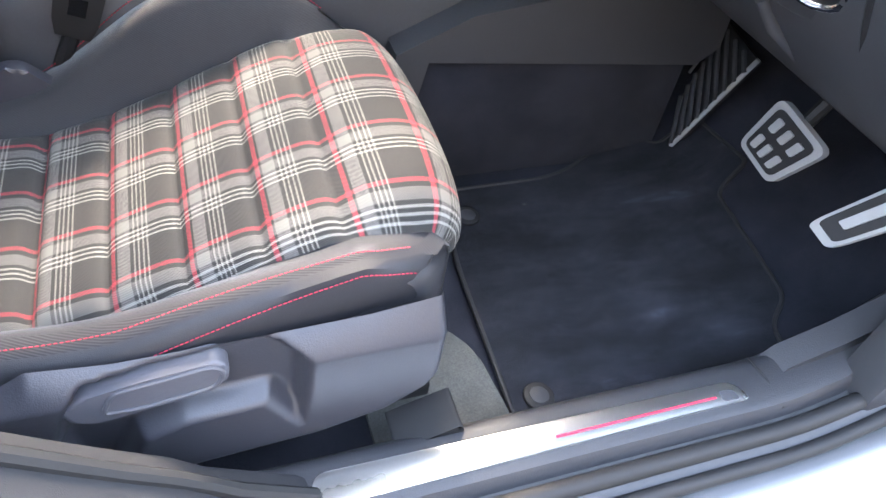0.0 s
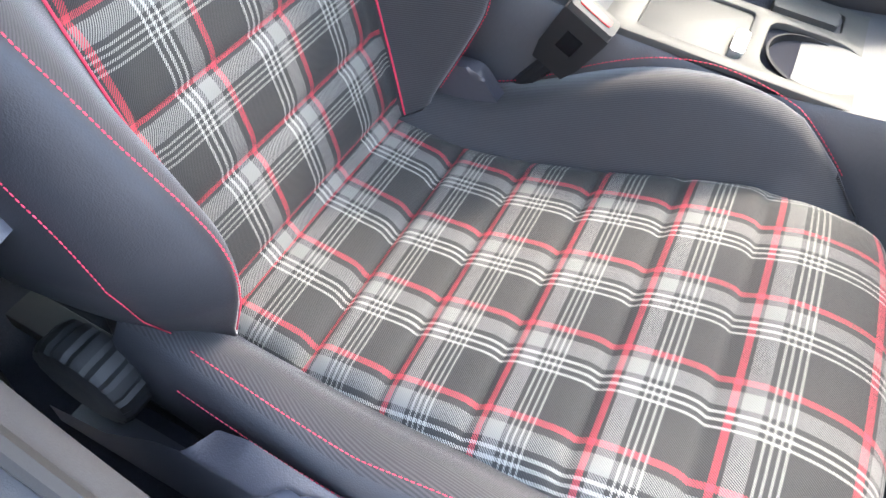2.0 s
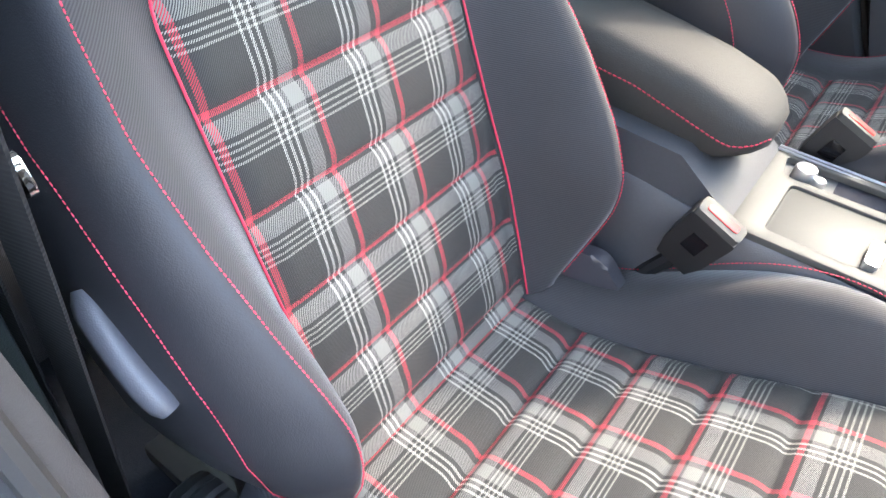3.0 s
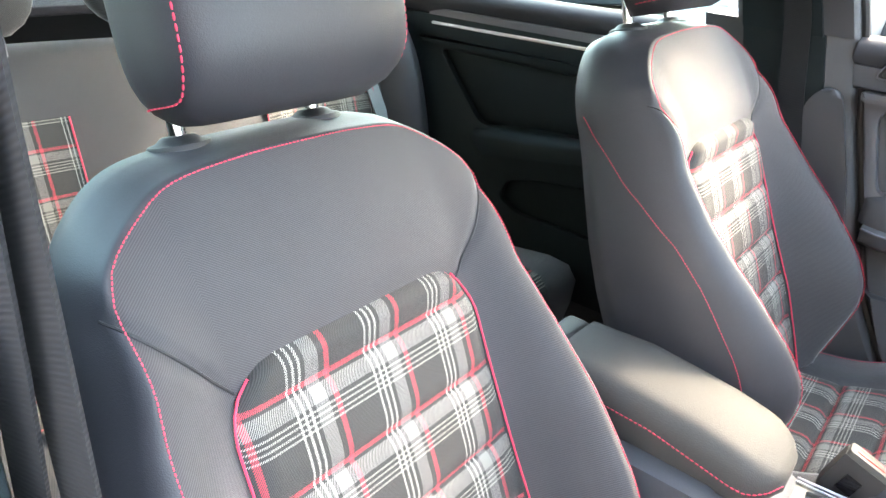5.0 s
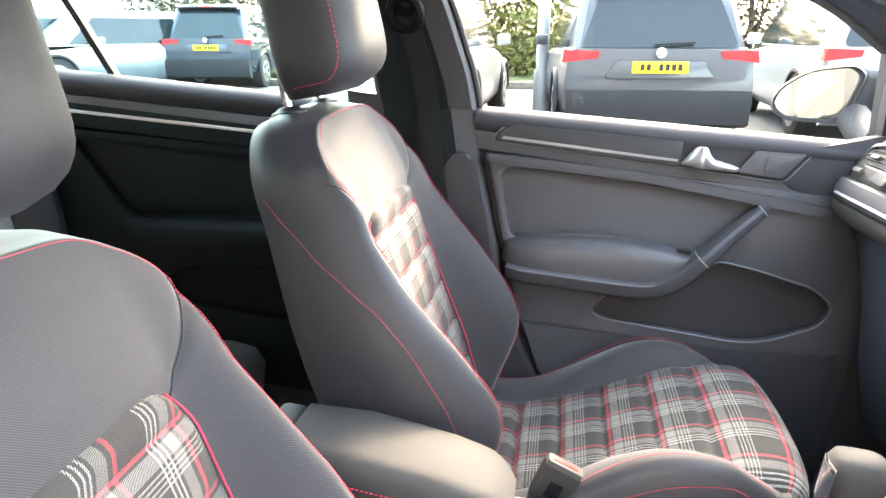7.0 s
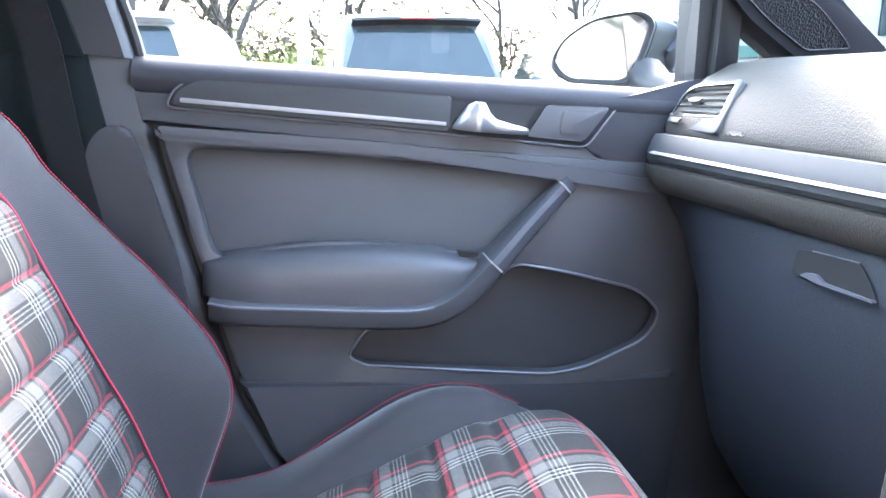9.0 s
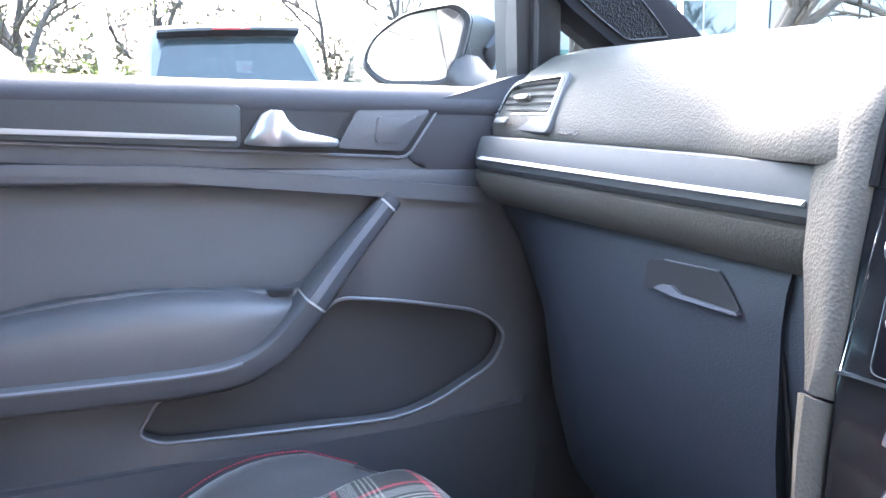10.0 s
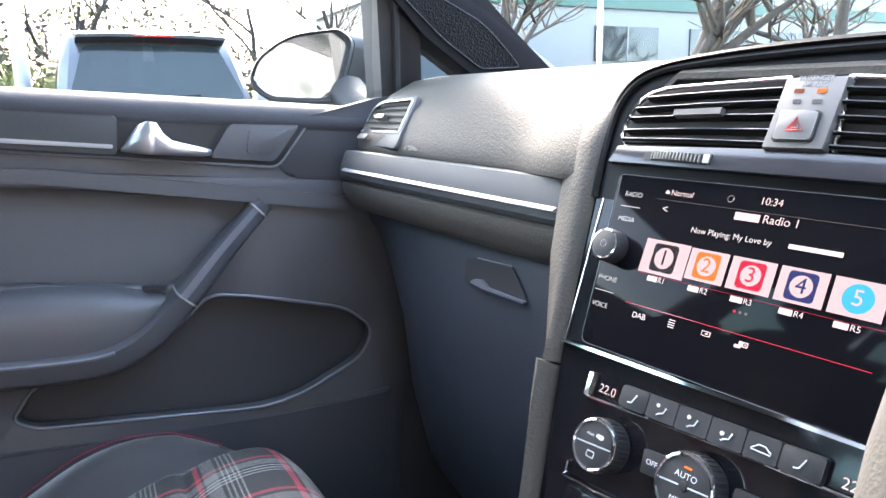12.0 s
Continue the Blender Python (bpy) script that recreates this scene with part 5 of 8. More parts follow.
part("outer_skin", loft([[(x, 0.80 + 0.06 * math.sin(math.pi * min(1, max(0, (z - 0.2) / 0.9))), z) for z in (0.20, 0.40, 0.60, 0.80, 0.98, 1.03)] + [(x, 0.76, z) for z in (1.05, 0.20)] for x in (-0.02, 0.4, 0.86)]), M_PAINT, door, "grey painted outer skin")

# door mirror
mir = thing("door_mirror", "grey door mirror with black rim beyond the window", "door mirror", (0, 0, 0))
oval = smooth_poly([(0.627, 1.128, 0.03), (0.640, 1.168, 0.04), (0.690, 1.212, 0.06), (0.775, 1.232, 0.03), (0.800, 1.215, 0.02), (0.790, 1.16, 0.04), (0.772, 1.105, 0.03), (0.660, 1.100, 0.03)], 0.03, 6)
def mir_place(grow, dx, dy):
    cx, cz = 0.715, 1.165
    return [Vector((cx + (a - cx) * grow + dx, 0.95 + 0.20 * (0.72 - a) + dy, cz + (b - cz) * grow)) for a, b in oval]
rings = [mir_place(0.90, 0, 0.004), mir_place(0.92, 0, -0.006), mir_place(1.0, 0, -0.009), mir_place(1.05, 0.004, 0.004), mir_place(1.06, 0.012, 0.022)]
part("rim", loft(rings, True, False), M_DARK, mir, "black mirror rim")
rings = [mir_place(1.06, 0.012, 0.018), mir_place(1.05, 0.04, 0.035), mir_place(0.98, 0.075, 0.045), mir_place(0.80, 0.105, 0.045), mir_place(0.45, 0.125, 0.04), mir_place(0.1, 0.130, 0.035)]
part("shell", loft(rings), plain("graphite_shell_paint", (0.018, 0.020, 0.023), 0.45, spec=0.25, vary=0.06, coat=0.1), mir, "graphite painted shell")
bm = bmesh.new()
bm.faces.new([bm.verts.new(p) for p in mir_place(0.925, 0, 0.0)])
part("mirror_glass", bm, M_MIRROR, mir, "mirror glass", 0)
part("lamp_spot", prism(smooth_poly([(0.636, 1.131), (0.646, 1.131), (0.646, 1.138), (0.636, 1.138)], 0.002), lambda a, b, d: (a, 0.95 + 0.2 * (0.72 - a) - 0.0095 - d, b), 0.001), plain("white_spot", (0.7, 0.7, 0.7), 0.4), mir, "small white blind-spot lamp")
part("foot", tube([(0.80, 0.93, 1.12), (0.79, 0.85, 1.095), (0.79, 0.76, 1.09)], [0.035, 0.03, 0.03], 10), M_DARK, mir, "black mirror foot")

# ---- rear door ----
rdoor = thing("door_2", "closed rear door with dark trim and silver strip", "car door", (0, 0, 0), "", "structure")
hole = smooth_poly([(-0.95, 0.905), (-0.40, 0.905), (-0.40, 0.785), (-0.80, 0.735)], 0.03)
phole = smooth_poly([(-0.72, 0.56), (-0.70, 0.61), (-0.62, 0.635), (-0.40, 0.66), (-0.40, 0.53), (-0.66, 0.53)], 0.02)
part("trim_panel", plate([(-1.12, 0.35), (-1.12, 0.985), (-0.27, 0.985), (-0.27, 0.35)], [hole, phole], on_xz(0.705), 0.018, 0.004), M_REAR, rdoor, "dark grained door trim")
part("back_board", prism([(-1.12, 0.34), (-1.12, 1.0), (-0.26, 1.0), (-0.26, 0.34)], on_xz(0.75), 0.03), M_REAR, rdoor)
part("padded_panel", grid_pad([(-0.96, 0.91), (-0.38, 0.91), (-0.38, 0.77), (-0.81, 0.73)], 0.712, 0.010), M_REAR, rdoor)
belt_rail(-1.16, -0.26, 1.050, 1.060, "top_rail", rdoor)
part("inlay", prism(smooth_poly([(-1.01, 0.965), (-0.99, 0.990), (-0.95, 1.000), (-0.36, 1.004), (-0.36, 0.950), (-0.7, 0.950)], 0.012), on_xz(0.700), 0.012, 0.003), M_INLAY, rdoor, "graphite inlay")
part("light_strip", prism(smooth_poly([(-0.978, 0.968), (-0.46, 0.974), (-0.46, 0.967), (-0.978, 0.961)], 0.002), on_xz(0.688), 0.004, 0.001), M_SILVER, rdoor, "silver trim strip")
part("door_handle", prism(smooth_poly([(-0.455, 0.963), (-0.435, 0.998), (-0.42, 0.995), (-0.405, 0.975), (-0.355, 0.968), (-0.36, 0.960)], 0.004), on_xz(0.689), 0.022, 0.004), M_SILVER, rdoor, "satin silver pull lever")
part("ledge", prism(smooth_poly([(-1.02, 0.930), (-0.40, 0.935), (-0.40, 0.918), (-1.0, 0.914)], 0.005), on_xz(0.705), 0.026, 0.006), M_REAR, rdoor)
rings = []
for k in range(18):
    f = k / 17
    x = -0.815 + 0.45 * f
    top, bot = lin(f, [(0, 0.725), (0.2, 0.745), (1, 0.785)]), lin(f, [(0, 0.69), (0.1, 0.665), (1, 0.735)])
    out = 0.05 * lin(f, [(0, 0.3), (0.15, 0.9), (1, 1)])
    rings.append([(x, 0.71, top + 0.003), (x, 0.69, top), (x, 0.69 - out * 0.8, top - 0.008), (x, 0.69 - out, top - 0.022), (x, 0.69 - out * 0.9, bot + 0.005), (x, 0.70, bot)])
part("armrest_pad", loft(rings), M_REAR, rdoor, "padded dark armrest", 60)
part("divider", loft([[(x, y, z), (x + 0.018, y, z), (x + 0.018, y + 0.02, z), (x, y + 0.02, z)] for x, y, z in ((-0.866, 0.735, 1.045), (-0.905, 0.70, 1.14), (-0.95, 0.64, 1.27), (-1.0, 0.60, 1.38))]), M_DARK, rdoor, "black window divider bar")
rp = part("pane", loft([[(x, y, z) for y, z in ((0.745, 1.02), (0.715, 1.16), (0.66, 1.29), (0.60, 1.40))] for x in (-1.20, -0.8, -0.5, -0.26)], False, False), M_TINT, rdoor, "green-tinted side window")
face_cabin(rp)
part("outer_skin", box(-1.15, -0.03, 0.76, 0.84, 0.2, 1.03, 0.03, 3), M_PAINT, rdoor, "grey painted outer skin")
# rear corner and quarter trim
structure("rear_quarter_trim", loft([[(x, 0.60 + 0.12 * f, z) for x, z in ((-1.9, 0.35), (-1.9, 1.06), (-1.15, 1.05), (-1.10, 0.80), (-1.02, 0.55), (-0.98, 0.35))] for f in (0.0, 1.0)]), M_PILLAR, "dark trim of the rear side wall", "trim")
structure("rear_quarter_trim", loft([[(x, -0.60 - 0.12 * f, z) for x, z in ((-1.9, 0.35), (-1.9, 1.06), (-1.15, 1.05), (-1.10, 0.80), (-1.02, 0.55), (-0.98, 0.35))] for f in (0.0, 1.0)]), M_PILLAR, "dark trim of the rear side wall", "trim")
for s in (-1, 1):
    structure("rear_pillar", loft([[(x0, s * y, z), (x0 - w, s * y, z), (x0 - w, s * (y + 0.08), z), (x0, s * (y + 0.08), z)] for x0, y, z, w in ((-1.20, 0.63, 1.04, 0.42), (-1.30, 0.60, 1.22, 0.34), (-1.40, 0.56, 1.42, 0.28))]), M_PILLAR, "dark rear roof pillar", "pillar")
# rear door on the driver's side closes the cabin
structure("door_3", box(-1.15, -0.26, -0.80, -0.70, 0.25, 1.05, 0.02), M_DOOR, "closed rear door on the driver's side", "car door")
w4 = structure("window_4", loft([[(x, -y, z) for y, z in ((0.745, 1.02), (0.715, 1.16), (0.66, 1.29), (0.60, 1.40))] for x in (-1.20, -0.8, -0.5, -0.26)], False, False), M_TINT, "green-tinted rear side window", "window")
face_cabin(w4)


# ---- dashboard ----
def dash_shift(y):
    """The dashboard's face comes a little nearer towards the door."""
    return -0.034 * (y - 0.20) / 0.47


def dash_ring(y, prof, extra=0.0):
    return [(x + dash_shift(y) + extra, y, z) for x, z in prof]


dash = thing("dashboard", "grained grey dashboard with silver-lined trim strip", "dashboard", (0, 0, 0))
UPPER = [(1.37, 1.095), (1.20, 1.138), (1.06, 1.150), (0.95, 1.152), (0.88, 1.146), (0.835, 1.134), (0.80, 1.112), (0.775, 1.085), (0.757, 1.055), (0.750, 1.036), (0.752, 1.0305), (0.80, 1.02), (1.37, 1.00)]
ys = [0.700, 0.694, 0.684, 0.665, 0.60, 0.50, 0.40, 0.33, 0.31, 0.29, 0.27, 0.25, 0.23, 0.21, 0.195, 0.185, 0.168, 0.158]
def end_round(y):
    """The face curves away at the door."""
    return 0.045 * max(0.0, (y - 0.655) / 0.045) ** 2.2
def skin_ring(y):
    """The skin swells out to the leg beside the screen."""
    f = min(1.0, max(0.0, (0.315 - y) / 0.125))
    f = f * f * (3 - 2 * f)
    return [(x + dash_shift(y) + end_round(y) - 0.029 * f * min(1.0, max(0.0, (1.146 - z) / 0.035)) * (1.0 if 1.03 < z and x < 1.0 else 0.0), y, z) for x, z in UPPER]


rings = [skin_ring(y) for y in ys]
part("upper_skin", loft(rings), M_SOFT, dash, "grained soft upper skin", 50)
# the skin's descent beside the screen, down to the console
STACK_O, STACK_A, STACK_B, STACK_N = Vector((0.742, 0, 1.0)), Vector((-0.139, 0.9903, 0)), Vector((0.2944, 0.0413, 0.9548)), Vector((-0.9455, -0.1328, 0.2973))
def on_stack(a, b, d=0.0):
    return STACK_O + STACK_A * a + STACK_B * b + STACK_N * d
def stack_poly(d0):
    return lambda a, b, d: on_stack(a, b, d0 + d)
rings = []
for b, inn, out, back in ((0.123, 0.128, 0.146, 0.034), (0.120, 0.131, 0.156, 0.027), (0.115, 0.137, 0.168, 0.020), (0.107, 0.143, 0.182, 0.013), (0.090, 0.152, 0.1965, 0.005), (0.058, 0.1535, 0.197, 0.0), (0.020, 0.1497, 0.193, 0.0), (-0.03, 0.1440, 0.1825, 0.0), (-0.06, 0.1398, 0.172, 0.0), (-0.095, 0.1362, 0.160, 0.0), (-0.113, 0.1350, 0.1545, 0.0)):
    rings.append([on_stack(inn, b, -0.05), on_stack(inn, b, 0.002 - back * 0.3), on_stack(inn + 0.004, b, 0.006 - back * 0.6), on_stack(inn + 0.010, b, 0.0085 - back), on_stack((inn + out) / 2, b, 0.0065 - back), on_stack(out - 0.008, b, 0.001 - back), on_stack(out, b, -0.004 - back), on_stack(out, b, -0.06)])
part("centre_leg", loft(rings), M_SOFT, dash, "grained leg running down beside the screen", 50)
rings = []
for b, inn, out in ((-0.115, 0.1350, 0.1535), (-0.15, 0.130, 0.145), (-0.20, 0.119, 0.131), (-0.26, 0.106, 0.117), (-0.33, 0.095, 0.105), (-0.40, 0.088, 0.098)):
    rings.append([on_stack(inn, b, -0.09), on_stack(inn, b, 0.004), on_stack(inn + 0.003, b, 0.010), on_stack((inn + out) / 2, b, 0.013), on_stack(out - 0.002, b, 0.008), on_stack(out, b, -0.004), on_stack(out, b, -0.09)])
part("console_leg", loft(rings), M_SOFT, dash, "grained lower leg", 50)
# trim strip under the upper skin
rings = []
for k in range(16):
    y = 0.690 - 0.503 * k / 15
    e = end_round(y + 0.01) * 0.6
    g = 1.0 if 0 < k < 15 else 0.7
    rings.append(dash_ring(y, [(0.80, 1.030), (0.742, 1.030), (0.731, 1.029), (0.728, 1.022), (0.724, 1.008), (0.724, 0.994), (0.730, 0.988), (0.80, 0.985)], e))
part("trim_strip", loft(rings), M_INLAYD, dash, "graphite trim strip", 40)
rings = []
for k in range(12):
    y = 0.684 - 0.490 * k / 11
    rings.append(dash_ring(y, [(0.727, 1.0072), (0.7200, 1.0032), (0.7195, 1.0020), (0.726, 1.000)], end_round(y + 0.01) * 0.6))
part("chrome_line", loft(rings), M_SILVERDULL, dash, "bright chrome line")
rings = []
for k in range(14):
    y = 0.692 - 0.513 * k / 13
    rings.append(dash_ring(y, [(0.80, 0.990), (0.735, 0.990), (0.727, 0.984), (0.728, 0.974), (0.737, 0.958), (0.748, 0.948), (0.765, 0.944), (0.80, 0.944)], end_round(y) * 0.6))
part("lower_lip", loft(rings), M_SOFT, dash, "grained padded lip", 50)
# glovebox
def lid_ring(y):
    """The lid's face draws back towards the door, more so lower down."""
    f = max(0.0, (y - 0.47) / 0.22)
    return [(x + dash_shift(y) * 0.6 + (0.09 * f * f * min(1.0, (0.948 - z) / 0.12 + 0.10) if x < 0.9 else 0.0), y, z) for x, z in ((0.90, 0.948), (0.756, 0.948), (0.752, 0.93), (0.752, 0.90), (0.763, 0.80), (0.785, 0.69), (0.815, 0.60), (0.86, 0.54), (1.30, 0.52), (1.30, 0.948))]


gb = part("glovebox", loft([lid_ring(y) for y in (0.690, 0.67, 0.64, 0.60, 0.56, 0.52, 0.47, 0.35, 0.26, 0.222)]), M_GLOVE, dash, "dark glovebox lid", 40)
rec = smooth_poly([(0.374, 0.900, 0.004), (0.372, 0.928, 0.006), (0.349, 0.9315, 0.006), (0.286, 0.9345, 0.008), (0.2585, 0.9055, 0.008), (0.330, 0.902, 0.004)], 0.006)
def on_lid(a, b, d):
    return (0.7515 + dash_shift(a) * 0.6 - d, a, b)
part("latch_recess", prism(rec, on_lid, 0.0012), M_DARK, gb, "dark latch recess")
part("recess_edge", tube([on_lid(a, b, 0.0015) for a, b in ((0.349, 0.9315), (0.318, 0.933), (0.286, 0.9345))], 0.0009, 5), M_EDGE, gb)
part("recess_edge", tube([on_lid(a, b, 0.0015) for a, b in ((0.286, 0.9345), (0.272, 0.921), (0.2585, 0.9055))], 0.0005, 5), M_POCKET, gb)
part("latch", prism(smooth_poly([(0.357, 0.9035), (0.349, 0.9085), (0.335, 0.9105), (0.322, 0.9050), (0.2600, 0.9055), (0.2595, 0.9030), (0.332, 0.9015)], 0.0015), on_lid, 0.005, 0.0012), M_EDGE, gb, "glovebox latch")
part("lid_gap", tube([(0.7555, 0.252, 0.946), (0.7535, 0.235, 0.925), (0.757, 0.222, 0.88), (0.77, 0.215, 0.80), (0.795, 0.21, 0.68)], 0.0018, 6), M_DARK, gb)
part("side_fill", loft([[(x, y, z) for x, z in ((0.758, 0.95), (0.754, 0.90), (0.792, 0.70), (0.85, 0.54), (1.2, 0.50), (1.2, 0.95))] for y in (0.2225, 0.13)]), M_GLOVE, dash, "dark panel beside the glovebox")
# over the centre panel and on to the driver's side
CENTRE = [(1.37, 1.095), (1.20, 1.138), (1.06, 1.150), (0.95, 1.152), (0.88, 1.148), (0.85, 1.143), (0.82, 1.136), (0.797, 1.129), (0.782, 1.122), (0.774, 1.1165), (0.774, 1.112), (0.79, 1.108), (1.37, 1.00)]
def centre_ring(y):
    """From the passenger side's section to the hood over the screen."""
    f = min(1.0, max(0.0, (0.163 - y) / 0.055))
    f = f ** 0.55
    ring = []
    for (x0, z0), (x1, z1) in zip(dash_ring2(y), CENTRE):
        x1 = x1 - 0.139 * y * (1 if x1 < 0.86 else 0)
        ring.append((x0 + (x1 - x0) * f, y, z0 + (z1 - z0) * f))
    return ring
def dash_ring2(y):
    return [(x + dash_shift(y), z) for x, z in UPPER]
part("upper_skin", loft([centre_ring(y) for y in (0.163, 0.160, 0.155, 0.148, 0.14, 0.13, 0.12, 0.108, 0.06, 0.0, -0.08, -0.15)]), M_SOFT, dash, "grained soft upper skin", 50)
part("binnacle", loft([[(x, y, z + h) for x, z in ((1.37, 1.095), (1.10, 1.150), (0.92, 1.158), (0.80, 1.145), (0.735, 1.125), (0.730, 1.115), (0.76, 1.06), (0.76, 1.0), (1.37, 1.0))] for y, h in ((-0.152, 0.0), (-0.20, 0.015), (-0.30, 0.035), (-0.45, 0.035), (-0.55, 0.012), (-0.70, 0.0))]), M_SOFT, dash, "hooded instrument binnacle", 50)
part("lower_panel", loft([[(x, y, z) for x, z in ((0.79, 1.02), (0.76, 0.95), (0.775, 0.86), (0.85, 0.74), (0.95, 0.65), (1.035, 0.598), (1.055, 0.602), (1.25, 0.68), (1.25, 1.02))] for y in (-0.145, -0.30, -0.50, -0.69)]), M_DOOR, dash, "dark lower panel above the pedals", 50)
part("panel_seam", tube(spline([(0.772, -0.62, 0.86), (0.86, -0.60, 0.745), (0.98, -0.58, 0.676), (1.10, -0.57, 0.655)], 16), 0.004, 6), M_DARK, dash)
part("tunnel_trim", loft([[(x, y, z) for x, z in ((0.52, 0.30), (0.55, 0.52), (0.66, 0.575), (0.80, 0.60), (0.95, 0.66), (1.10, 0.69), (1.115, 0.50), (1.08, 0.47), (0.60, 0.505), (0.56, 0.30))] for y in (-0.165, -0.135, -0.10)]), M_PLASTIC, dash, "dark plastic tunnel side", 50)


# ---- outer vent ----
def slatted(parent, quad, n, mat, thick=0.0022, deep=0.014, place=None):
    """n bars between the left edge and the right edge of an opening."""
    for k in range(n):
        f = (k + 0.5) / n
        l = quad[0][0] + (quad[3][0] - quad[0][0]) * f, quad[0][1] + (quad[3][1] - quad[0][1]) * f
        r = quad[1][0] + (quad[2][0] - quad[1][0]) * f, quad[1][1] + (quad[2][1] - quad[1][1]) * f
        bm = loft([[place(a, b + h, d) for h, d in ((thick, -deep), (thick, -0.001), (0, 0.002), (-thick, -0.001), (-thick, -deep))] for a, b in (l, ((l[0] + r[0]) / 2, (l[1] + r[1]) / 2 + 0.0008), r)])
        part("slat", bm, mat, parent)


vent = thing("side_vent", "black slatted air vent in a silver-edged frame", "air vent", (0, 0, 0), "air vents")
def vent_at(a, b, d=0.0):
    """On the dashboard's sloping face: a along y, b up the slope."""
    return Vector((0.752 + dash_shift(a) + (b - 1.04) * 0.62 + end_round(a) * 0.9, a, b)) + Vector((-0.85, 0, 0.53)) * d
ov = smooth_poly([(0.697, 1.037, 0.012), (0.691, 1.062, 0.012), (0.672, 1.092, 0.02), (0.645, 1.1015, 0.02), (0.557, 1.106, 0.008), (0.532, 1.035, 0.008)], 0.01)
ins = smooth_poly([(0.684, 1.0535, 0.006), (0.666, 1.087, 0.014), (0.643, 1.0955, 0.014), (0.5635, 1.100, 0.006), (0.548, 1.0555, 0.005)], 0.008)
part("frame", plate(ov, [ins], lambda a, b, d: vent_at(a, b, d + 0.001), 0.006, 0.0015), M_INLAYD, vent, "graphite frame")
part("duct", prism(ins, lambda a, b, d: vent_at(a, b, 0.0012 + d), 0.0012), M_LINING, vent, "dark duct")
slatted(vent, [(0.648, 1.096), (0.565, 1.100), (0.550, 1.056), (0.681, 1.054)], 5, M_TAB, 0.0014, 0.003, lambda a, b, d: vent_at(a, b, d + 0.0055))
rimv = [vent_at(a, b, 0.0072) for a, b in ins]
part("bright_edge", tube(rimv + [rimv[0]], 0.0011, 6), M_SILVER, vent, "silver edge")
part("tab", prism(smooth_poly([(0.634, 1.0705), (0.608, 1.0715), (0.606, 1.0765), (0.632, 1.0765)], 0.002), lambda a, b, d: vent_at(a, b, d + 0.004), 0.008, 0.002), M_TAB, vent, "silver tab")
part("thumb_wheel", prism(smooth_poly([(0.652, 1.0425), (0.625, 1.0425), (0.625, 1.0495), (0.652, 1.0495)], 0.002), lambda a, b, d: vent_at(a, b, d + 0.0068), 0.003, 0.0012), M_TAB, vent, "ribbed thumb wheel")


def lettering(text, at, right, up, size, material, parent, depth=0.0004, align="CENTER"):
    """Raised letters with the built-in font."""
    cu = bpy.data.curves.new("lettering", "FONT")
    cu.body, cu.size, cu.align_x, cu.align_y, cu.extrude = text, size, align, "CENTER", depth
    tmp = bpy.data.objects.new("tmp", cu)
    me = bpy.data.meshes.new_from_object(tmp)
    bpy.data.objects.remove(tmp)
    me.materials.append(material)
    r, u = Vector(right).normalized(), Vector(up).normalized()
    m = Matrix((r, u, r.cross(u))).transposed().to_4x4()
    m.translation = at
    me.transform(m)
    ob = new("lettering", me)
    ob.parent = parent
    return ob


lettering("AIRBAG", vent_at(0.504, 1.040, 0.0012), (0.06, -1, 0), (0.53, 0, 0.85), 0.0105, M_DARK, dash)

# ---- centre stack ----
stack = thing("centre_panel_surround", "gloss black centre panel round the screen and vents", "dashboard panel", (0, 0, 0))
hood = [(0.1362, -0.095), (0.1497, 0.020), (0.1535, 0.058), (0.152, 0.0976), (0.131, 0.1205), (0.075, 0.130), (-0.03, 0.135), (-0.10, 0.133), (-0.145, 0.118), (-0.158, 0.09), (-0.158, 0.02), (-0.146, -0.095), (-0.115, -0.26), (0.105, -0.26)]
part("panel", prism(hood, stack_poly(-0.030), 0.030, 0.002), M_GLOSS, stack, "gloss black panel")
rim = spline([on_stack(a, b, 0.001) for a, b in hood[1:11]], 60)
part("hood_lip", tube(rim, 0.0035, 8), M_LINING, stack)
# black sheet over the gloss panel, in place of the hood's shade
part("hood_shade", prism(hood[1:11], stack_poly(0.0002), 0.0003), M_LINING, stack, "black sheet for the shade under the hood")
wall_line = spline([on_stack(a, b, 0.0) for a, b in hood[2:10]], 50)
mid = on_stack(0.0, 0.03)
rings = []
for k, p in enumerate(wall_line):
    g = min(1.0, k / 9) ** 0.7
    w = (p - mid).normalized()
    rings.append([p - STACK_N * 0.004, p + STACK_N * (0.001 + 0.005 * g) + w * 0.004 * g, p + STACK_N * (0.001 + 0.004 * g) + w * (0.002 + 0.005 * g), p - STACK_N * 0.004 + w * 0.004])
part("hood_wall", loft(rings), M_LINING, stack, "matt black wall of the hood", 60)


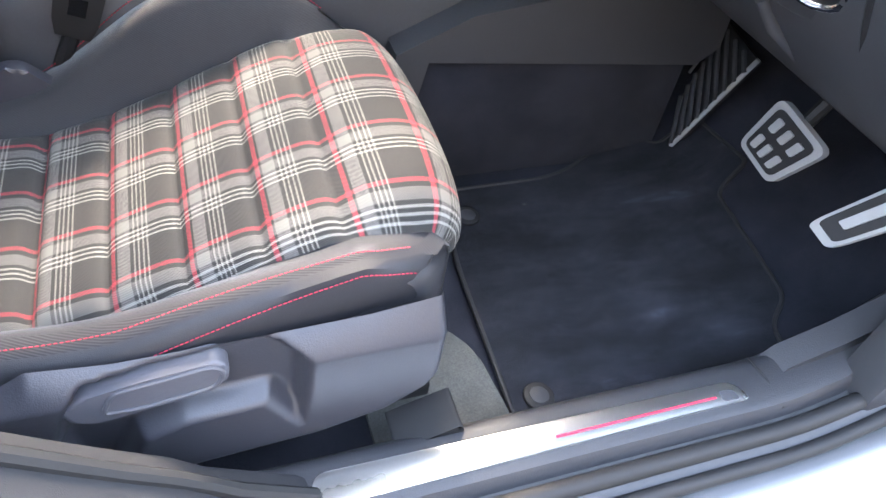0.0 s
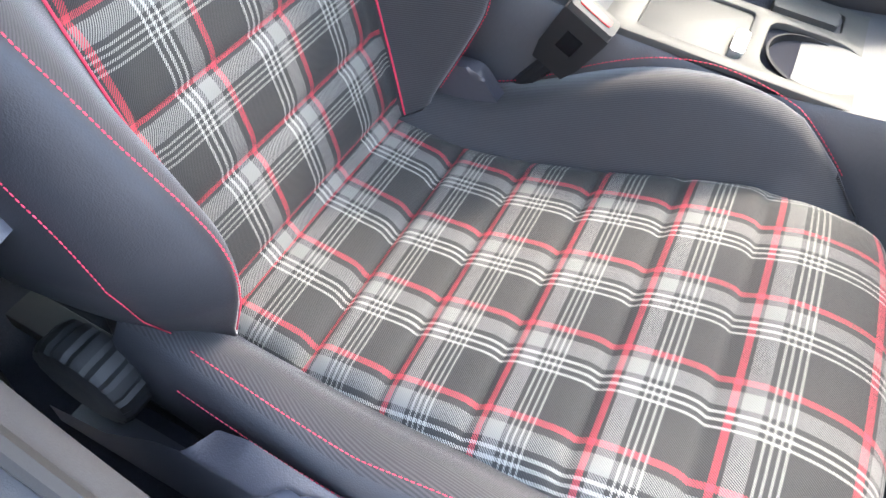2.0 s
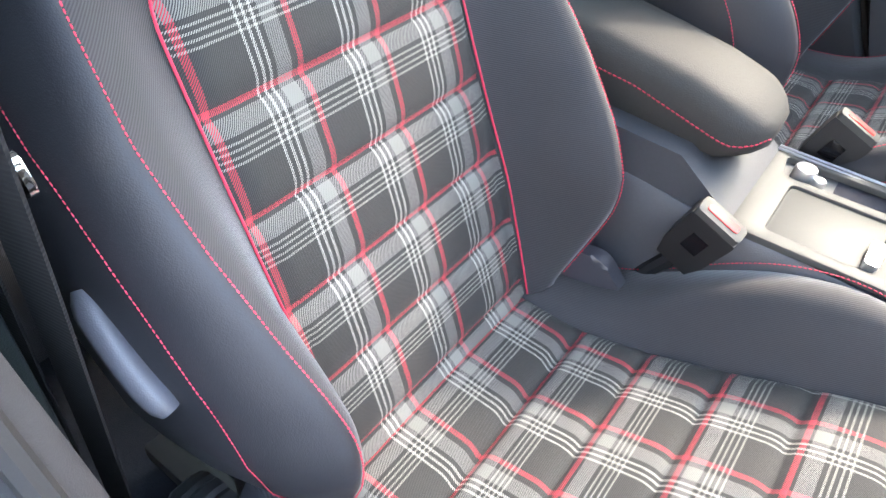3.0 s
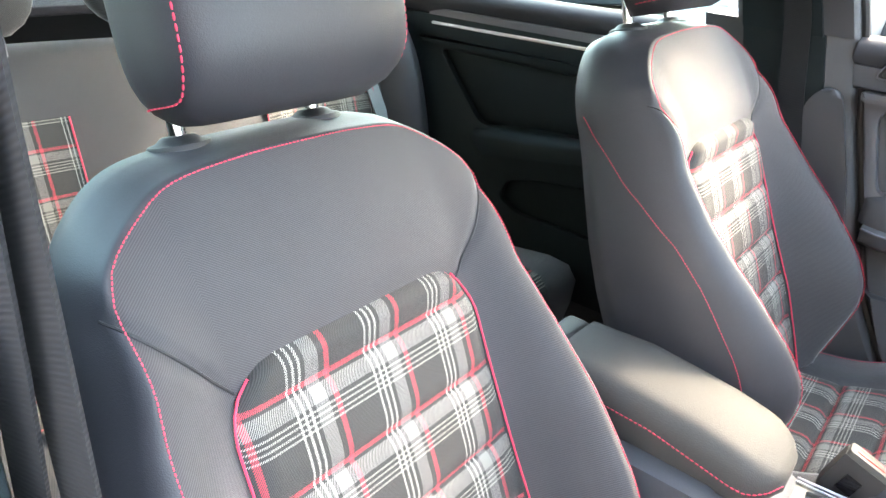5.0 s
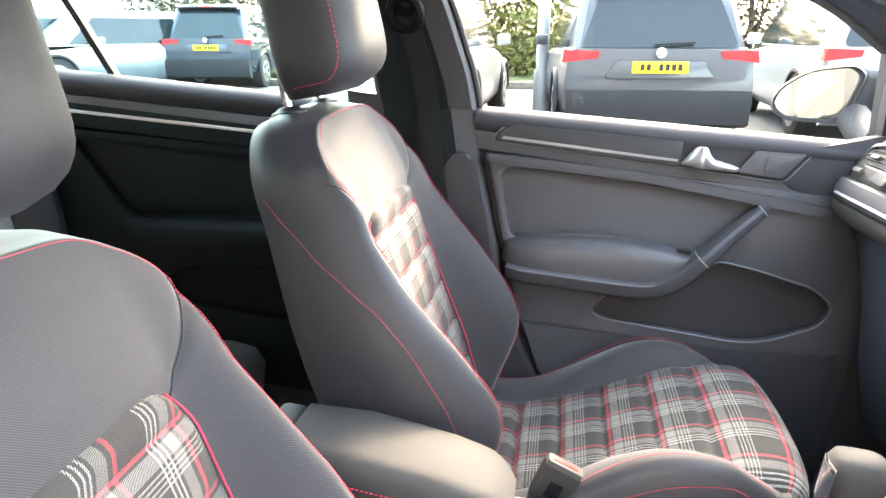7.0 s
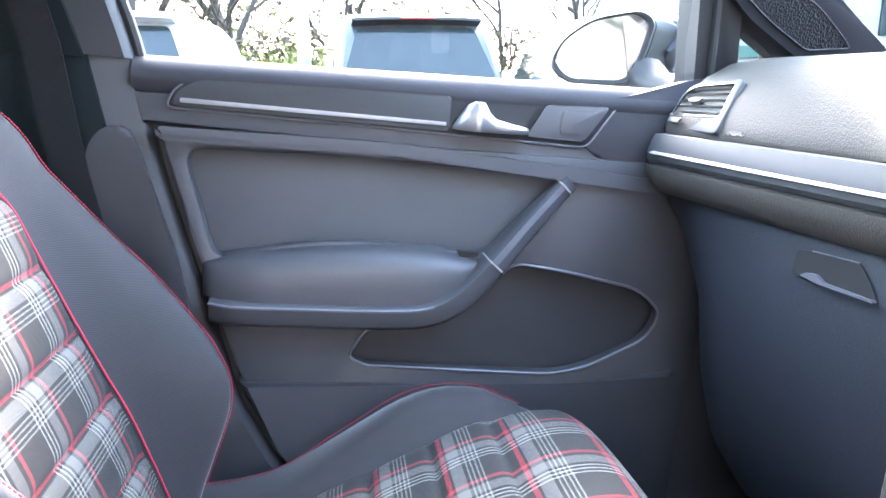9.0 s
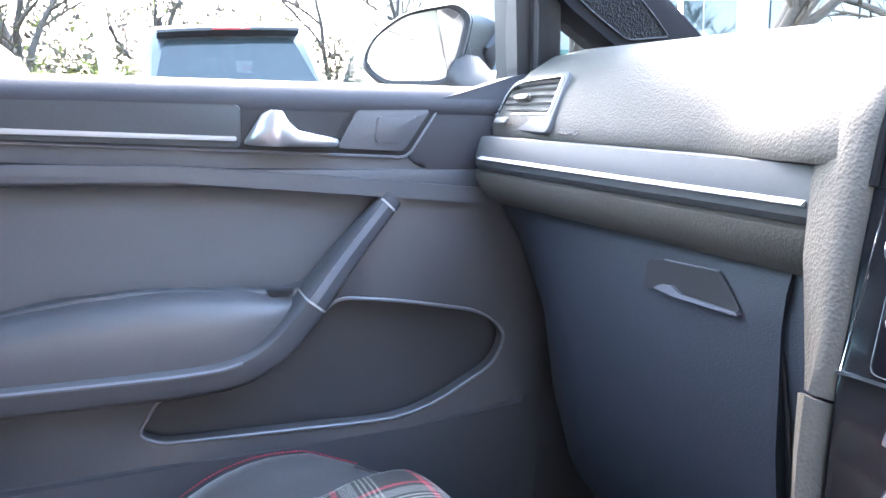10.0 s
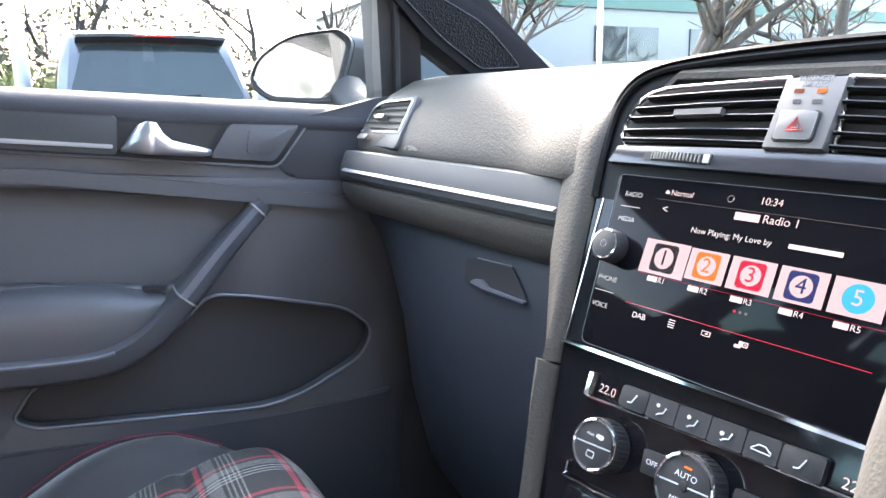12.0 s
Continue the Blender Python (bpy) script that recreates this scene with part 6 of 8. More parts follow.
def centre_vent(sgn, c=-0.0015):
    v = thing("centre_vent", "black slatted centre air vent with chrome rim", "air vent", (0, 0, 0), "air vents")
    fl = lambda pts: [(c + sgn * (p[0] - c), *p[1:]) for p in pts]
    outl = smooth_poly(fl([(0.136, 0.0635, 0.006), (0.1395, 0.083, 0.02), (0.128, 0.103, 0.015), (0.110, 0.109, 0.02), (0.0165, 0.1145, 0.001), (0.0195, 0.0660, 0.001)]), 0.006)
    part("duct", prism(outl, stack_poly(0.0006), 0.0008), M_DARK, v, "dark duct")
    e = [on_stack(a, b, 0.004) for a, b in outl]
    part("chrome_rim", tube(e + [e[0]], 0.0016, 8), M_CHROME, v, "thin chrome rim")
    for lb, rb, la in ((0.0996, 0.1055, 0.1212), (0.0909, 0.0971, 0.1292), (0.0832, 0.0877, 0.1314), (0.0735, 0.0776, 0.1327), (0.0665, 0.0690, 0.1336)):
        pts = fl([(la, lb), ((la + 0.018) / 2, (lb + rb) / 2 + 0.0006), (0.018, rb)])
        part("slat", loft([[on_stack(a, b + h, d) for h, d in ((0.0016, 0.001), (0.0014, 0.008), (0.0, 0.0095), (-0.0014, 0.008), (-0.0016, 0.001))] for a, b in pts]), M_LINING, v)
        part("slat_edge", tube([on_stack(a, b + 0.0004, 0.0092) for a, b in pts], 0.0005, 5), M_INLAY, v, "thin grey slat edge")
    part("tab", loft([[on_stack(a, b + h, d) for h, d in ((0.0026, 0.008), (0.0022, 0.014), (-0.0022, 0.014), (-0.0026, 0.008))] for a, b in fl([(0.0905, 0.0865), (0.088, 0.0866), (0.056, 0.0882), (0.0533, 0.0883)])]), M_TAB, v, "bronze-grey tab")
    return v


centre_vent(1)
centre_vent(-1)
hz = thing("hazard_panel", "grey panel with hazard switch and airbag lamps", "switch panel", (0, 0, 0))
part("plate", prism([(0.0160, 0.1115), (-0.0215, 0.1122), (-0.0185, 0.0662), (0.0192, 0.0655)], stack_poly(0.002), 0.009, 0.001), M_HAZ, hz, "satin grey plate")
part("hazard_switch", prism(smooth_poly([(0.0125, 0.0886), (-0.0116, 0.0891), (-0.0110, 0.0708), (0.0130, 0.0703)], 0.0025), stack_poly(0.011), 0.0025, 0.001), M_HAZ, hz, "grey hazard switch")
e = [on_stack(a, b, 0.0115) for a, b in smooth_poly([(0.0132, 0.0893), (-0.0123, 0.0898), (-0.0117, 0.0701), (0.0137, 0.0696)], 0.003)]
part("switch_gap", tube(e + [e[0]], 0.0006, 5), M_DARK, hz)
tri3 = [on_stack(a, b, 0.0138) for a, b in ((0.0052, 0.0762), (-0.0045, 0.0764), (0.0002, 0.0845))]
part("warning_triangle", tube(tri3 + [tri3[0]], 0.0006, 5), M_REDSIGN, hz, "red warning triangle")
tri3 = [on_stack(a, b, 0.0138) for a, b in ((0.0026, 0.0776), (-0.002, 0.0777), (0.0003, 0.0816))]
part("warning_triangle", tube(tri3 + [tri3[0]], 0.0004, 5), M_REDSIGN, hz, "red warning triangle")
RIGHT, UP = -STACK_A, STACK_B
lettering("PASSENGER", on_stack(-0.0028, 0.1108, 0.0112), RIGHT, UP, 0.0042, M_SILVERDULL, hz, 0.0002)
lettering("AIR BAG", on_stack(-0.0028, 0.1068, 0.0112), RIGHT, UP, 0.0042, M_SILVERDULL, hz, 0.0002)
for a, b, w, m in ((0.0055, 0.1025, 0.006, M_AMBERDIM), (-0.0085, 0.1025, 0.006, M_AMBER), (0.005, 0.0955, 0.005, M_DARK), (-0.0075, 0.0955, 0.006, M_DARK)):
    part("airbag_lamp", prism(smooth_poly([(a + w / 2, b - 0.0012), (a + w / 2, b + 0.0014), (a - w / 2, b + 0.0016), (a - w / 2, b - 0.0010)], 0.0006), stack_poly(0.0112), 0.0003), m, hz, "amber lamp" if m is not M_DARK else "unlit lamp")
wb = thing("vent_thumb_wheel", "ribbed silver thumb wheel under the vent", "thumb wheel", (0, 0, 0))
part("lower_strip", prism([(0.142, 0.0480), (0.1365, 0.0615), (0.020, 0.0650), (-0.14, 0.0640), (-0.142, 0.050)], stack_poly(0.0), 0.008, 0.002), M_STRIPGLOSS, stack, "gloss graphite strip")
part("recess", prism(smooth_poly([(0.1095, 0.0510), (0.1085, 0.0580), (0.053, 0.0595), (0.053, 0.0520)], 0.0015), stack_poly(0.008), 0.0006), M_DARK, wb, "dark recess")
for k in range(15):
    a = 0.1015 - 0.039 * k / 14
    part("rib", prism([(a, 0.0520 + 0.00005 * k), (a, 0.0578), (a - 0.0019, 0.0578), (a - 0.0019, 0.0521)], stack_poly(0.008), 0.0022 + 0.002 * math.sin(math.pi * (k + 0.5) / 15), 0.0004), M_TAB, wb)
part("silver_end", prism([(0.0585, 0.0525), (0.0585, 0.0585), (0.0535, 0.0588), (0.0535, 0.0525)], stack_poly(0.008), 0.002), M_SILVER, wb)

# screen
scr = thing("touch_screen", "lit touch screen with a glossy black glass front", "touch screen", (0, 0, 0))
GLASS = smooth_poly([(0.1290, 0.0400, 0.004), (-0.1240, 0.0420, 0.004), (-0.1150, -0.0900, 0.006), (0.1180, -0.0905, 0.006)], 0.005)
part("glass", prism(GLASS, stack_poly(0.0), 0.0035, 0.001), M_SCREEN, scr, "glossy black glass")
e = [on_stack(a, b, 0.0032) for a, b in GLASS]
part("glass_edge", tube(e + [e[0]], 0.0004, 5), M_DOOR, scr)
part("chrome_line", loft([[on_stack(a, b + h, d) for h, d in ((0.0014, 0.0), (0.0012, 0.006), (-0.0012, 0.006), (-0.0014, 0.0))] for a, b in ((0.1345, -0.0955), (0.128, -0.0945), (0.0, -0.0925), (-0.13, -0.0905))]), M_CHROME, scr, "chrome line under the screen")
part("side_line", tube([on_stack(0.1405, 0.02, 0.001), on_stack(0.1368, -0.05, 0.001), on_stack(0.1350, -0.094, 0.001)], 0.0004, 6), M_CHROME, scr)
SD = 0.0037
def bar(a0, a1, b0, b1, m, name="display_bar", d=SD, parent=None, r=0.0):
    pts = [(a0, b0), (a0, b1), (a1, b1), (a1, b0)]
    return part(name, prism(smooth_poly(pts, r) if r else pts, stack_poly(d), 0.0002), m, parent or scr)
def word(text, a, b, size, m, align="CENTER", d=SD + 0.0003):
    return lettering(text, on_stack(a, b, d), RIGHT, UP, size, m, scr, 0.00005, align)
for text, b in (("RADIO", 0.0253), ("MEDIA", 0.0062), ("PHONE", -0.0401), ("VOICE", -0.0603)):
    word(text, 0.1105, b, 0.0052, M_KEY)
for b in (0.0160, -0.0496):
    bar(0.1190, 0.1015, b - 0.0003, b + 0.0003, M_KEY)
kn = part("volume_knob", disc(on_stack(0.1135, -0.0165, 0.003), STACK_N, 0.0125, 0.014, 36, 0.003), M_DARK, scr, "ribbed volume knob")
part("knob_ring", ring_tube(on_stack(0.1135, -0.0165, 0.0155), STACK_N, 0.0105, 0.0012, 36, 8), M_CHROME, kn, "chrome knob ring")
part("knob_cap", disc(on_stack(0.1135, -0.0165, 0.0150), STACK_N, 0.0095, 0.0016, 32, 0.0006), M_HAZ, kn, "grey knob cap")
part("power_sign", ring_tube(on_stack(0.1135, -0.0165, 0.0168), STACK_N, 0.0026, 0.0003, 20, 5, 0.4, 5.4), M_KEY, kn)
word("Normal", 0.0790, 0.0303, 0.0058, M_WARM, "LEFT")
bar(0.0838, 0.0803, 0.0293, 0.0307, M_WARM, r=0.0004)
bar(0.0832, 0.0810, 0.0305, 0.0318, M_WARM, r=0.0004)
bar(0.0890, -0.0820, 0.0247, 0.0249, M_GREYGLOW)
word("<", 0.0800, 0.0178, 0.0085, M_WHITEGLOW)
word("10:34", 0.0052, 0.0321, 0.0068, M_WARM)
part("globe_sign", ring_tube(on_stack(0.0330, 0.0312, SD + 0.0002), STACK_N, 0.0022, 0.0003, 20, 5), M_GREYGLOW, scr)
bar(0.0270, 0.0098, 0.0180, 0.0232, M_WARM, r=0.0006)
word("Radio 1", 0.0078, 0.0206, 0.0078, M_WARM, "LEFT")
word("Now Playing: My Love by", 0.0548, 0.0065, 0.0056, M_WHITEGLOW, "LEFT")
bar(-0.0130, -0.0450, 0.0052, 0.0082, M_WHITEGLOW, r=0.0004)
tiles = ((0.0868, 0.0505, (0.012, 0.010, 0.010), "1"), (0.0495, 0.0215, (0.95, 0.22, 0.02), "2"), (0.0190, -0.0103, (0.75, 0.01, 0.05), "3"), (-0.0130, -0.0418, (0.02, 0.03, 0.16), "4"), (-0.0445, -0.0735, (0.05, 0.55, 0.80), "5"))
for i, (a0, a1, col, num) in enumerate(tiles):
    b0, b1 = (-0.0290, -0.0045) if i == 0 else (-0.0266, -0.0052)
    t = part("preset_tile", prism([(a0, b0), (a0, b1), (a1, b1), (a1, b0)], stack_poly(SD), 0.0002), M_TILE, scr, "pale pink preset tile")
    c, cb, h = (a0 + a1) / 2, (b0 + b1) / 2, 0.0100 if i == 0 else 0.0089
    fill = glow("preset_colour", col, 1.0)
    if i < 4:
        part("emblem", prism(smooth_poly([(c + h, cb - h), (c + h, cb + h), (c - h, cb + h), (c - h, cb - h)], 0.003), stack_poly(SD + 0.0003), 0.0001), fill, t, "coloured square emblem")
        part("emblem_disc", disc(on_stack(c, cb, SD + 0.00045), STACK_N, h * 0.76, 0.0001, 32), M_TILE, t, "pale emblem disc")
        lettering(num, on_stack(c, cb, SD + 0.0007), RIGHT, UP, h * 1.55, fill, t, 0.00005)
    else:
        part("emblem", disc(on_stack(c, cb, SD + 0.0003), STACK_N, h * 0.95, 0.0001, 32), fill, t, "coloured round emblem")
        lettering(num, on_stack(c, cb, SD + 0.0007), RIGHT, UP, h * 1.5, M_TILE, t, 0.00005)
    bar(c + 0.0088, c + 0.0005, -0.0343, -0.0305, M_WHITEGLOW, r=0.0005)
    word("R" + num, c - 0.0002, -0.0325, 0.0054, M_WHITEGLOW, "LEFT")
bar(0.0890, -0.0760, -0.0296 - 0.0004, -0.0296 - 0.0002, M_REDGLOW)
for a, m in ((0.0078, M_REDGLOW), (0.0039, M_GREYGLOW), (0.0, M_GREYGLOW)):
    part("page_dot", disc(on_stack(a, -0.0397, SD), STACK_N, 0.0010, 0.0002, 14), m, scr)
bar(0.0890, -0.0760, -0.0532, -0.0527, M_REDGLOW)
word("DAB", 0.0745, -0.0603, 0.0058, M_WARM)
for k in range(4):
    bar(0.0505, 0.0455, -0.0612 + 0.0016 * k - 0.0003, -0.0612 + 0.0016 * k + 0.0003, M_WARM)
bar(0.0250, 0.0185, -0.0602, -0.0568, M_WARM, r=0.0006)
bar(0.0243, 0.0192, -0.0596, -0.0574, M_SCREEN, d=SD + 0.0003)
bar(0.0220, 0.0198, -0.0590, -0.0580, M_WARM, d=SD + 0.0006)
bar(-0.0010, -0.0072, -0.0600, -0.0565, M_WARM, r=0.0005)
part("tuner_ring", ring_tube(on_stack(-0.0055, -0.0583, SD + 0.0004), STACK_N, 0.0009, 0.0003, 14, 5), M_SCREEN, scr)
bar(0.0015, -0.0030, -0.0612, -0.0590, M_WARM, d=SD + 0.0001, r=0.0008)

# climate panel
hv = thing("climate_panel", "gloss black climate control panel with knobs and keys", "climate control", (0, 0, 0))
e = [on_stack(a, b, 0.003) for a, b in ((0.0985, -0.1100), (0.0995, -0.1180), (0.0975, -0.1265), (0.090, -0.1262), (0.0, -0.1215), (-0.098, -0.1185))]
part("chrome_line", tube(spline(e, 40), 0.0011, 6), M_CHROME, hv, "chrome line under the keys")
part("chrome_end", loft([[on_stack(a, b, d) for a, d in ((0.1000, 0.0), (0.0995, 0.005), (0.0960, 0.005), (0.0955, 0.0))] for b in (-0.1092, -0.1262)]), M_CHROME, hv)
lettering("22.0", on_stack(0.0830, -0.1178, 0.0012), RIGHT, UP, 0.0088, M_TEMP, hv, 0.00005)
lettering("22.0", on_stack(-0.0840, -0.1130, 0.0012), RIGHT, UP, 0.0088, M_TEMP, hv, 0.00005)
edges_a = (0.0686, 0.0458, 0.0232, -0.0002, -0.0236, -0.0445, -0.0690)
for k in range(6):
    a0, a1 = edges_a[k] - 0.0004, edges_a[k + 1] + 0.0004
    t0, t1 = -0.1080 + 0.00035 * k * 2, -0.1080 + 0.00035 * (k + 1) * 2
    q = smooth_poly([(a0, t0 - 0.0150), (a0, t0), (a1, t1), (a1, t1 - 0.0150)], 0.0022 if k in (0, 5) else 0.0008)
    key = part("key", prism(q, stack_poly(0.0), 0.006, 0.0012), M_DARK, hv, "black rubber key")
    c, cb = (a0 + a1) / 2, (t0 + t1) / 2 - 0.0085
    if k in (0, 5):
        part("heat_sign", tube([on_stack(c - 0.0022, cb + 0.004, 0.0064), on_stack(c - 0.0008, cb + 0.001, 0.0064), on_stack(c + 0.0005, cb - 0.0018, 0.0064), on_stack(c + 0.0035, cb - 0.0024, 0.0064)], 0.0005, 5), M_LETTER, key)
    elif k == 4:
        part("car_sign", tube([on_stack(c + x, cb + y, 0.0064) for x, y in ((0.006, -0.0006), (0.004, 0.001), (0.002, 0.0026), (-0.002, 0.0028), (-0.0045, 0.0008), (-0.006, 0.0), (-0.0058, -0.0012), (0.006, -0.0012), (0.006, -0.0006))], 0.0004, 5), M_LETTER, key)
    else:
        part("seat_sign", tube([on_stack(c - 0.0035, cb + 0.003, 0.0064), on_stack(c - 0.0020, cb - 0.001, 0.0064), on_stack(c + 0.001, cb - 0.002, 0.0064), on_stack(c + 0.0025, cb - 0.0032, 0.0064)], 0.0005, 5), M_LETTER, key)
        part("air_sign", disc(on_stack(c + 0.0028, cb + (0.003 if k < 3 else 0.001), 0.0061), STACK_N, 0.0013, 0.0004, 12), M_LETTER, key)


def dial(a, b, r=0.0205):
    k = part("dial", disc(on_stack(a, b, 0.001), STACK_N, r, 0.016, 48, 0.002), M_DARK, hv, "ribbed black dial")
    for i in range(36):
        q = 2 * math.pi * i / 36
        x, y = math.cos(q), math.sin(q)
        part("rib", loft([[on_stack(a + (x * rr) - y * w, b + (y * rr) + x * w, d) for rr, w in ((r, 0.0006), (r + 0.0007, 0.0003), (r + 0.0007, -0.0003), (r, -0.0006))] for d in (0.003, 0.0145)]), M_DARK, k)
    part("dial_ring", ring_tube(on_stack(a, b, 0.0168), STACK_N, r - 0.0017, 0.0014, 48, 8), M_CHROME, k, "chrome dial ring")
    part("dial_face", disc(on_stack(a, b, 0.0155), STACK_N, r - 0.003, 0.0016, 40, 0.0005), M_DARK, k)
    part("dial_line", loft([[on_stack(a + s * (r - 0.004), b + h - s * 0.0012, d) for h, d in ((0.0005, 0.017), (0.0005, 0.0176), (-0.0005, 0.0176), (-0.0005, 0.017))] for s in (1, -1)]), M_SILVER, k)
    return k


d1 = dial(0.0690, -0.1535, 0.0185)
lettering("MAX", on_stack(0.0735, -0.1475, 0.0174), RIGHT, UP, 0.0030, M_LETTER, d1, 0.00005)
part("screen_sign", prism(smooth_poly([(0.0690, -0.1475), (0.0680, -0.1452), (0.0628, -0.1452), (0.0618, -0.1475), (0.0645, -0.1488)], 0.0008), stack_poly(0.0172), 0.0002), M_LETTER, d1)
part("rear_screen_sign", prism(smooth_poly([(0.0725, -0.1625), (0.0725, -0.1578), (0.0660, -0.1578), (0.0660, -0.1625)], 0.0006), stack_poly(0.0172), 0.0002), M_LETTER, d1)
part("rear_screen_glass", prism([(0.0718, -0.1618), (0.0718, -0.1585), (0.0667, -0.1585), (0.0667, -0.1618)], stack_poly(0.0174), 0.0002), M_DARK, d1)
d2 = dial(-0.0015, -0.1505, 0.0205)
lettering("AUTO", on_stack(-0.0015, -0.1445, 0.0174), RIGHT, UP, 0.0055, M_LETTER, d2, 0.00005)
lettering("MENU", on_stack(-0.0015, -0.1600, 0.0174), RIGHT, UP, 0.0050, M_LETTER, d2, 0.00005)
part("auto_lamp", prism(smooth_poly([(0.0012, -0.1400), (0.0012, -0.1385), (-0.0042, -0.1385), (-0.0042, -0.1400)], 0.0005), stack_poly(0.0172), 0.0003), M_AMBER, d2, "amber lamp")
part("hub", disc(on_stack(-0.0015, -0.1505, 0.0172), STACK_N, 0.003, 0.001, 20, 0.0004), M_DARK, d2)
dial(-0.0720, -0.1475, 0.0185)
off = part("off_key", prism(smooth_poly([(0.0395, -0.1425), (0.0230, -0.1413), (0.0222, -0.1570), (0.0375, -0.1580)], 0.001), stack_poly(0.0), 0.004, 0.001), M_DARK, hv, "black key")
lettering("OFF", on_stack(0.0310, -0.1495, 0.0043), RIGHT, UP, 0.0050, M_LETTER, off, 0.00005)
fan = part("fan_key", prism(smooth_poly([(0.0225, -0.1413), (0.0185, -0.1410), (0.0185, -0.1570), (0.0218, -0.1570)], 0.0006), stack_poly(0.0), 0.004, 0.0006), M_DARK, hv)
part("fan_sign", disc(on_stack(0.0205, -0.1490, 0.0041), STACK_N, 0.0014, 0.0002, 6), M_LETTER, fan)
part("side_key", prism(smooth_poly([(-0.0250, -0.1400), (-0.0500, -0.1390), (-0.0500, -0.1560), (-0.0255, -0.1570)], 0.001), stack_poly(0.0), 0.004, 0.001), M_DARK, hv)
part("bottom_line", tube(spline([on_stack(0.0975, -0.176, 0.002), on_stack(0.094, -0.184, 0.003), on_stack(0.08, -0.1855, 0.003), on_stack(-0.09, -0.176, 0.003)], 30), 0.0010, 6), M_CHROME, hv, "chrome line")
for k in range(3):
    part("lower_key", prism(smooth_poly([(0.092 - 0.062 * k, -0.205), (0.090 - 0.062 * k, -0.190), (0.036 - 0.062 * k, -0.187), (0.036 - 0.062 * k, -0.203)], 0.002), stack_poly(0.0), 0.004, 0.001), M_GLOSS, hv)


# ---- console between the seats ----
con = thing("centre_console", "dark console with silver-edged tray between the seats", "console", (0, 0, 0))
rings = []
for x, w, z in ((-0.35, 0.085, 0.60), (-0.12, 0.090, 0.61), (0.05, 0.100, 0.606), (0.17, 0.104, 0.600), (0.35, 0.106, 0.606), (0.50, 0.108, 0.640), (0.60, 0.110, 0.70), (0.69, 0.110, 0.76), (0.745, 0.110, 0.79)):
    rings.append([(x, y, zz) for y, zz in ((-w - 0.012, 0.28), (-w - 0.004, z - 0.05), (-w, z - 0.010), (-w + 0.008, z), (w - 0.008, z), (w, z - 0.010), (w + 0.004, z - 0.05), (w + 0.012, 0.28))])
part("body", loft(rings), M_DOOR, con, "dark grained console body", 40)
# pale tray surround, roller lid and a side channel
top = smooth_poly([(0.165, 0.085), (0.165, -0.090), (0.185, -0.097), (0.50, -0.098), (0.50, 0.092)], 0.012)
lidh = smooth_poly([(0.205, 0.022), (0.205, -0.078), (0.312, -0.080), (0.312, 0.020)], 0.008)
chanh = smooth_poly([(0.185, 0.075), (0.190, 0.035), (0.40, 0.034), (0.40, 0.075)], 0.006)
cuph = smooth_poly([(0.330, 0.018, 0.02), (0.330, -0.080, 0.03), (0.43, -0.080, 0.045), (0.43, 0.018, 0.045)], 0.03, 8)
def tilted(z0):
    return lambda a, b, d: (a, b, z0 + d + 0.010 * max(0.0, a - 0.20) / 0.15)
part("tray_frame", plate(top, [lidh, chanh, cuph], tilted(0.600), 0.008, 0.002), M_TRAY, con, "pale satin tray surround")
part("tray_floor", prism(top, tilted(0.595), 0.003), M_CARPET, con)
part("tray_lid", prism(smooth_poly([(0.206, 0.0205), (0.206, -0.0775), (0.3125, -0.0785), (0.3125, 0.0195)], 0.006), tilted(0.6005), 0.004, 0.0012), M_TRAY, con, "smooth pale tray lid")
part("lid_grip", prism(smooth_poly([(0.300, -0.030), (0.300, -0.074), (0.314, -0.074), (0.314, -0.030)], 0.003), tilted(0.604), 0.009, 0.003), M_SILVER, con, "bright lid grip")
part("edge_line", tube([(0.17, 0.088, 0.609), (0.30, 0.094, 0.612), (0.50, 0.094, 0.618)], 0.0022, 6), M_SILVER, con, "silver edge line")
part("edge_line", tube([(0.17, 0.080, 0.610), (0.30, 0.084, 0.613), (0.50, 0.084, 0.619)], 0.0015, 6), M_SILVER, con, "silver edge line")
for (x, y, r, h) in ((0.210, 0.052, 0.013, 0.018), (0.228, 0.046, 0.008, 0.014)):
    part("key_knob", disc((x, y, 0.600), (0, 0, 1), r, h, 28, 0.003), M_SILVER, con, "silver knob")
part("switch_block", prism(smooth_poly([(0.325, 0.070), (0.325, 0.040), (0.395, 0.040), (0.395, 0.070)], 0.004), tilted(0.600), 0.011, 0.003), M_TRAY, con, "pale switch block")
part("switch_line", box(0.357, 0.3585, 0.041, 0.069, 0.615, 0.6166), M_DARK, con)
cup = [(0.380, -0.031)]
for cx, cy in cup:
    rings = [[(cx + math.cos(q) * r, cy + math.sin(q) * r, z) for q in (2 * math.pi * k / 40 for k in range(40))] for r, z in ((0.047, 0.615), (0.0445, 0.616), (0.043, 0.612), (0.040, 0.55), (0.038, 0.545))]
    bm = bmesh.new()
    skin(bm, rings, True, False)
    bm.faces.new([bm.verts.new(p) for p in rings[-1]])
    part("cup_holder", bm, M_DARK, con, "dark cup holder", 40)
# sloping rear face under the armrest
part("rear_slope", loft([[(-0.01, y, 0.655), (0.10, y, 0.655), (0.172, y, 0.608), (0.172, y, 0.58), (-0.01, y, 0.58)] for y in (-0.092, -0.086, 0.078, 0.084)]), M_DOOR, con, "smooth console slope", 40)

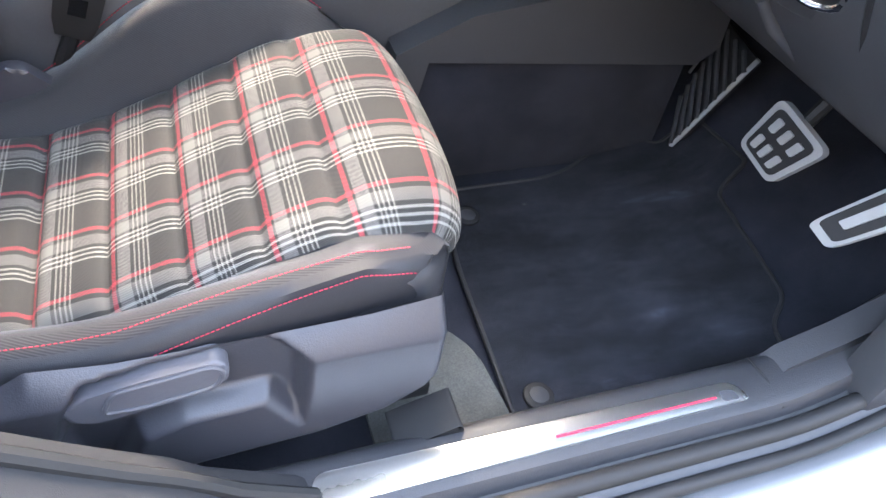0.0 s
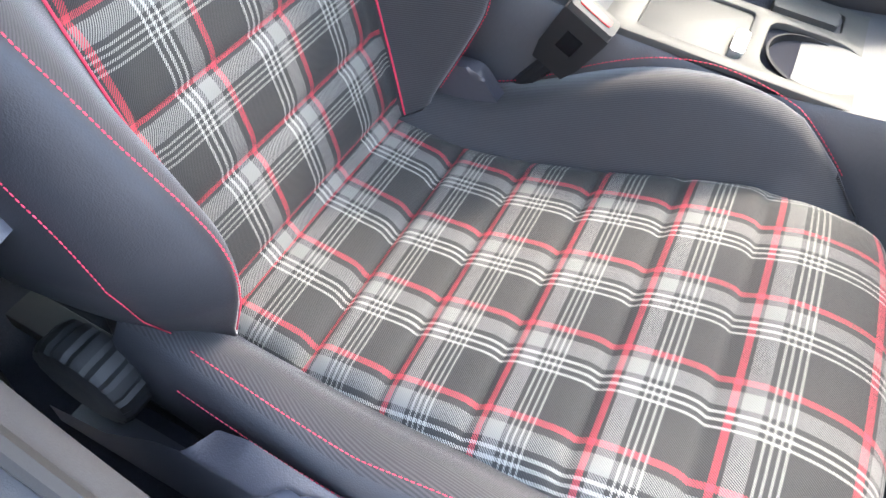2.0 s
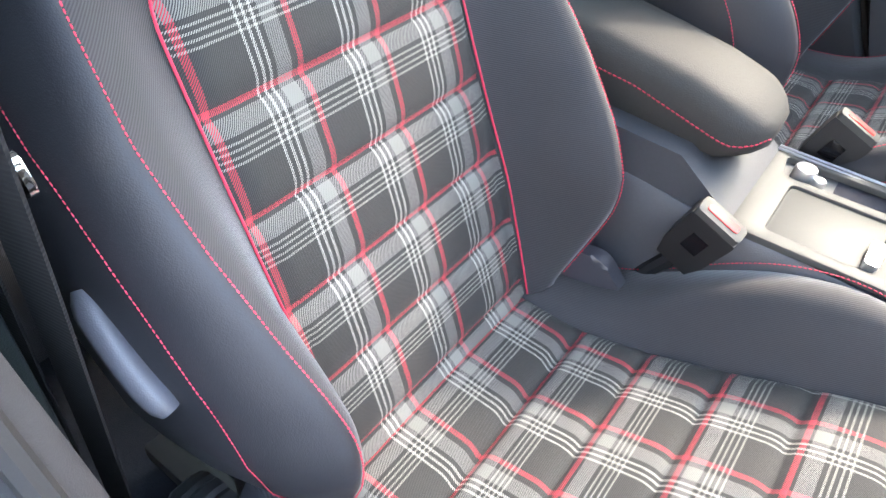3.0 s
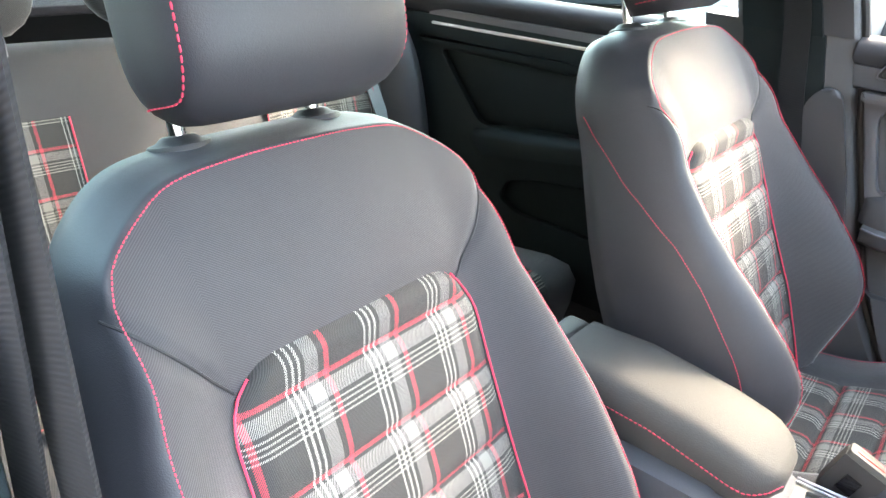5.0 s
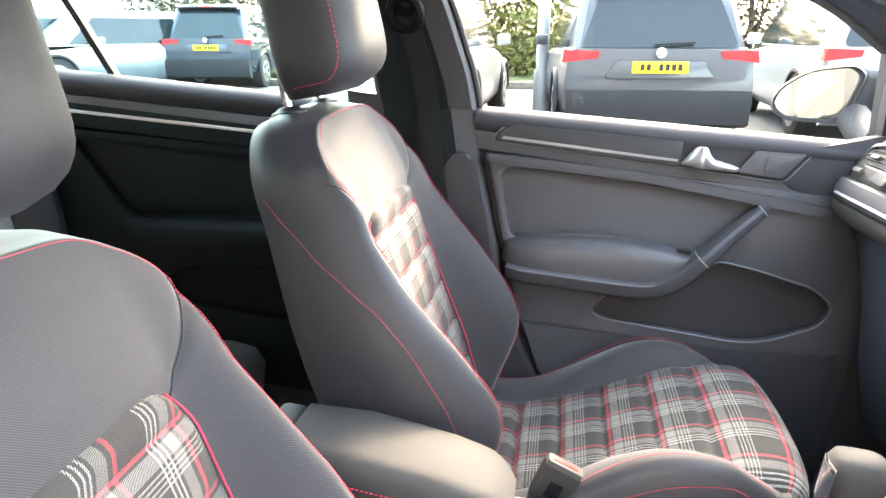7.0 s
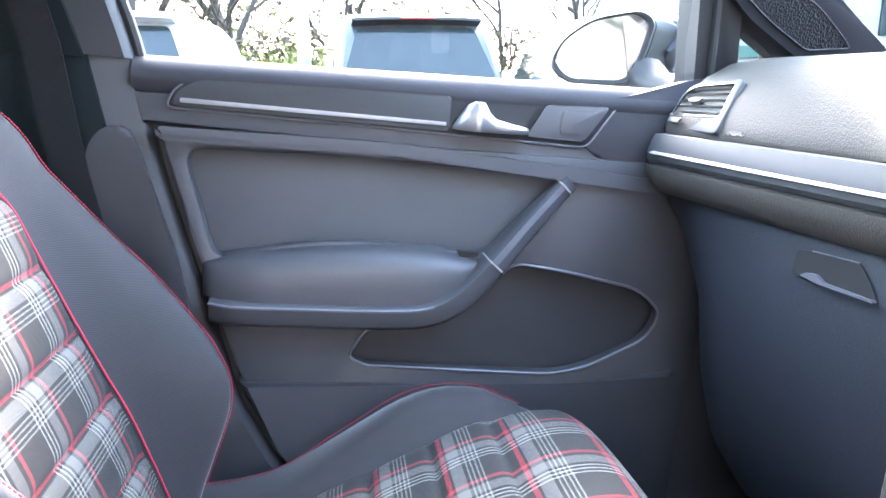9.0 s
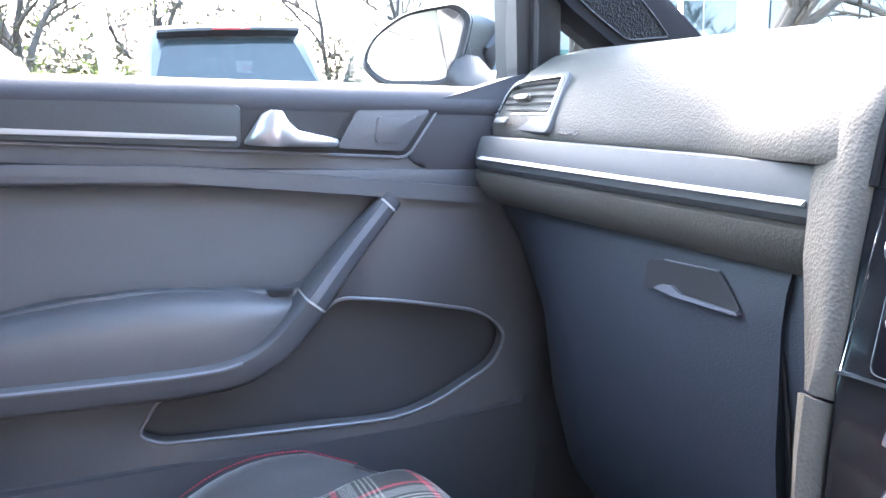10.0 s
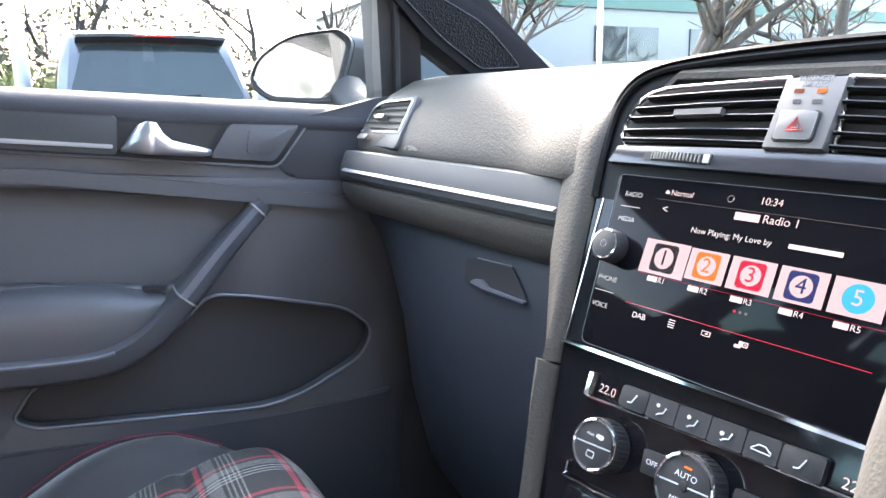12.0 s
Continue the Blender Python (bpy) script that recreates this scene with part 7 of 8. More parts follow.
arm = new("armrest")
arm.parent = con
tagged(arm, "padded leatherette armrest with red stitching")
rings = []
for k in range(28):
    f = k / 27
    x = -0.125 + 0.292 * f
    zt = lin(f, [(0, 0.728), (0.3, 0.735), (0.7, 0.722), (0.9, 0.708), (1.0, 0.690)])
    zb = lin(f, [(0, 0.655), (0.5, 0.655), (0.85, 0.648), (1.0, 0.664)])
    zm = lin(f, [(0, 0.700), (0.5, 0.692), (0.9, 0.668), (1.0, 0.674)])
    w = 0.066 * (1 - 0.0 * f) * (math.sqrt(max(0.02, 1 - max(0, (f - 0.80) / 0.21) ** 2.6)))
    yc = 0.0
    rings.append([(x, yc + y, z) for y, z in ((-w * 0.90, zb), (-w * 0.97, (zb + zm) / 2), (-w, zm), (-w * 0.98, zm + (zt - zm) * 0.45), (-w * 0.88, zm + (zt - zm) * 0.82), (-w * 0.6, zt - 0.002), (0, zt), (w * 0.6, zt - 0.002), (w * 0.88, zm + (zt - zm) * 0.82), (w * 0.98, zm + (zt - zm) * 0.45), (w, zm), (w * 0.97, (zb + zm) / 2), (w * 0.90, zb))])
pad = part("pad", loft(rings), M_LEATHER, arm, "dark leatherette pad", 60)
for i, s in ((2, -1), (10, 1)):
    line = [Vector(r[i]) + Vector((0, s * 0.0012, 0.001)) for r in rings[2:]]
    part("stitching", stitch_line(line, 0.0045, 0.0016, 0.0009), M_RED, arm, "red thread seam")
part("hinge", box(-0.165, -0.126, -0.058, 0.058, 0.64, 0.722, 0.010, 3), M_DARK, arm, "dark hinge block")
part("column", box(-0.14, 0.06, -0.055, 0.055, 0.60, 0.656, 0.006), M_DOOR, arm)


def buckle(at, tilt, lean):
    """Belt buckle: black body, pale top with a red press key."""
    b = thing("belt_buckle", "black belt buckle with a red button", "belt buckle", (0, 0, 0), "belt buckles")
    m = Matrix.Translation(at) @ Euler((radians(lean), radians(tilt), 0)).to_matrix().to_4x4()
    def placed(bm):
        bm.transform(m)
        return bm
    part("body", placed(loft([[(x, y, z) for x, y in ((-w, -t), (w, -t), (w, t), (-w, t))] for w, t, z in ((0.020, 0.010, -0.085), (0.026, 0.0125, -0.060), (0.028, 0.0135, -0.012), (0.0275, 0.013, -0.006))])), M_DARK, b, "black plastic body", 30)
    part("top_rim", placed(prism(smooth_poly([(-0.027, -0.0125), (0.027, -0.0125), (0.027, 0.0125), (-0.027, 0.0125)], 0.005), on_xy(-0.006), 0.008, 0.002)), M_TRAY, b, "pale top rim")
    part("press_key", placed(prism(smooth_poly([(-0.019, -0.0050), (0.019, -0.0050), (0.019, 0.0050), (-0.019, 0.0050)], 0.003), on_xy(0.002), 0.0012, 0.0005)), M_BUTTON, b, "red press key")
    part("window", placed(prism([(-0.010, -0.050), (0.010, -0.050), (0.010, -0.026), (-0.010, -0.026)], on_xz(-0.0128), 0.0016)), M_GLOSS, b)
    part("stalk", tube([m @ Vector((0, 0, -0.08)), m @ Vector((-0.01, 0, -0.16)), m @ Vector((-0.02, 0, -0.24))], 0.010, 8), M_DARK, b)
    return b


buckle((0.168, -0.122, 0.626), 20, 6)
buckle((0.235, 0.125, 0.652), 20, -6)

# gear lever
gear = thing("gear_selector", "black and chrome gear selector", "gear lever", (0, 0, 0))
rings = []
for z, w, d, x in ((0.690, 0.010, 0.010, 0.545), (0.735, 0.012, 0.012, 0.545), (0.752, 0.020, 0.020, 0.545), (0.775, 0.026, 0.028, 0.545), (0.800, 0.027, 0.033, 0.545), (0.815, 0.022, 0.028, 0.546), (0.820, 0.012, 0.016, 0.547)):
    rings.append([(x + d * math.copysign(abs(math.cos(q)) ** 0.6, math.cos(q)), w * math.copysign(abs(math.sin(q)) ** 0.6, math.sin(q)), z) for q in (2 * math.pi * k / 28 for k in range(28))])
part("knob", loft(rings), M_LEATHER, gear, "dark leather knob", 60)
part("chrome_front", loft([[(x - 0.001, y, z) for x, y, z in ((0.516, -0.018, zz), (0.511, 0.0, zz), (0.516, 0.018, zz), (0.525, 0.0, zz))] for zz in (0.752, 0.805)]), M_CHROME, gear, "chrome front")
part("gaiter", loft([[(0.545 + r * math.cos(q), r * 0.9 * math.sin(q), z) for q in (2 * math.pi * k / 24 for k in range(24))] for r, z in ((0.055, 0.655), (0.045, 0.672), (0.026, 0.695), (0.014, 0.71))]), M_LEATHER, gear, "dark leather gaiter", 60)

# steering wheel
WC, WN = Vector((0.552, -0.379, 1.010)), Vector((-0.90, 0, 0.43)).normalized()
wheel = thing("steering_wheel", "black leather steering wheel", "steering wheel", (0, 0, 0))
part("rim", ring_tube(WC, WN, 0.178, 0.0165, 72, 14), M_LEATHER, wheel, "black leather rim", 60)
part("hub", disc(WC - WN * 0.03, WN, 0.075, 0.035, 36, 0.015), M_DARK, wheel, "black airbag hub")
wa = WN.cross(Vector((0, 1, 0))).normalized()
for v in (Vector((0, 1, 0)), Vector((0, -1, 0)), -wa if wa.z > 0 else wa):
    part("spoke", tube([WC - WN * 0.015 + v * 0.05, WC - WN * 0.012 + v * 0.12, WC + v * 0.172], [0.022, 0.016, 0.012], 10), M_DARK, wheel, "black spoke")
col = thing("steering_column", "dark plastic steering column cover with chrome-ringed switch", "steering column", (0, 0, 0))
part("cover", loft([[(x, -0.372 + y * w, z + h * g) for y, g in ((-1, -0.3), (-0.8, -1), (0.8, -1), (1, -0.3), (1, 0.6), (0.6, 1), (-0.6, 1), (-1, 0.6))] for x, z, w, h in ((0.54, 0.925, 0.05, 0.045), (0.62, 0.89, 0.065, 0.06), (0.80, 0.83, 0.075, 0.08), (0.95, 0.80, 0.08, 0.09))]), M_DOOR, col, "dark column cover", 50)
part("adjuster", tube([(0.835, -0.470, 0.752), (0.869, -0.470, 0.719), (0.969, -0.470, 0.649)], [0.007, 0.009, 0.006], 10), M_DOOR, col, "black adjuster lever")
SW = Vector((0.800, -0.563, 0.809))
part("boss", disc(SW - Vector((-0.6, -0.45, -0.66)).normalized() * 0.050, (-0.6, -0.45, -0.66), 0.078, 0.048, 40, 0.018), M_DOOR, col, "grey switch housing")
part("switch_ring", ring_tube(SW, (-0.6, -0.45, -0.66), 0.025, 0.007, 36, 10), M_CHROME, col, "chrome switch ring")
part("switch_face", disc(SW, (-0.6, -0.45, -0.66), 0.022, 0.004, 26, 0.001), M_DARK, col)

# ---- driver's footwell ----
mat = thing("floor_mat", "black pile floor mat with a bound edge", "floor mat", (0, 0, 0))
def floor_z(x):
    return lin(x, [(0.3, 0.262), (0.98, 0.268), (1.10, 0.300), (1.22, 0.42)]) + 0.004
mat_line = smooth_poly([(0.600, -0.632, 0.02), (0.612, -0.36, 0.05), (0.640, -0.195, 0.03), (0.86, -0.192, 0.05), (0.97, -0.130, 0.05), (1.045, -0.126, 0.02), (1.066, -0.165, 0.02), (1.14, -0.15, 0.02), (1.15, -0.30, 0.01), (1.10, -0.315, 0.02), (1.075, -0.545, 0.02), (1.03, -0.580, 0.02), (1.02, -0.64, 0.02)], 0.02)
bm = prism(mat_line, lambda a, b, d: (a, b, floor_z(a) + d), 0.007)
bmesh.ops.triangulate(bm, faces=bm.faces)
part("mat_carpet", bm, M_MAT, mat, "black pile", 30)
e = [(a, b, floor_z(a) + 0.006) for a, b in mat_line]
part("binding", tube(e + [e[0]], 0.0038, 8), M_RUBBER, mat, "black bound edge")
for x, y in ((0.642, -0.604), (0.662, -0.262)):
    part("clip", disc((x, y, floor_z(x) + 0.006), (0, 0, 1), 0.021, 0.006, 30, 0.003), M_DARK, mat, "round black mat clip")
    part("clip_cap", disc((x, y, floor_z(x) + 0.012), (0, 0, 1), 0.013, 0.0015, 24, 0.001), M_PLASTIC, mat)
for i in range(14):
    x, y = 0.68 + 0.34 * random.random(), -0.58 + 0.36 * random.random()
    part("lint", box(x, x + 0.002 + 0.004 * random.random(), y, y + 0.0015, floor_z(x) + 0.007, floor_z(x) + 0.0078), M_TRAY, mat, "pale speck of lint")


def pedal(name, label, quad, slots, thick=0.012):
    """A bright metal plate with dark rubber studs, from its four corners."""
    p = thing(name, label, "pedal", (0, 0, 0), "pedals")
    a, b, c, d = (Vector(q) for q in quad)
    n = (b - a).cross(d - a).normalized()
    if n.x > 0:
        n = -n
    def at(u, v, w=0.0):
        return (a * (1 - u) + b * u) * (1 - v) + (d * (1 - u) + c * u) * v + n * w
    part("plate", prism(smooth_poly([(0, 0), (1, 0), (1, 1), (0, 1)], 0.16), lambda u, v, w: at(u, v, w - thick), thick, 0.0), M_PEDAL, p, "brushed metal plate", 30)
    part("face", prism(smooth_poly([(0.10, 0.09), (0.90, 0.09), (0.90, 0.91), (0.10, 0.91)], 0.12), lambda u, v, w: at(u, v, w + 0.0005), 0.0012), M_RUBBER, p, "dark rubber face", 30)
    for u0, v0, u1, v1 in slots:
        part("stud", prism(smooth_poly([(u0, v0), (u1, v0), (u1, v1), (u0, v1)], 0.03), lambda u, v, w: at(u, v, w), 0.005), M_PEDAL, p, "bright metal stud", 30)
    mid = at(0.5, 0.6, -thick)
    part("arm", tube([mid, mid + Vector((0.03, -0.005, 0.08)), mid + Vector((0.12, -0.005, 0.20))], 0.010, 8), M_DARK, p, "black pedal arm")
    return p


pedal("brake_pedal", "silver brake pedal with raised studs", ((1.0, -0.392, 0.488), (1.0, -0.470, 0.476), (1.015, -0.512, 0.560), (1.015, -0.408, 0.575)), ((0.20, 0.18, 0.32, 0.42), (0.42, 0.18, 0.54, 0.42), (0.66, 0.18, 0.78, 0.42), (0.22, 0.56, 0.34, 0.80), (0.45, 0.56, 0.57, 0.80), (0.68, 0.56, 0.80, 0.80)))
pedal("accelerator_pedal", "silver accelerator pedal with a slot", ((0.97, -0.571, 0.503), (0.97, -0.612, 0.498), (1.02, -0.665, 0.60), (1.02, -0.618, 0.615)), ((0.36, 0.25, 0.64, 0.75),), 0.010)
fr = thing("foot_rest", "ribbed black foot rest beside the pedals", "foot rest", (0, 0, 0))
part("plate", loft([[(1.088, -0.176, 0.295), (1.138, -0.231, 0.515), (1.150, -0.231, 0.510), (1.105, -0.176, 0.285)], [(1.125, -0.115, 0.36), (1.150, -0.125, 0.522), (1.165, -0.125, 0.515), (1.145, -0.115, 0.35)]]), M_DARK, fr, "black plate", 30)
low, high = (Vector((1.086, -0.178, 0.300)), Vector((1.134, -0.232, 0.512))), (Vector((1.121, -0.117, 0.362)), Vector((1.146, -0.127, 0.520)))
for k in range(9):
    f = (k + 0.6) / 9.6
    p0 = low[0].lerp(low[1], f)
    g = f * 1.5
    p1 = high[0].lerp(high[1], g) if g < 1 else high[1].lerp(low[1], (g - 1) * 1.9)
    part("rib", tube([p0.lerp(p1, 0.03) + Vector((-0.003, -0.002, 0)), p0.lerp(p1, 0.97) + Vector((-0.003, -0.002, 0))], 0.0042, 6), M_PLASTIC, fr)
part("upper_edge", tube([(1.123, -0.114, 0.42), (1.146, -0.124, 0.522)], 0.003, 6), M_EDGE, fr, "grey edge")
part("bright_edge", tube([(1.087, -0.178, 0.297), (1.137, -0.233, 0.517)], 0.0042, 8), M_PEDAL, fr, "grey edge")

structure("tunnel_carpet", box(0.28, 1.075, -0.150, -0.126, 0.262, 0.503, 0.008), M_CARPET, "black carpet on the tunnel side of the footwell", "carpet")

# ---- rear seats ----
bench = thing("rear_bench", "black rear bench seat with checked cloth panels", "rear seat", (0, 0, 0))
rings = []
for y in [-0.60 + 1.2 * k / 24 for k in range(25)]:
    dip = 0.018 * math.cos(y * 2 * math.pi / 0.62 * 1.0) ** 2
    rings.append([(x, y, z - (dip if z > 0.45 else 0)) for x, z in ((-0.98, 0.30), (-0.98, 0.47), (-0.80, 0.485), (-0.60, 0.505), (-0.50, 0.518), (-0.445, 0.512), (-0.42, 0.48), (-0.425, 0.40), (-0.45, 0.30))])
part("cushion", loft(rings), M_CLOTH, bench, "black cloth bench cushion", 60)
for y0 in (-0.32, 0.32):
    def seat_at(i, j, y0=y0):
        y = y0 + (i - 0.5) * 0.30
        x = -0.97 + 0.55 * j
        z = lin(x, [(-0.98, 0.470), (-0.80, 0.485), (-0.60, 0.505), (-0.50, 0.518), (-0.445, 0.512), (-0.42, 0.48)]) - 0.018 * math.cos(y * 2 * math.pi / 0.62) ** 2
        return (x, y, z + 0.004)
    grid("seat_panel", 10, 40, seat_at, M_PLAID, bench, lambda i, j, y0=y0: (i * 0.30, 0.55 * j), "checked cloth panel")
rings = []
for y in [-0.62 + 1.24 * k / 24 for k in range(25)]:
    hump = 0.03 * math.sin(min(1.0, abs(y) / 0.62) * math.pi) ** 2
    rings.append([(x - (hump if x > -1.15 else 0), y, z) for x, z in ((-0.955, 0.46), (-0.985, 0.60), (-1.02, 0.75), (-1.055, 0.88), (-1.09, 0.945), (-1.13, 0.965), (-1.20, 0.95), (-1.20, 0.46))])
part("backrest", loft(rings), M_CLOTH, bench, "black cloth bench backrest", 60)
for y0 in (-0.37, 0.37):
    def rest_at(i, j, y0=y0):
        y = y0 + (i - 0.5) * 0.32
        z = 0.47 + 0.38 * j
        x = lin(z, [(0.46, -0.955), (0.60, -0.985), (0.75, -1.02), (0.88, -1.055), (0.945, -1.09)]) - 0.03 * math.sin(abs(y) / 0.62 * math.pi) ** 2
        return (x + 0.005, y, z)
    grid("back_panel", 10, 30, rest_at, M_PLAID, bench, lambda i, j, y0=y0: (i * 0.32, -0.38 * j), "checked cloth panel")
    edge = [Vector(rest_at(s, j / 20)) + Vector((0.002, 0, 0)) for s in (0, 1) for j in range(21)]
    part("piping", tube(edge[:21], 0.0016, 6), M_RED, bench, "red edge piping")
    part("piping", tube(edge[21:], 0.0016, 6), M_RED, bench, "red edge piping")
for sgn in (-1, 1):
    rings = []
    for k in range(14):
        f = k / 13
        z = 0.47 + 0.50 * f
        x = lin(z, [(0.46, -0.955), (0.60, -0.985), (0.75, -1.02), (0.88, -1.055), (0.97, -1.10)])
        g = 0.055 * math.sin(math.pi * min(1.0, 0.25 + 0.65 * (1 - f))) + 0.02
        rings.append([(x - 0.08, sgn * 0.665, z), (x + g * 0.6, sgn * 0.662, z), (x + g, sgn * 0.645, z), (x + g, sgn * 0.620, z), (x + g * 0.6, sgn * 0.585, z), (x - 0.02, sgn * 0.555, z), (x - 0.08, sgn * 0.55, z)])
    part("side_bolster", loft(rings), M_SIDE, bench, "smooth black side bolster", 60)
for y0 in (-0.32, 0.0, 0.32):
    hr = thing("rear_headrest", "black cloth rear head restraint", "headrest", (0, 0, 0), "rear headrests")
    rings = []
    for k in range(9):
        f = k / 8
        g = math.sin(math.pi * (0.08 + 0.84 * f)) ** 0.4
        rings.append([(-1.135 - 0.03 * f + 0.045 * g * math.copysign(abs(math.sin(q)) ** 0.7, math.sin(q)), y0 + 0.115 * g * math.copysign(abs(math.cos(q)) ** 0.5, math.cos(q)), 0.985 + 0.135 * f) for q in (2 * math.pi * i / 24 for i in range(24))])
    part("pad", loft(rings), M_CLOTH, hr, "black cloth pad", 60)
    for s in (-0.05, 0.05):
        part("post", tube([(-1.13, y0 + s, 0.93), (-1.135, y0 + s, 1.0)], 0.006, 8), M_CHROME, hr)
for s in (-1, 1):
    rb = thing("rear_belt", "grey rear seat belt across the side cushion", "seat belt", (0, 0, 0), "rear seat belts")
    part("strap", loft([[(x, s * y, z), (x + 0.004, s * (y - 0.045), z), (x + 0.007, s * (y - 0.045), z), (x + 0.003, s * y, z)] for x, y, z in ((-1.16, 0.57, 1.02), (-1.075, 0.53, 0.92), (-1.02, 0.565, 0.75), (-0.975, 0.60, 0.56), (-0.94, 0.61, 0.50))]), M_GREYBELT, rb, "grey woven strap")


# ---- outside: car park, cars, trees, buildings ----
M_ASPHALT = carpet("pale_asphalt", (0.05, 0.05, 0.05), (0.10, 0.10, 0.098), 60, 0.3)
M_GRASS = carpet("spring_grass", (0.02, 0.035, 0.008), (0.07, 0.09, 0.02), 25, 0.6)
M_BARK = plain("grey_brown_bark", (0.045, 0.036, 0.028), 0.9, vary=0.4, grain=0.6, grain_scale=40, dist=0.02)
M_TWIG = plain("bare_twigs", (0.055, 0.040, 0.026), 0.9, vary=0.3)
M_BUD = plain("yellow_green_buds", (0.12, 0.12, 0.025), 0.8, vary=0.4)
M_HEDGE = plain("brown_hedge", (0.06, 0.048, 0.025), 0.9, vary=0.5)
M_WHITE = plain("white_paint", (0.45, 0.45, 0.45), 0.3, vary=0.03, coat=0.8)
# white cladding, its colour dimmed to offset the long exposure
M_WALL = plain("dimmed_white_cladding", (0.17, 0.17, 0.165), 0.6, vary=0.06)
M_STONE = plain("brown_garden_wall", (0.16, 0.13, 0.10), 0.9, vary=0.4, grain=0.5, grain_scale=20, dist=0.01)
M_GREEN = plain("green_stripe_paint", (0.02, 0.07, 0.05), 0.5)
M_POLE = plain("galvanised_pole", (0.45, 0.46, 0.47), 0.45, metal=0.5)
M_TAIL = plain("red_lamp_plastic", (0.55, 0.02, 0.03), 0.2, coat=0.5)
M_PLATE = plain("yellow_plate", (0.75, 0.55, 0.03), 0.5)
M_CARGLASS = plain("dark_car_glass", (0.022, 0.030, 0.031), 0.06, vary=0.3, spec=0.45, blotch=2.0)
M_TYRE = plain("tyre_rubber", (0.02, 0.02, 0.02), 0.8)
M_RIM = plain("alloy_rim", (0.45, 0.45, 0.46), 0.3, metal=0.8)
M_SUV = plain("slate_grey_paint", (0.075, 0.080, 0.088), 0.3, metal=0.2, spec=0.4, coat=0.5, vary=0.06)
M_NAVY = plain("dark_blue_paint", (0.03, 0.045, 0.07), 0.25, metal=0.3, coat=1.0, vary=0.06)
M_TEAL = plain("blue_grey_paint", (0.11, 0.15, 0.17), 0.25, metal=0.4, coat=1.0, vary=0.06)
M_ORANGE = plain("orange_flag", (0.35, 0.07, 0.01), 0.7)
GZ = 0.21

def rise(x):
    """The car park beyond the car climbs towards its nose."""
    return 0.0963 * (max(-25.0, min(40.0, x)) - 1.0)


tagged(mesh_ob("ground", loft([[(x, y, z + rise(x) * k) for y, z, k in ((-400, 0.06, 0), (-12, 0.06, 0), (1.5, 0.06, 0), (3.0, 0.10, 0.4), (4.6, GZ, 1), (14, GZ, 1), (400, GZ, 1), (400, GZ - 6.0, 0), (-400, GZ - 6.0, 0))] for x in (-400, -25, -12, 0, 12, 25, 40, 400)]), M_ASPHALT), "pale asphalt car park reaching the horizon", "ground", "", "structure")
STANDING = set(scene.objects)
tagged(mesh_ob("verge", box(-40, 40, 14.0, 17.0, GZ, GZ + 0.12, 0.05), M_GRASS), "spring grass verge behind the car park", "grass", "", "structure")
tagged(mesh_ob("kerb", box(-40, 40, 13.8, 14.0, GZ, GZ + 0.14, 0.02), M_STONE), "stone kerb along the verge", "kerb", "", "structure")
tagged(mesh_ob("garden_wall", box(-30, 2, 17.0, 17.3, GZ, GZ + 0.8, 0.02), M_STONE), "low brown wall behind the verge", "wall", "", "structure")


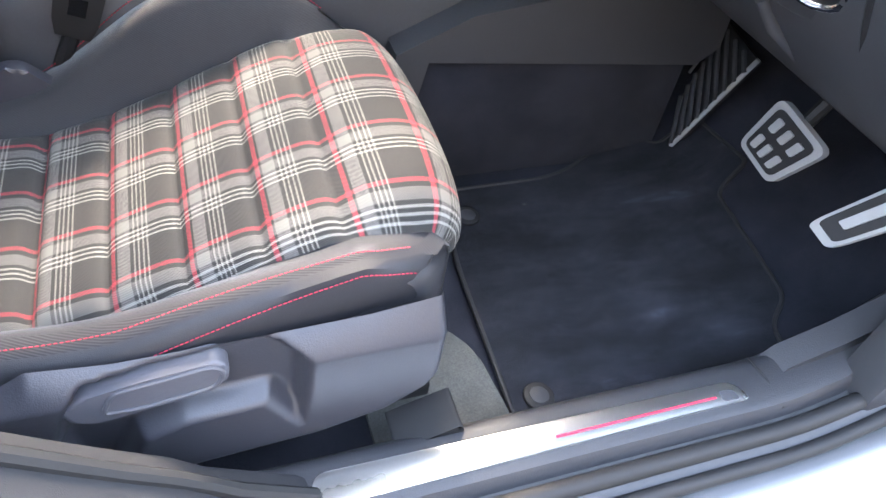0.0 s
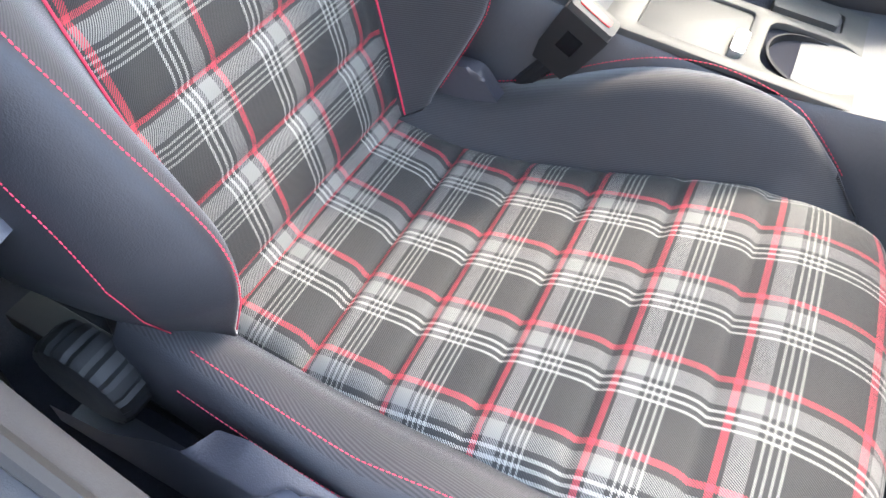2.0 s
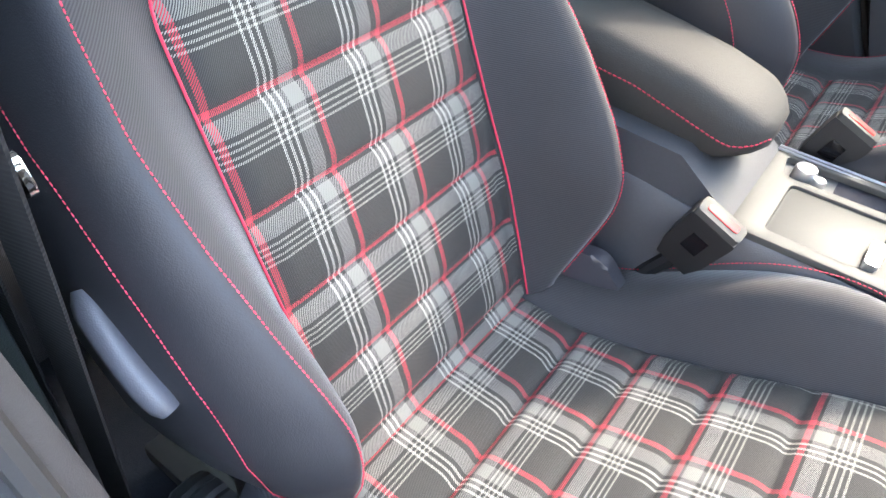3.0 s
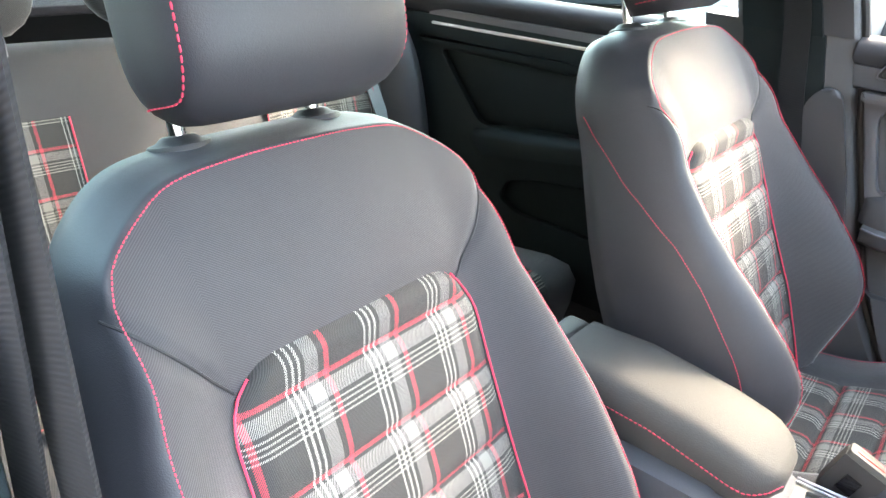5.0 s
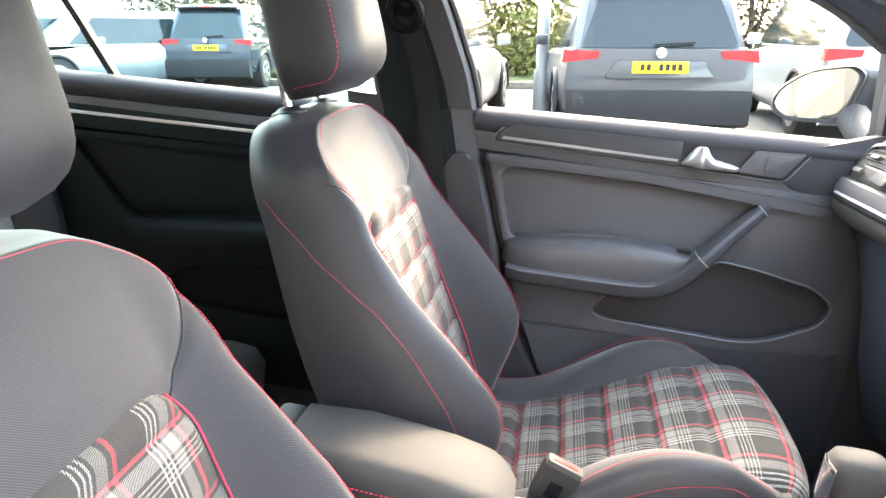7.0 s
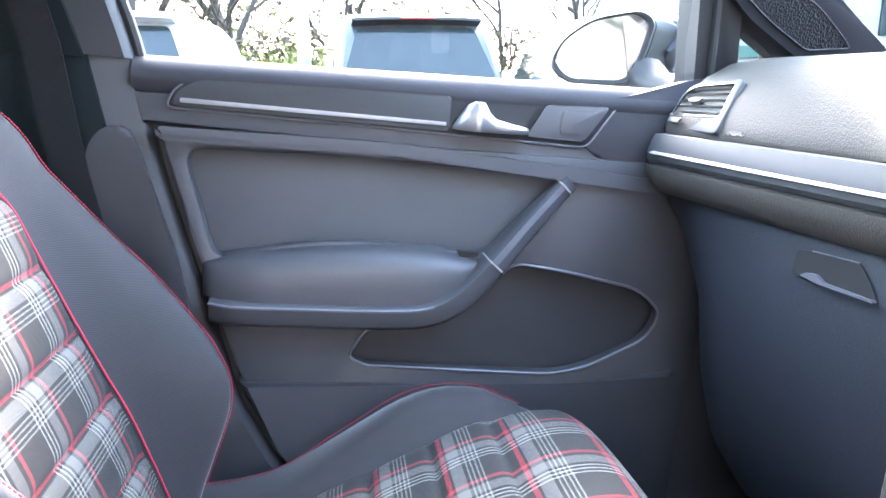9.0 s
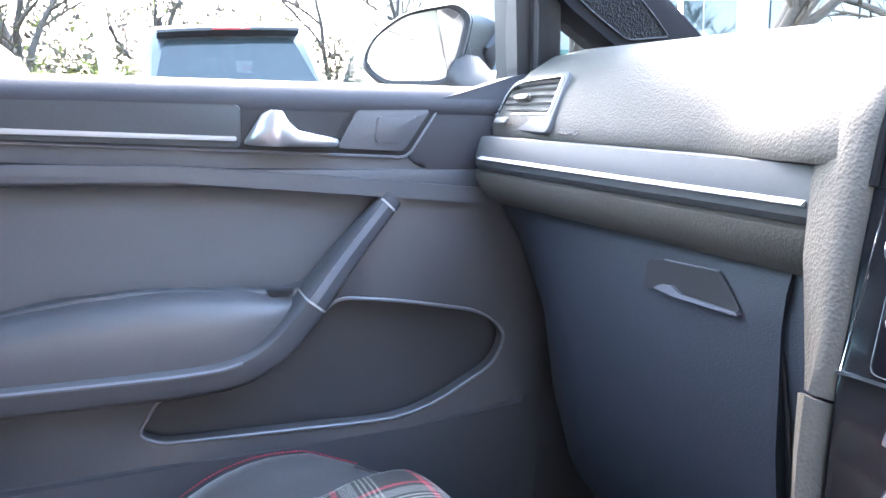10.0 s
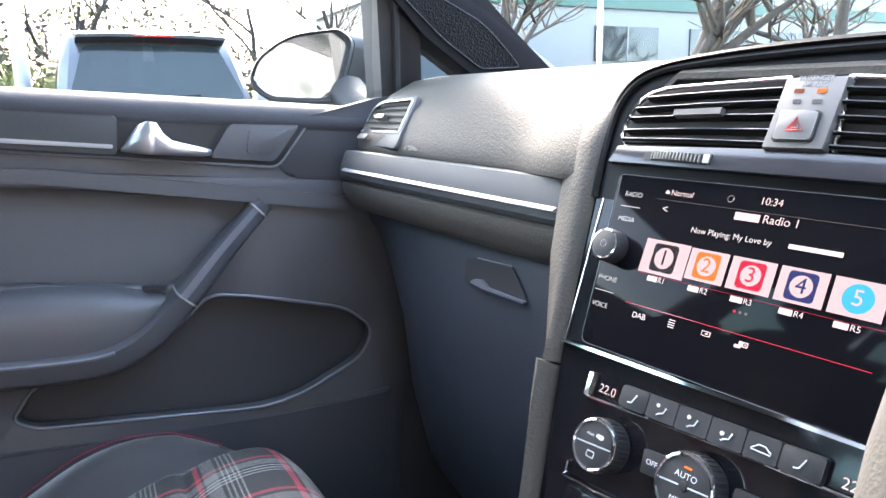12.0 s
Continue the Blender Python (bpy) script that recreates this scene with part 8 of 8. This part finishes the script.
def parked_car(label, at, turn, paint, length=4.5, width=1.84, height=1.66, suv=True):
    """A parked car, seen mostly from behind: x is its nose, the tail stands at x = 0."""
    c = thing("parked_car", label, "car", at, "parked cars")
    c.rotation_euler = (0, 0, radians(turn))
    L, W, H = length, width / 2, height
    belt = 0.58 * H
    # lower body: cross-sections along the length
    rings = []
    for x, zt, w in ((0.0, 0.46 * H, 0.90), (0.04, 0.60 * H, 0.95), (0.12, belt + 0.04, 0.97), (0.6, belt + 0.03, 1.0), (1.6, belt, 1.0), (L - 1.4, belt - 0.02, 1.0), (L - 0.9, belt - 0.07, 0.98), (L - 0.25, 0.46 * H, 0.93), (L, 0.36 * H, 0.82)):
        z0 = 0.20 if 0.3 < x < L - 0.3 else 0.30
        rings.append([(x, y * W * w, z) for y, z in ((-0.86, z0), (-0.97, z0 + 0.12), (-1.0, 0.38 * H), (-0.97, zt - 0.06), (-0.90, zt), (0.90, zt), (0.97, zt - 0.06), (1.0, 0.38 * H), (0.97, z0 + 0.12), (0.86, z0))])
    part("body", loft(rings), paint, c, "", 35)
    # cabin
    rings = []
    for z, x0, x1, w in ((belt, 0.10, L - 1.05, 0.88), (belt + 0.18 * H, 0.20, L - 1.45, 0.82), (H - 0.10, 0.36, L - 1.85, 0.75), (H - 0.03, 0.50, L - 2.1, 0.70), (H, 0.75, L - 2.4, 0.60)):
        rings.append([(x, y * W * w, z) for x, y in ((x0, -0.92), (x0 + 0.08, -1.0), (x1 - 0.2, -1.0), (x1, -0.85), (x1, 0.85), (x1 - 0.2, 1.0), (x0 + 0.08, 1.0), (x0, 0.92))])
    part("cabin", loft(rings), paint, c, "", 35)
    def glass_at(a, b, d):
        """On the raked tail, a across and b up from the waistline."""
        return (0.10 + 0.26 * b / (H - 0.10 - belt) - 0.026 - d, a * (1 - 0.05 * d), belt + b)
    gh = H - 0.15 - belt
    part("rear_window", prism(smooth_poly([(-W * 0.79, 0.04), (W * 0.79, 0.04), (W * 0.60, gh), (-W * 0.60, gh)], 0.07, 6), glass_at, 0.006), M_CARGLASS, c, "dark rear window")
    part("spoiler", loft([[(x, s * W, z - 0.05 * abs(s) ** 3) for x, z in ((0.55, H - 0.005), (0.30, H - 0.035), (0.21, H - 0.06), (0.20, H - 0.085), (0.34, H - 0.12))] for s in (-0.66, -0.62, -0.4, -0.2, 0, 0.2, 0.4, 0.62, 0.66)]), M_DARK if suv else paint, c, "dark roof spoiler", 30)
    part("brake_lamp", box(0.192, 0.21, -0.16, 0.16, H - 0.082, H - 0.066, 0.003), M_TAIL, c, "red high brake lamp")
    part("wiper", tube([(0.06, 0.05, belt + 0.07), (0.07, -0.32, belt + 0.09)], 0.012, 6), M_DARK, c, "black rear wiper")
    for s in (-1, 1):
        for z0, z1, x0, x1 in ((belt + 0.03, H - 0.13, 0.55, L - 1.75),):
            g = [[(x, s * (W * lin(z, [(belt, 0.88), (belt + 0.18 * H, 0.82), (H - 0.1, 0.75)]) + 0.006), z) for x in (x0, (x0 + x1) / 2, x1 + (z1 - z) * 1.2)] for z in (z0, belt + 0.18 * H, z1)]
            part("side_window", loft(g, False, False), M_CARGLASS, c, "dark side windows")
        part("tail_lamp", loft([[(x, s * y, z) for y, z in ((W * 0.98, 0.52 * H), (W * 0.62, 0.545 * H), (W * 0.60, 0.585 * H), (W * 0.96, 0.595 * H))] for x in (0.02, 0.16)]), M_TAIL, c, "red tail lamp", 30)
        part("reflector", box(-0.015, 0.02, s * W * 0.58, s * W * 0.90, 0.335 * H, 0.36 * H), M_TAIL, c, "red reflector strip")
        part("head_lamp", loft([[(x, s * y, z) for y, z in ((W * 0.92, 0.40 * H), (W * 0.55, 0.39 * H), (W * 0.58, 0.44 * H), (W * 0.9, 0.47 * H))] for x in (L - 0.03, L - 0.35)]), M_CHROME, c, "clear head lamp", 30)
        part("door_mirror", box(L - 1.75, L - 1.6, s * (W + 0.0), s * (W + 0.16), belt + 0.02, belt + 0.16, 0.03), paint, c)
        for x in (0.82, L - 0.88):
            wheel_ob = part("wheel", disc((x, s * (W - 0.20), 0.34), (0, s, 0), 0.34, 0.21, 30, 0.03), M_TYRE, c, "black tyre")
            part("rim", disc((x, s * (W + 0.005), 0.34), (0, s, 0), 0.22, 0.012, 20, 0.005), M_RIM, wheel_ob, "alloy rim")
            for k in range(5):
                q = 2 * math.pi * k / 5
                part("spoke_gap", disc((x + 0.13 * math.cos(q), s * (W + 0.012), 0.34 + 0.13 * math.sin(q)), (0, s, 0), 0.045, 0.008, 8), M_TYRE, wheel_ob)
            arch = [(x + 0.38 * math.cos(q), s * (W + 0.0), 0.34 + 0.38 * math.sin(q)) for q in (math.pi * k / 14 for k in range(15))]
            part("wheel_arch", tube(arch, 0.035, 6), M_DARK, c, "dark wheel arch")
    part("bumper", loft([[(x, y, z) for x, z in ((0.10, 0.22), (-0.02, 0.26), (-0.045, 0.33 * H - 0.06), (-0.03, 0.36 * H), (0.10, 0.37 * H))] for y in (-W * 0.93, -W * 0.6, W * 0.6, W * 0.93)]), M_DARK if suv else paint, c, "dark lower bumper", 30)
    part("tailgate_dish", prism(smooth_poly([(-0.52, 0.43 * H), (0.52, 0.43 * H), (0.40, 0.535 * H), (-0.40, 0.535 * H)], 0.04), on_yz(0.03), 0.05, 0.015), paint, c)
    pl = part("number_plate", box(-0.032, -0.022, -0.26, 0.26, 0.46 * H, 0.46 * H + 0.11, 0.002), M_PLATE, c, "yellow number plate")
    for k in range(7):
        if k != 4:
            part("plate_bar", box(-0.036, -0.030, -0.20 + 0.058 * k, -0.165 + 0.058 * k, 0.46 * H + 0.028, 0.46 * H + 0.085), M_DARK, pl)
    part("badge", disc((-0.02, 0, 0.575 * H), (-1, 0, 0), 0.05, 0.01, 24, 0.003), M_CHROME, c, "round chrome badge")
    part("grille", box(L - 0.06, L + 0.01, -0.55, 0.55, 0.30 * H, 0.40 * H, 0.02), M_DARK, c, "dark grille")
    return c


parked_car("slate grey SUV parked tail-on beyond the passenger window", (1.14, 6.25, GZ), 94, M_SUV, 4.5, 1.86, 1.60)
parked_car("white hatchback parked tail-on beside a slate SUV", (-1.62, 6.0, GZ), 88, M_WHITE, 4.4, 1.80, 1.60, False)
parked_car("blue-grey estate parked nose-on in the car park", (-9.4, 14.4, GZ), -112, M_TEAL, 4.6, 1.82, 1.50, False)
parked_car("silver saloon parked beside a blue-grey estate", (-7.7, 14.2, GZ), -116, plain("silver_green_paint", (0.32, 0.36, 0.36), 0.25, metal=0.5, coat=1.0), 4.6, 1.82, 1.50, False)
parked_car("dark blue SUV parked tail-on near the verge", (-6.75, 12.5, GZ), 97, M_NAVY, 4.4, 1.84, 1.66)
parked_car("white van-like car parked beyond the mirror", (3.6, 6.6, GZ), 88, M_WHITE, 4.4, 1.82, 1.62, False)
parked_car("blue car parked far off by the road", (-8.5, 19.5, GZ), 175, M_NAVY, 4.3, 1.80, 1.48, False)


def pole(at, h, r, label):
    p = thing("lamp_post", label, "lamp post", at, "lamp posts")
    part("shaft", tube([(0, 0, 0), (0, 0, h * 0.4), (0, 0, h)], [r, r, r * 0.7], 16), M_POLE, p, "galvanised shaft")
    part("base", tube([(0, 0, 0), (0, 0, 0.6)], r * 1.35, 16), M_POLE, p)
    part("lantern", box(-0.12, 0.12, -0.7, 0.05, h - 0.02, h + 0.08, 0.03), M_POLE, p, "grey lantern")
    return p


pole((-0.05, 9.2, GZ), 7.0, 0.085, "grey galvanised lamp post in the car park")
pole((3.35, 9.0, GZ), 6.5, 0.06, "slim grey lamp post behind the door mirror")
fl = thing("banner_pole", "white pole with an orange flag", "flag pole", (6.2, 6.6, GZ))
part("pole", tube([(0, 0, 0), (0, 0, 4.0)], 0.034, 10), M_WHITE, fl, "white pole")
part("flag", loft([[(x, 0.02 * math.sin(9 * x), z) for z in (2.35, 2.9, 3.95)] + [(x, 0.02 * math.sin(9 * x) + 0.006, z) for z in (3.95, 2.9, 2.35)] for x in (0.02, 0.2, 0.42)]), M_ORANGE, fl, "orange flag")


def tree(at, h, seed, spread, buds=0.0, label="bare brown tree with fine twigs in early spring", trunk=0.16):
    """Trunk and limbs that fork four times, with buds on the last twigs."""
    rng = random.Random(seed)
    t = thing("tree", label, "tree", at, "trees")
    big, twigs, leaves = bmesh.new(), [], []
    def limb(p, d, length, r, level):
        pts, q = [p], p
        n = 5 if level < 2 else 3
        for i in range(n):
            d = (d + Vector((rng.uniform(-1, 1), rng.uniform(-1, 1), rng.uniform(-0.5, 0.8))) * (0.16 + 0.06 * level)).normalized()
            q = q + d * length / n
            pts.append(q)
        twigs.append((pts, r, level))
        if level >= 4:
            leaves.append(pts[-1])
            return
        for i in range((4, 4, 3, 3)[level]):
            f = rng.uniform(0.35, 1.0) if level else rng.uniform(0.30, 1.0)
            b = pts[min(n, int(f * n))]
            nd = (d * 0.7 + Vector((rng.uniform(-1, 1), rng.uniform(-1, 1), rng.uniform(-0.15, 0.75))) * spread).normalized()
            limb(b, nd, length * rng.uniform(0.55, 0.75), r * 0.5, level + 1)
    limb(Vector((0, 0, 0)), Vector((0, 0, 1)), h * 0.42, trunk, 0)
    verts, faces, tv, tf = [], [], [], []
    for pts, r, level in twigs:
        V, F = (verts, faces) if level < 2 else (tv, tf)
        n = 8 if level < 2 else 4
        k0 = len(V)
        for i, p in enumerate(pts):
            rr = r * (1 - 0.5 * i / (len(pts) - 1))
            tdir = (pts[min(i + 1, len(pts) - 1)] - pts[max(0, i - 1)]).normalized()
            a = tdir.orthogonal().normalized()
            b = tdir.cross(a)
            V += [p + (a * math.cos(q) + b * math.sin(q)) * rr for q in (2 * math.pi * j / n for j in range(n))]
        for i in range(len(pts) - 1):
            for j in range(n):
                F.append((k0 + i * n + j, k0 + i * n + (j + 1) % n, k0 + (i + 1) * n + (j + 1) % n, k0 + (i + 1) * n + j))
    for nm, V, F, m in (("trunk", verts, faces, M_BARK), ("crown", tv, tf, M_TWIG)):
        me = bpy.data.meshes.new(nm)
        me.from_pydata(V, [], F)
        me.materials.append(m)
        me.polygons.foreach_set("use_smooth", [True] * len(me.polygons))
        o = new(nm, me)
        o.parent = t
    if buds:
        V, F = [], []
        for p in leaves:
            for k in range(int(buds)):
                c = p + Vector((rng.gauss(0, 0.12), rng.gauss(0, 0.12), rng.gauss(0, 0.12)))
                a, b = (Vector((rng.uniform(-1, 1), rng.uniform(-1, 1), rng.uniform(-1, 1))).normalized() * 0.035 for _ in range(2))
                i = len(V)
                V += [c - a, c + b, c + a, c - b]
                F.append((i, i + 1, i + 2, i + 3))
        me = bpy.data.meshes.new("leaves")
        me.from_pydata(V, [], F)
        me.materials.append(M_BUD)
        o = new("leaves", me)
        o.parent = t
    return t


tree((-2.2, 19, GZ), 9.0, 3, 0.9, 3, "bare tree with yellow-green buds behind the car park", 0.22)
tree((-5.5, 21, GZ), 10.0, 5, 0.9, 0, trunk=0.24)
tree((0.8, 22, GZ), 8.0, 8, 0.9, 2, "bare tree with yellow-green buds behind the car park", 0.16)
tree((5.2, 20, GZ), 8.5, 11, 0.9, 0, trunk=0.10)
tree((8.0, 21, GZ), 9.0, 12, 0.9, 0, trunk=0.12)
tree((9.7, 14.0, GZ), 9.0, 21, 1.2, 0, "broad bare tree with low crooked limbs", 0.17)
tree((15.0, 14.0, GZ), 9.5, 22, 1.2, 0, "broad bare tree with low crooked limbs", 0.34)
tree((20, 12.5, GZ), 9.0, 23, 1.1, 2, "bare tree with yellow-green buds by the road", 0.28)
tree((-9.5, 20, GZ), 9.0, 31, 0.9, 2, "bare tree with yellow-green buds by the road", 0.2)


def hedge(x0, x1, y, h, seed, mat, label, thick=700, deep=0.35):
    """Thousands of short twigs and leaves in an uneven bank."""
    rng = np.random.default_rng(seed)
    n = int((x1 - x0) * thick)
    c = np.stack([rng.uniform(x0, x1, n), y + rng.normal(0, deep, n), GZ + h * rng.uniform(0, 1, n) ** 0.8 * (0.75 + 0.25 * np.sin(rng.uniform(0, 6, n)))], 1)
    a, b = rng.normal(0, 0.07, (n, 3)), rng.normal(0, 0.03, (n, 3))
    V = np.stack([c - a, c + b, c + a, c - b], 1).reshape(-1, 3)
    me = bpy.data.meshes.new("hedge")
    me.from_pydata(V.tolist(), [], np.arange(4 * n).reshape(-1, 4).tolist())
    me.materials.append(mat)
    return tagged(new("hedge", me), label, "hedge", "", "stuff")


hedge(-12, 1.5, 18.2, 2.3, 1, M_HEDGE, "brown spring hedge behind the low wall")
hedge(-3.5, 0.5, 16.5, 1.9, 2, M_BUD, "yellow-green shrubs in front of the hedge")
hedge(1.5, 9.0, 19.0, 2.5, 4, M_HEDGE, "brown spring hedge behind the parked cars")
hedge(-16, 6, 26, 6.5, 6, M_TWIG, "far bare twigs in a hazy wood edge", 900, 1.6)
hedge(-14, 5, 24, 4.5, 7, M_BUD, "far yellow-green budding thicket", 260, 1.4)

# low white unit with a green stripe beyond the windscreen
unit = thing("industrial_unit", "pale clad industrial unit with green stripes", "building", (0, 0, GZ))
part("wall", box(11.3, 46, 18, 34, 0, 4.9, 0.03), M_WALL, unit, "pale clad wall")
part("stripe", box(11.2, 46.1, 17.9, 18.0, 3.75, 4.15), M_GREEN, unit, "green stripe")
part("stripe", box(11.2, 46.1, 17.9, 18.0, 1.55, 1.85), M_GREEN, unit, "green stripe")
for k in range(7):
    w = part("window", box(15.5 + 4.2 * k, 18.2 + 4.2 * k, 17.93, 18.0, 2.1, 3.2), M_CARGLASS, unit, "dark window")
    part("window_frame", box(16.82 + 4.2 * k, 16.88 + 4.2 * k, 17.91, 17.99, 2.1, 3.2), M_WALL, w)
part("roof", box(11.1, 46.2, 17.8, 34.2, 4.9, 5.2, 0.03), M_POLE, unit, "grey roof edge")

# the car park climbs towards the parked cars' right: everything on it leans with it
SLOPE = Matrix.Translation((1.0, 6.0, GZ)) @ Matrix.Rotation(radians(-5.5), 4, "Y") @ Matrix.Translation((-1.0, -6.0, -GZ))
for ob in set(scene.objects) - STANDING:
    if ob.parent is None:
        ob.matrix_basis = SLOPE @ ob.matrix_basis

# white showroom behind the open doorway: it shows in the door mirror
# set near and tall, its white dimmed, to hold light off the doorway
M_SHOW = plain("dimmed_showroom_panel", (0.13, 0.13, 0.128), 0.5, vary=0.04)
show = thing("showroom", "white showroom with glass doors behind the open doorway", "building", (0, 0, 0.06))
bays = (-27.0, -21.0, -15.0, -9.0, 3.2, 9.2)
door_way = [(-0.15, 0.0), (0.60, 0.0), (0.60, 2.1), (-0.15, 2.1)]
part("wall", plate([(-30, 0), (16, 0), (16, 6.5), (-30, 6.5)], [[(x, 0.3), (x + 2.8, 0.3), (x + 2.8, 2.7), (x, 2.7)] for x in bays] + [door_way], on_xz(-8.5, -1), 0.3), M_SHOW, show, "pale clad wall")
part("entrance_door", box(-0.15, 0.60, -8.75, -8.7, 0.0, 2.1), M_CARGLASS, show, "dark glass door")
for x in bays:
    w = part("window", box(x, x + 2.8, -8.75, -8.7, 0.3, 2.7), M_CARGLASS, show, "dark glass front")
    for j in range(3):
        part("mullion", box(x - 0.03 + 1.4 * j, x + 0.03 + 1.4 * j, -8.7, -8.5, 0.3, 2.7), M_POLE, w)
for k in range(4):
    part("sign_bar", box(0.45 + 0.28 * k, 0.62 + 0.28 * k, -8.48, -8.4, 2.28, 2.46), M_DARK, show, "dark sign shape")
part("roof", box(-30, 16, -20, -8.3, 6.5, 6.8), M_POLE, show, "grey roof edge")
part("back_wall", box(-30, 16, -20, -19.7, 0, 6.5), M_SHOW, show)
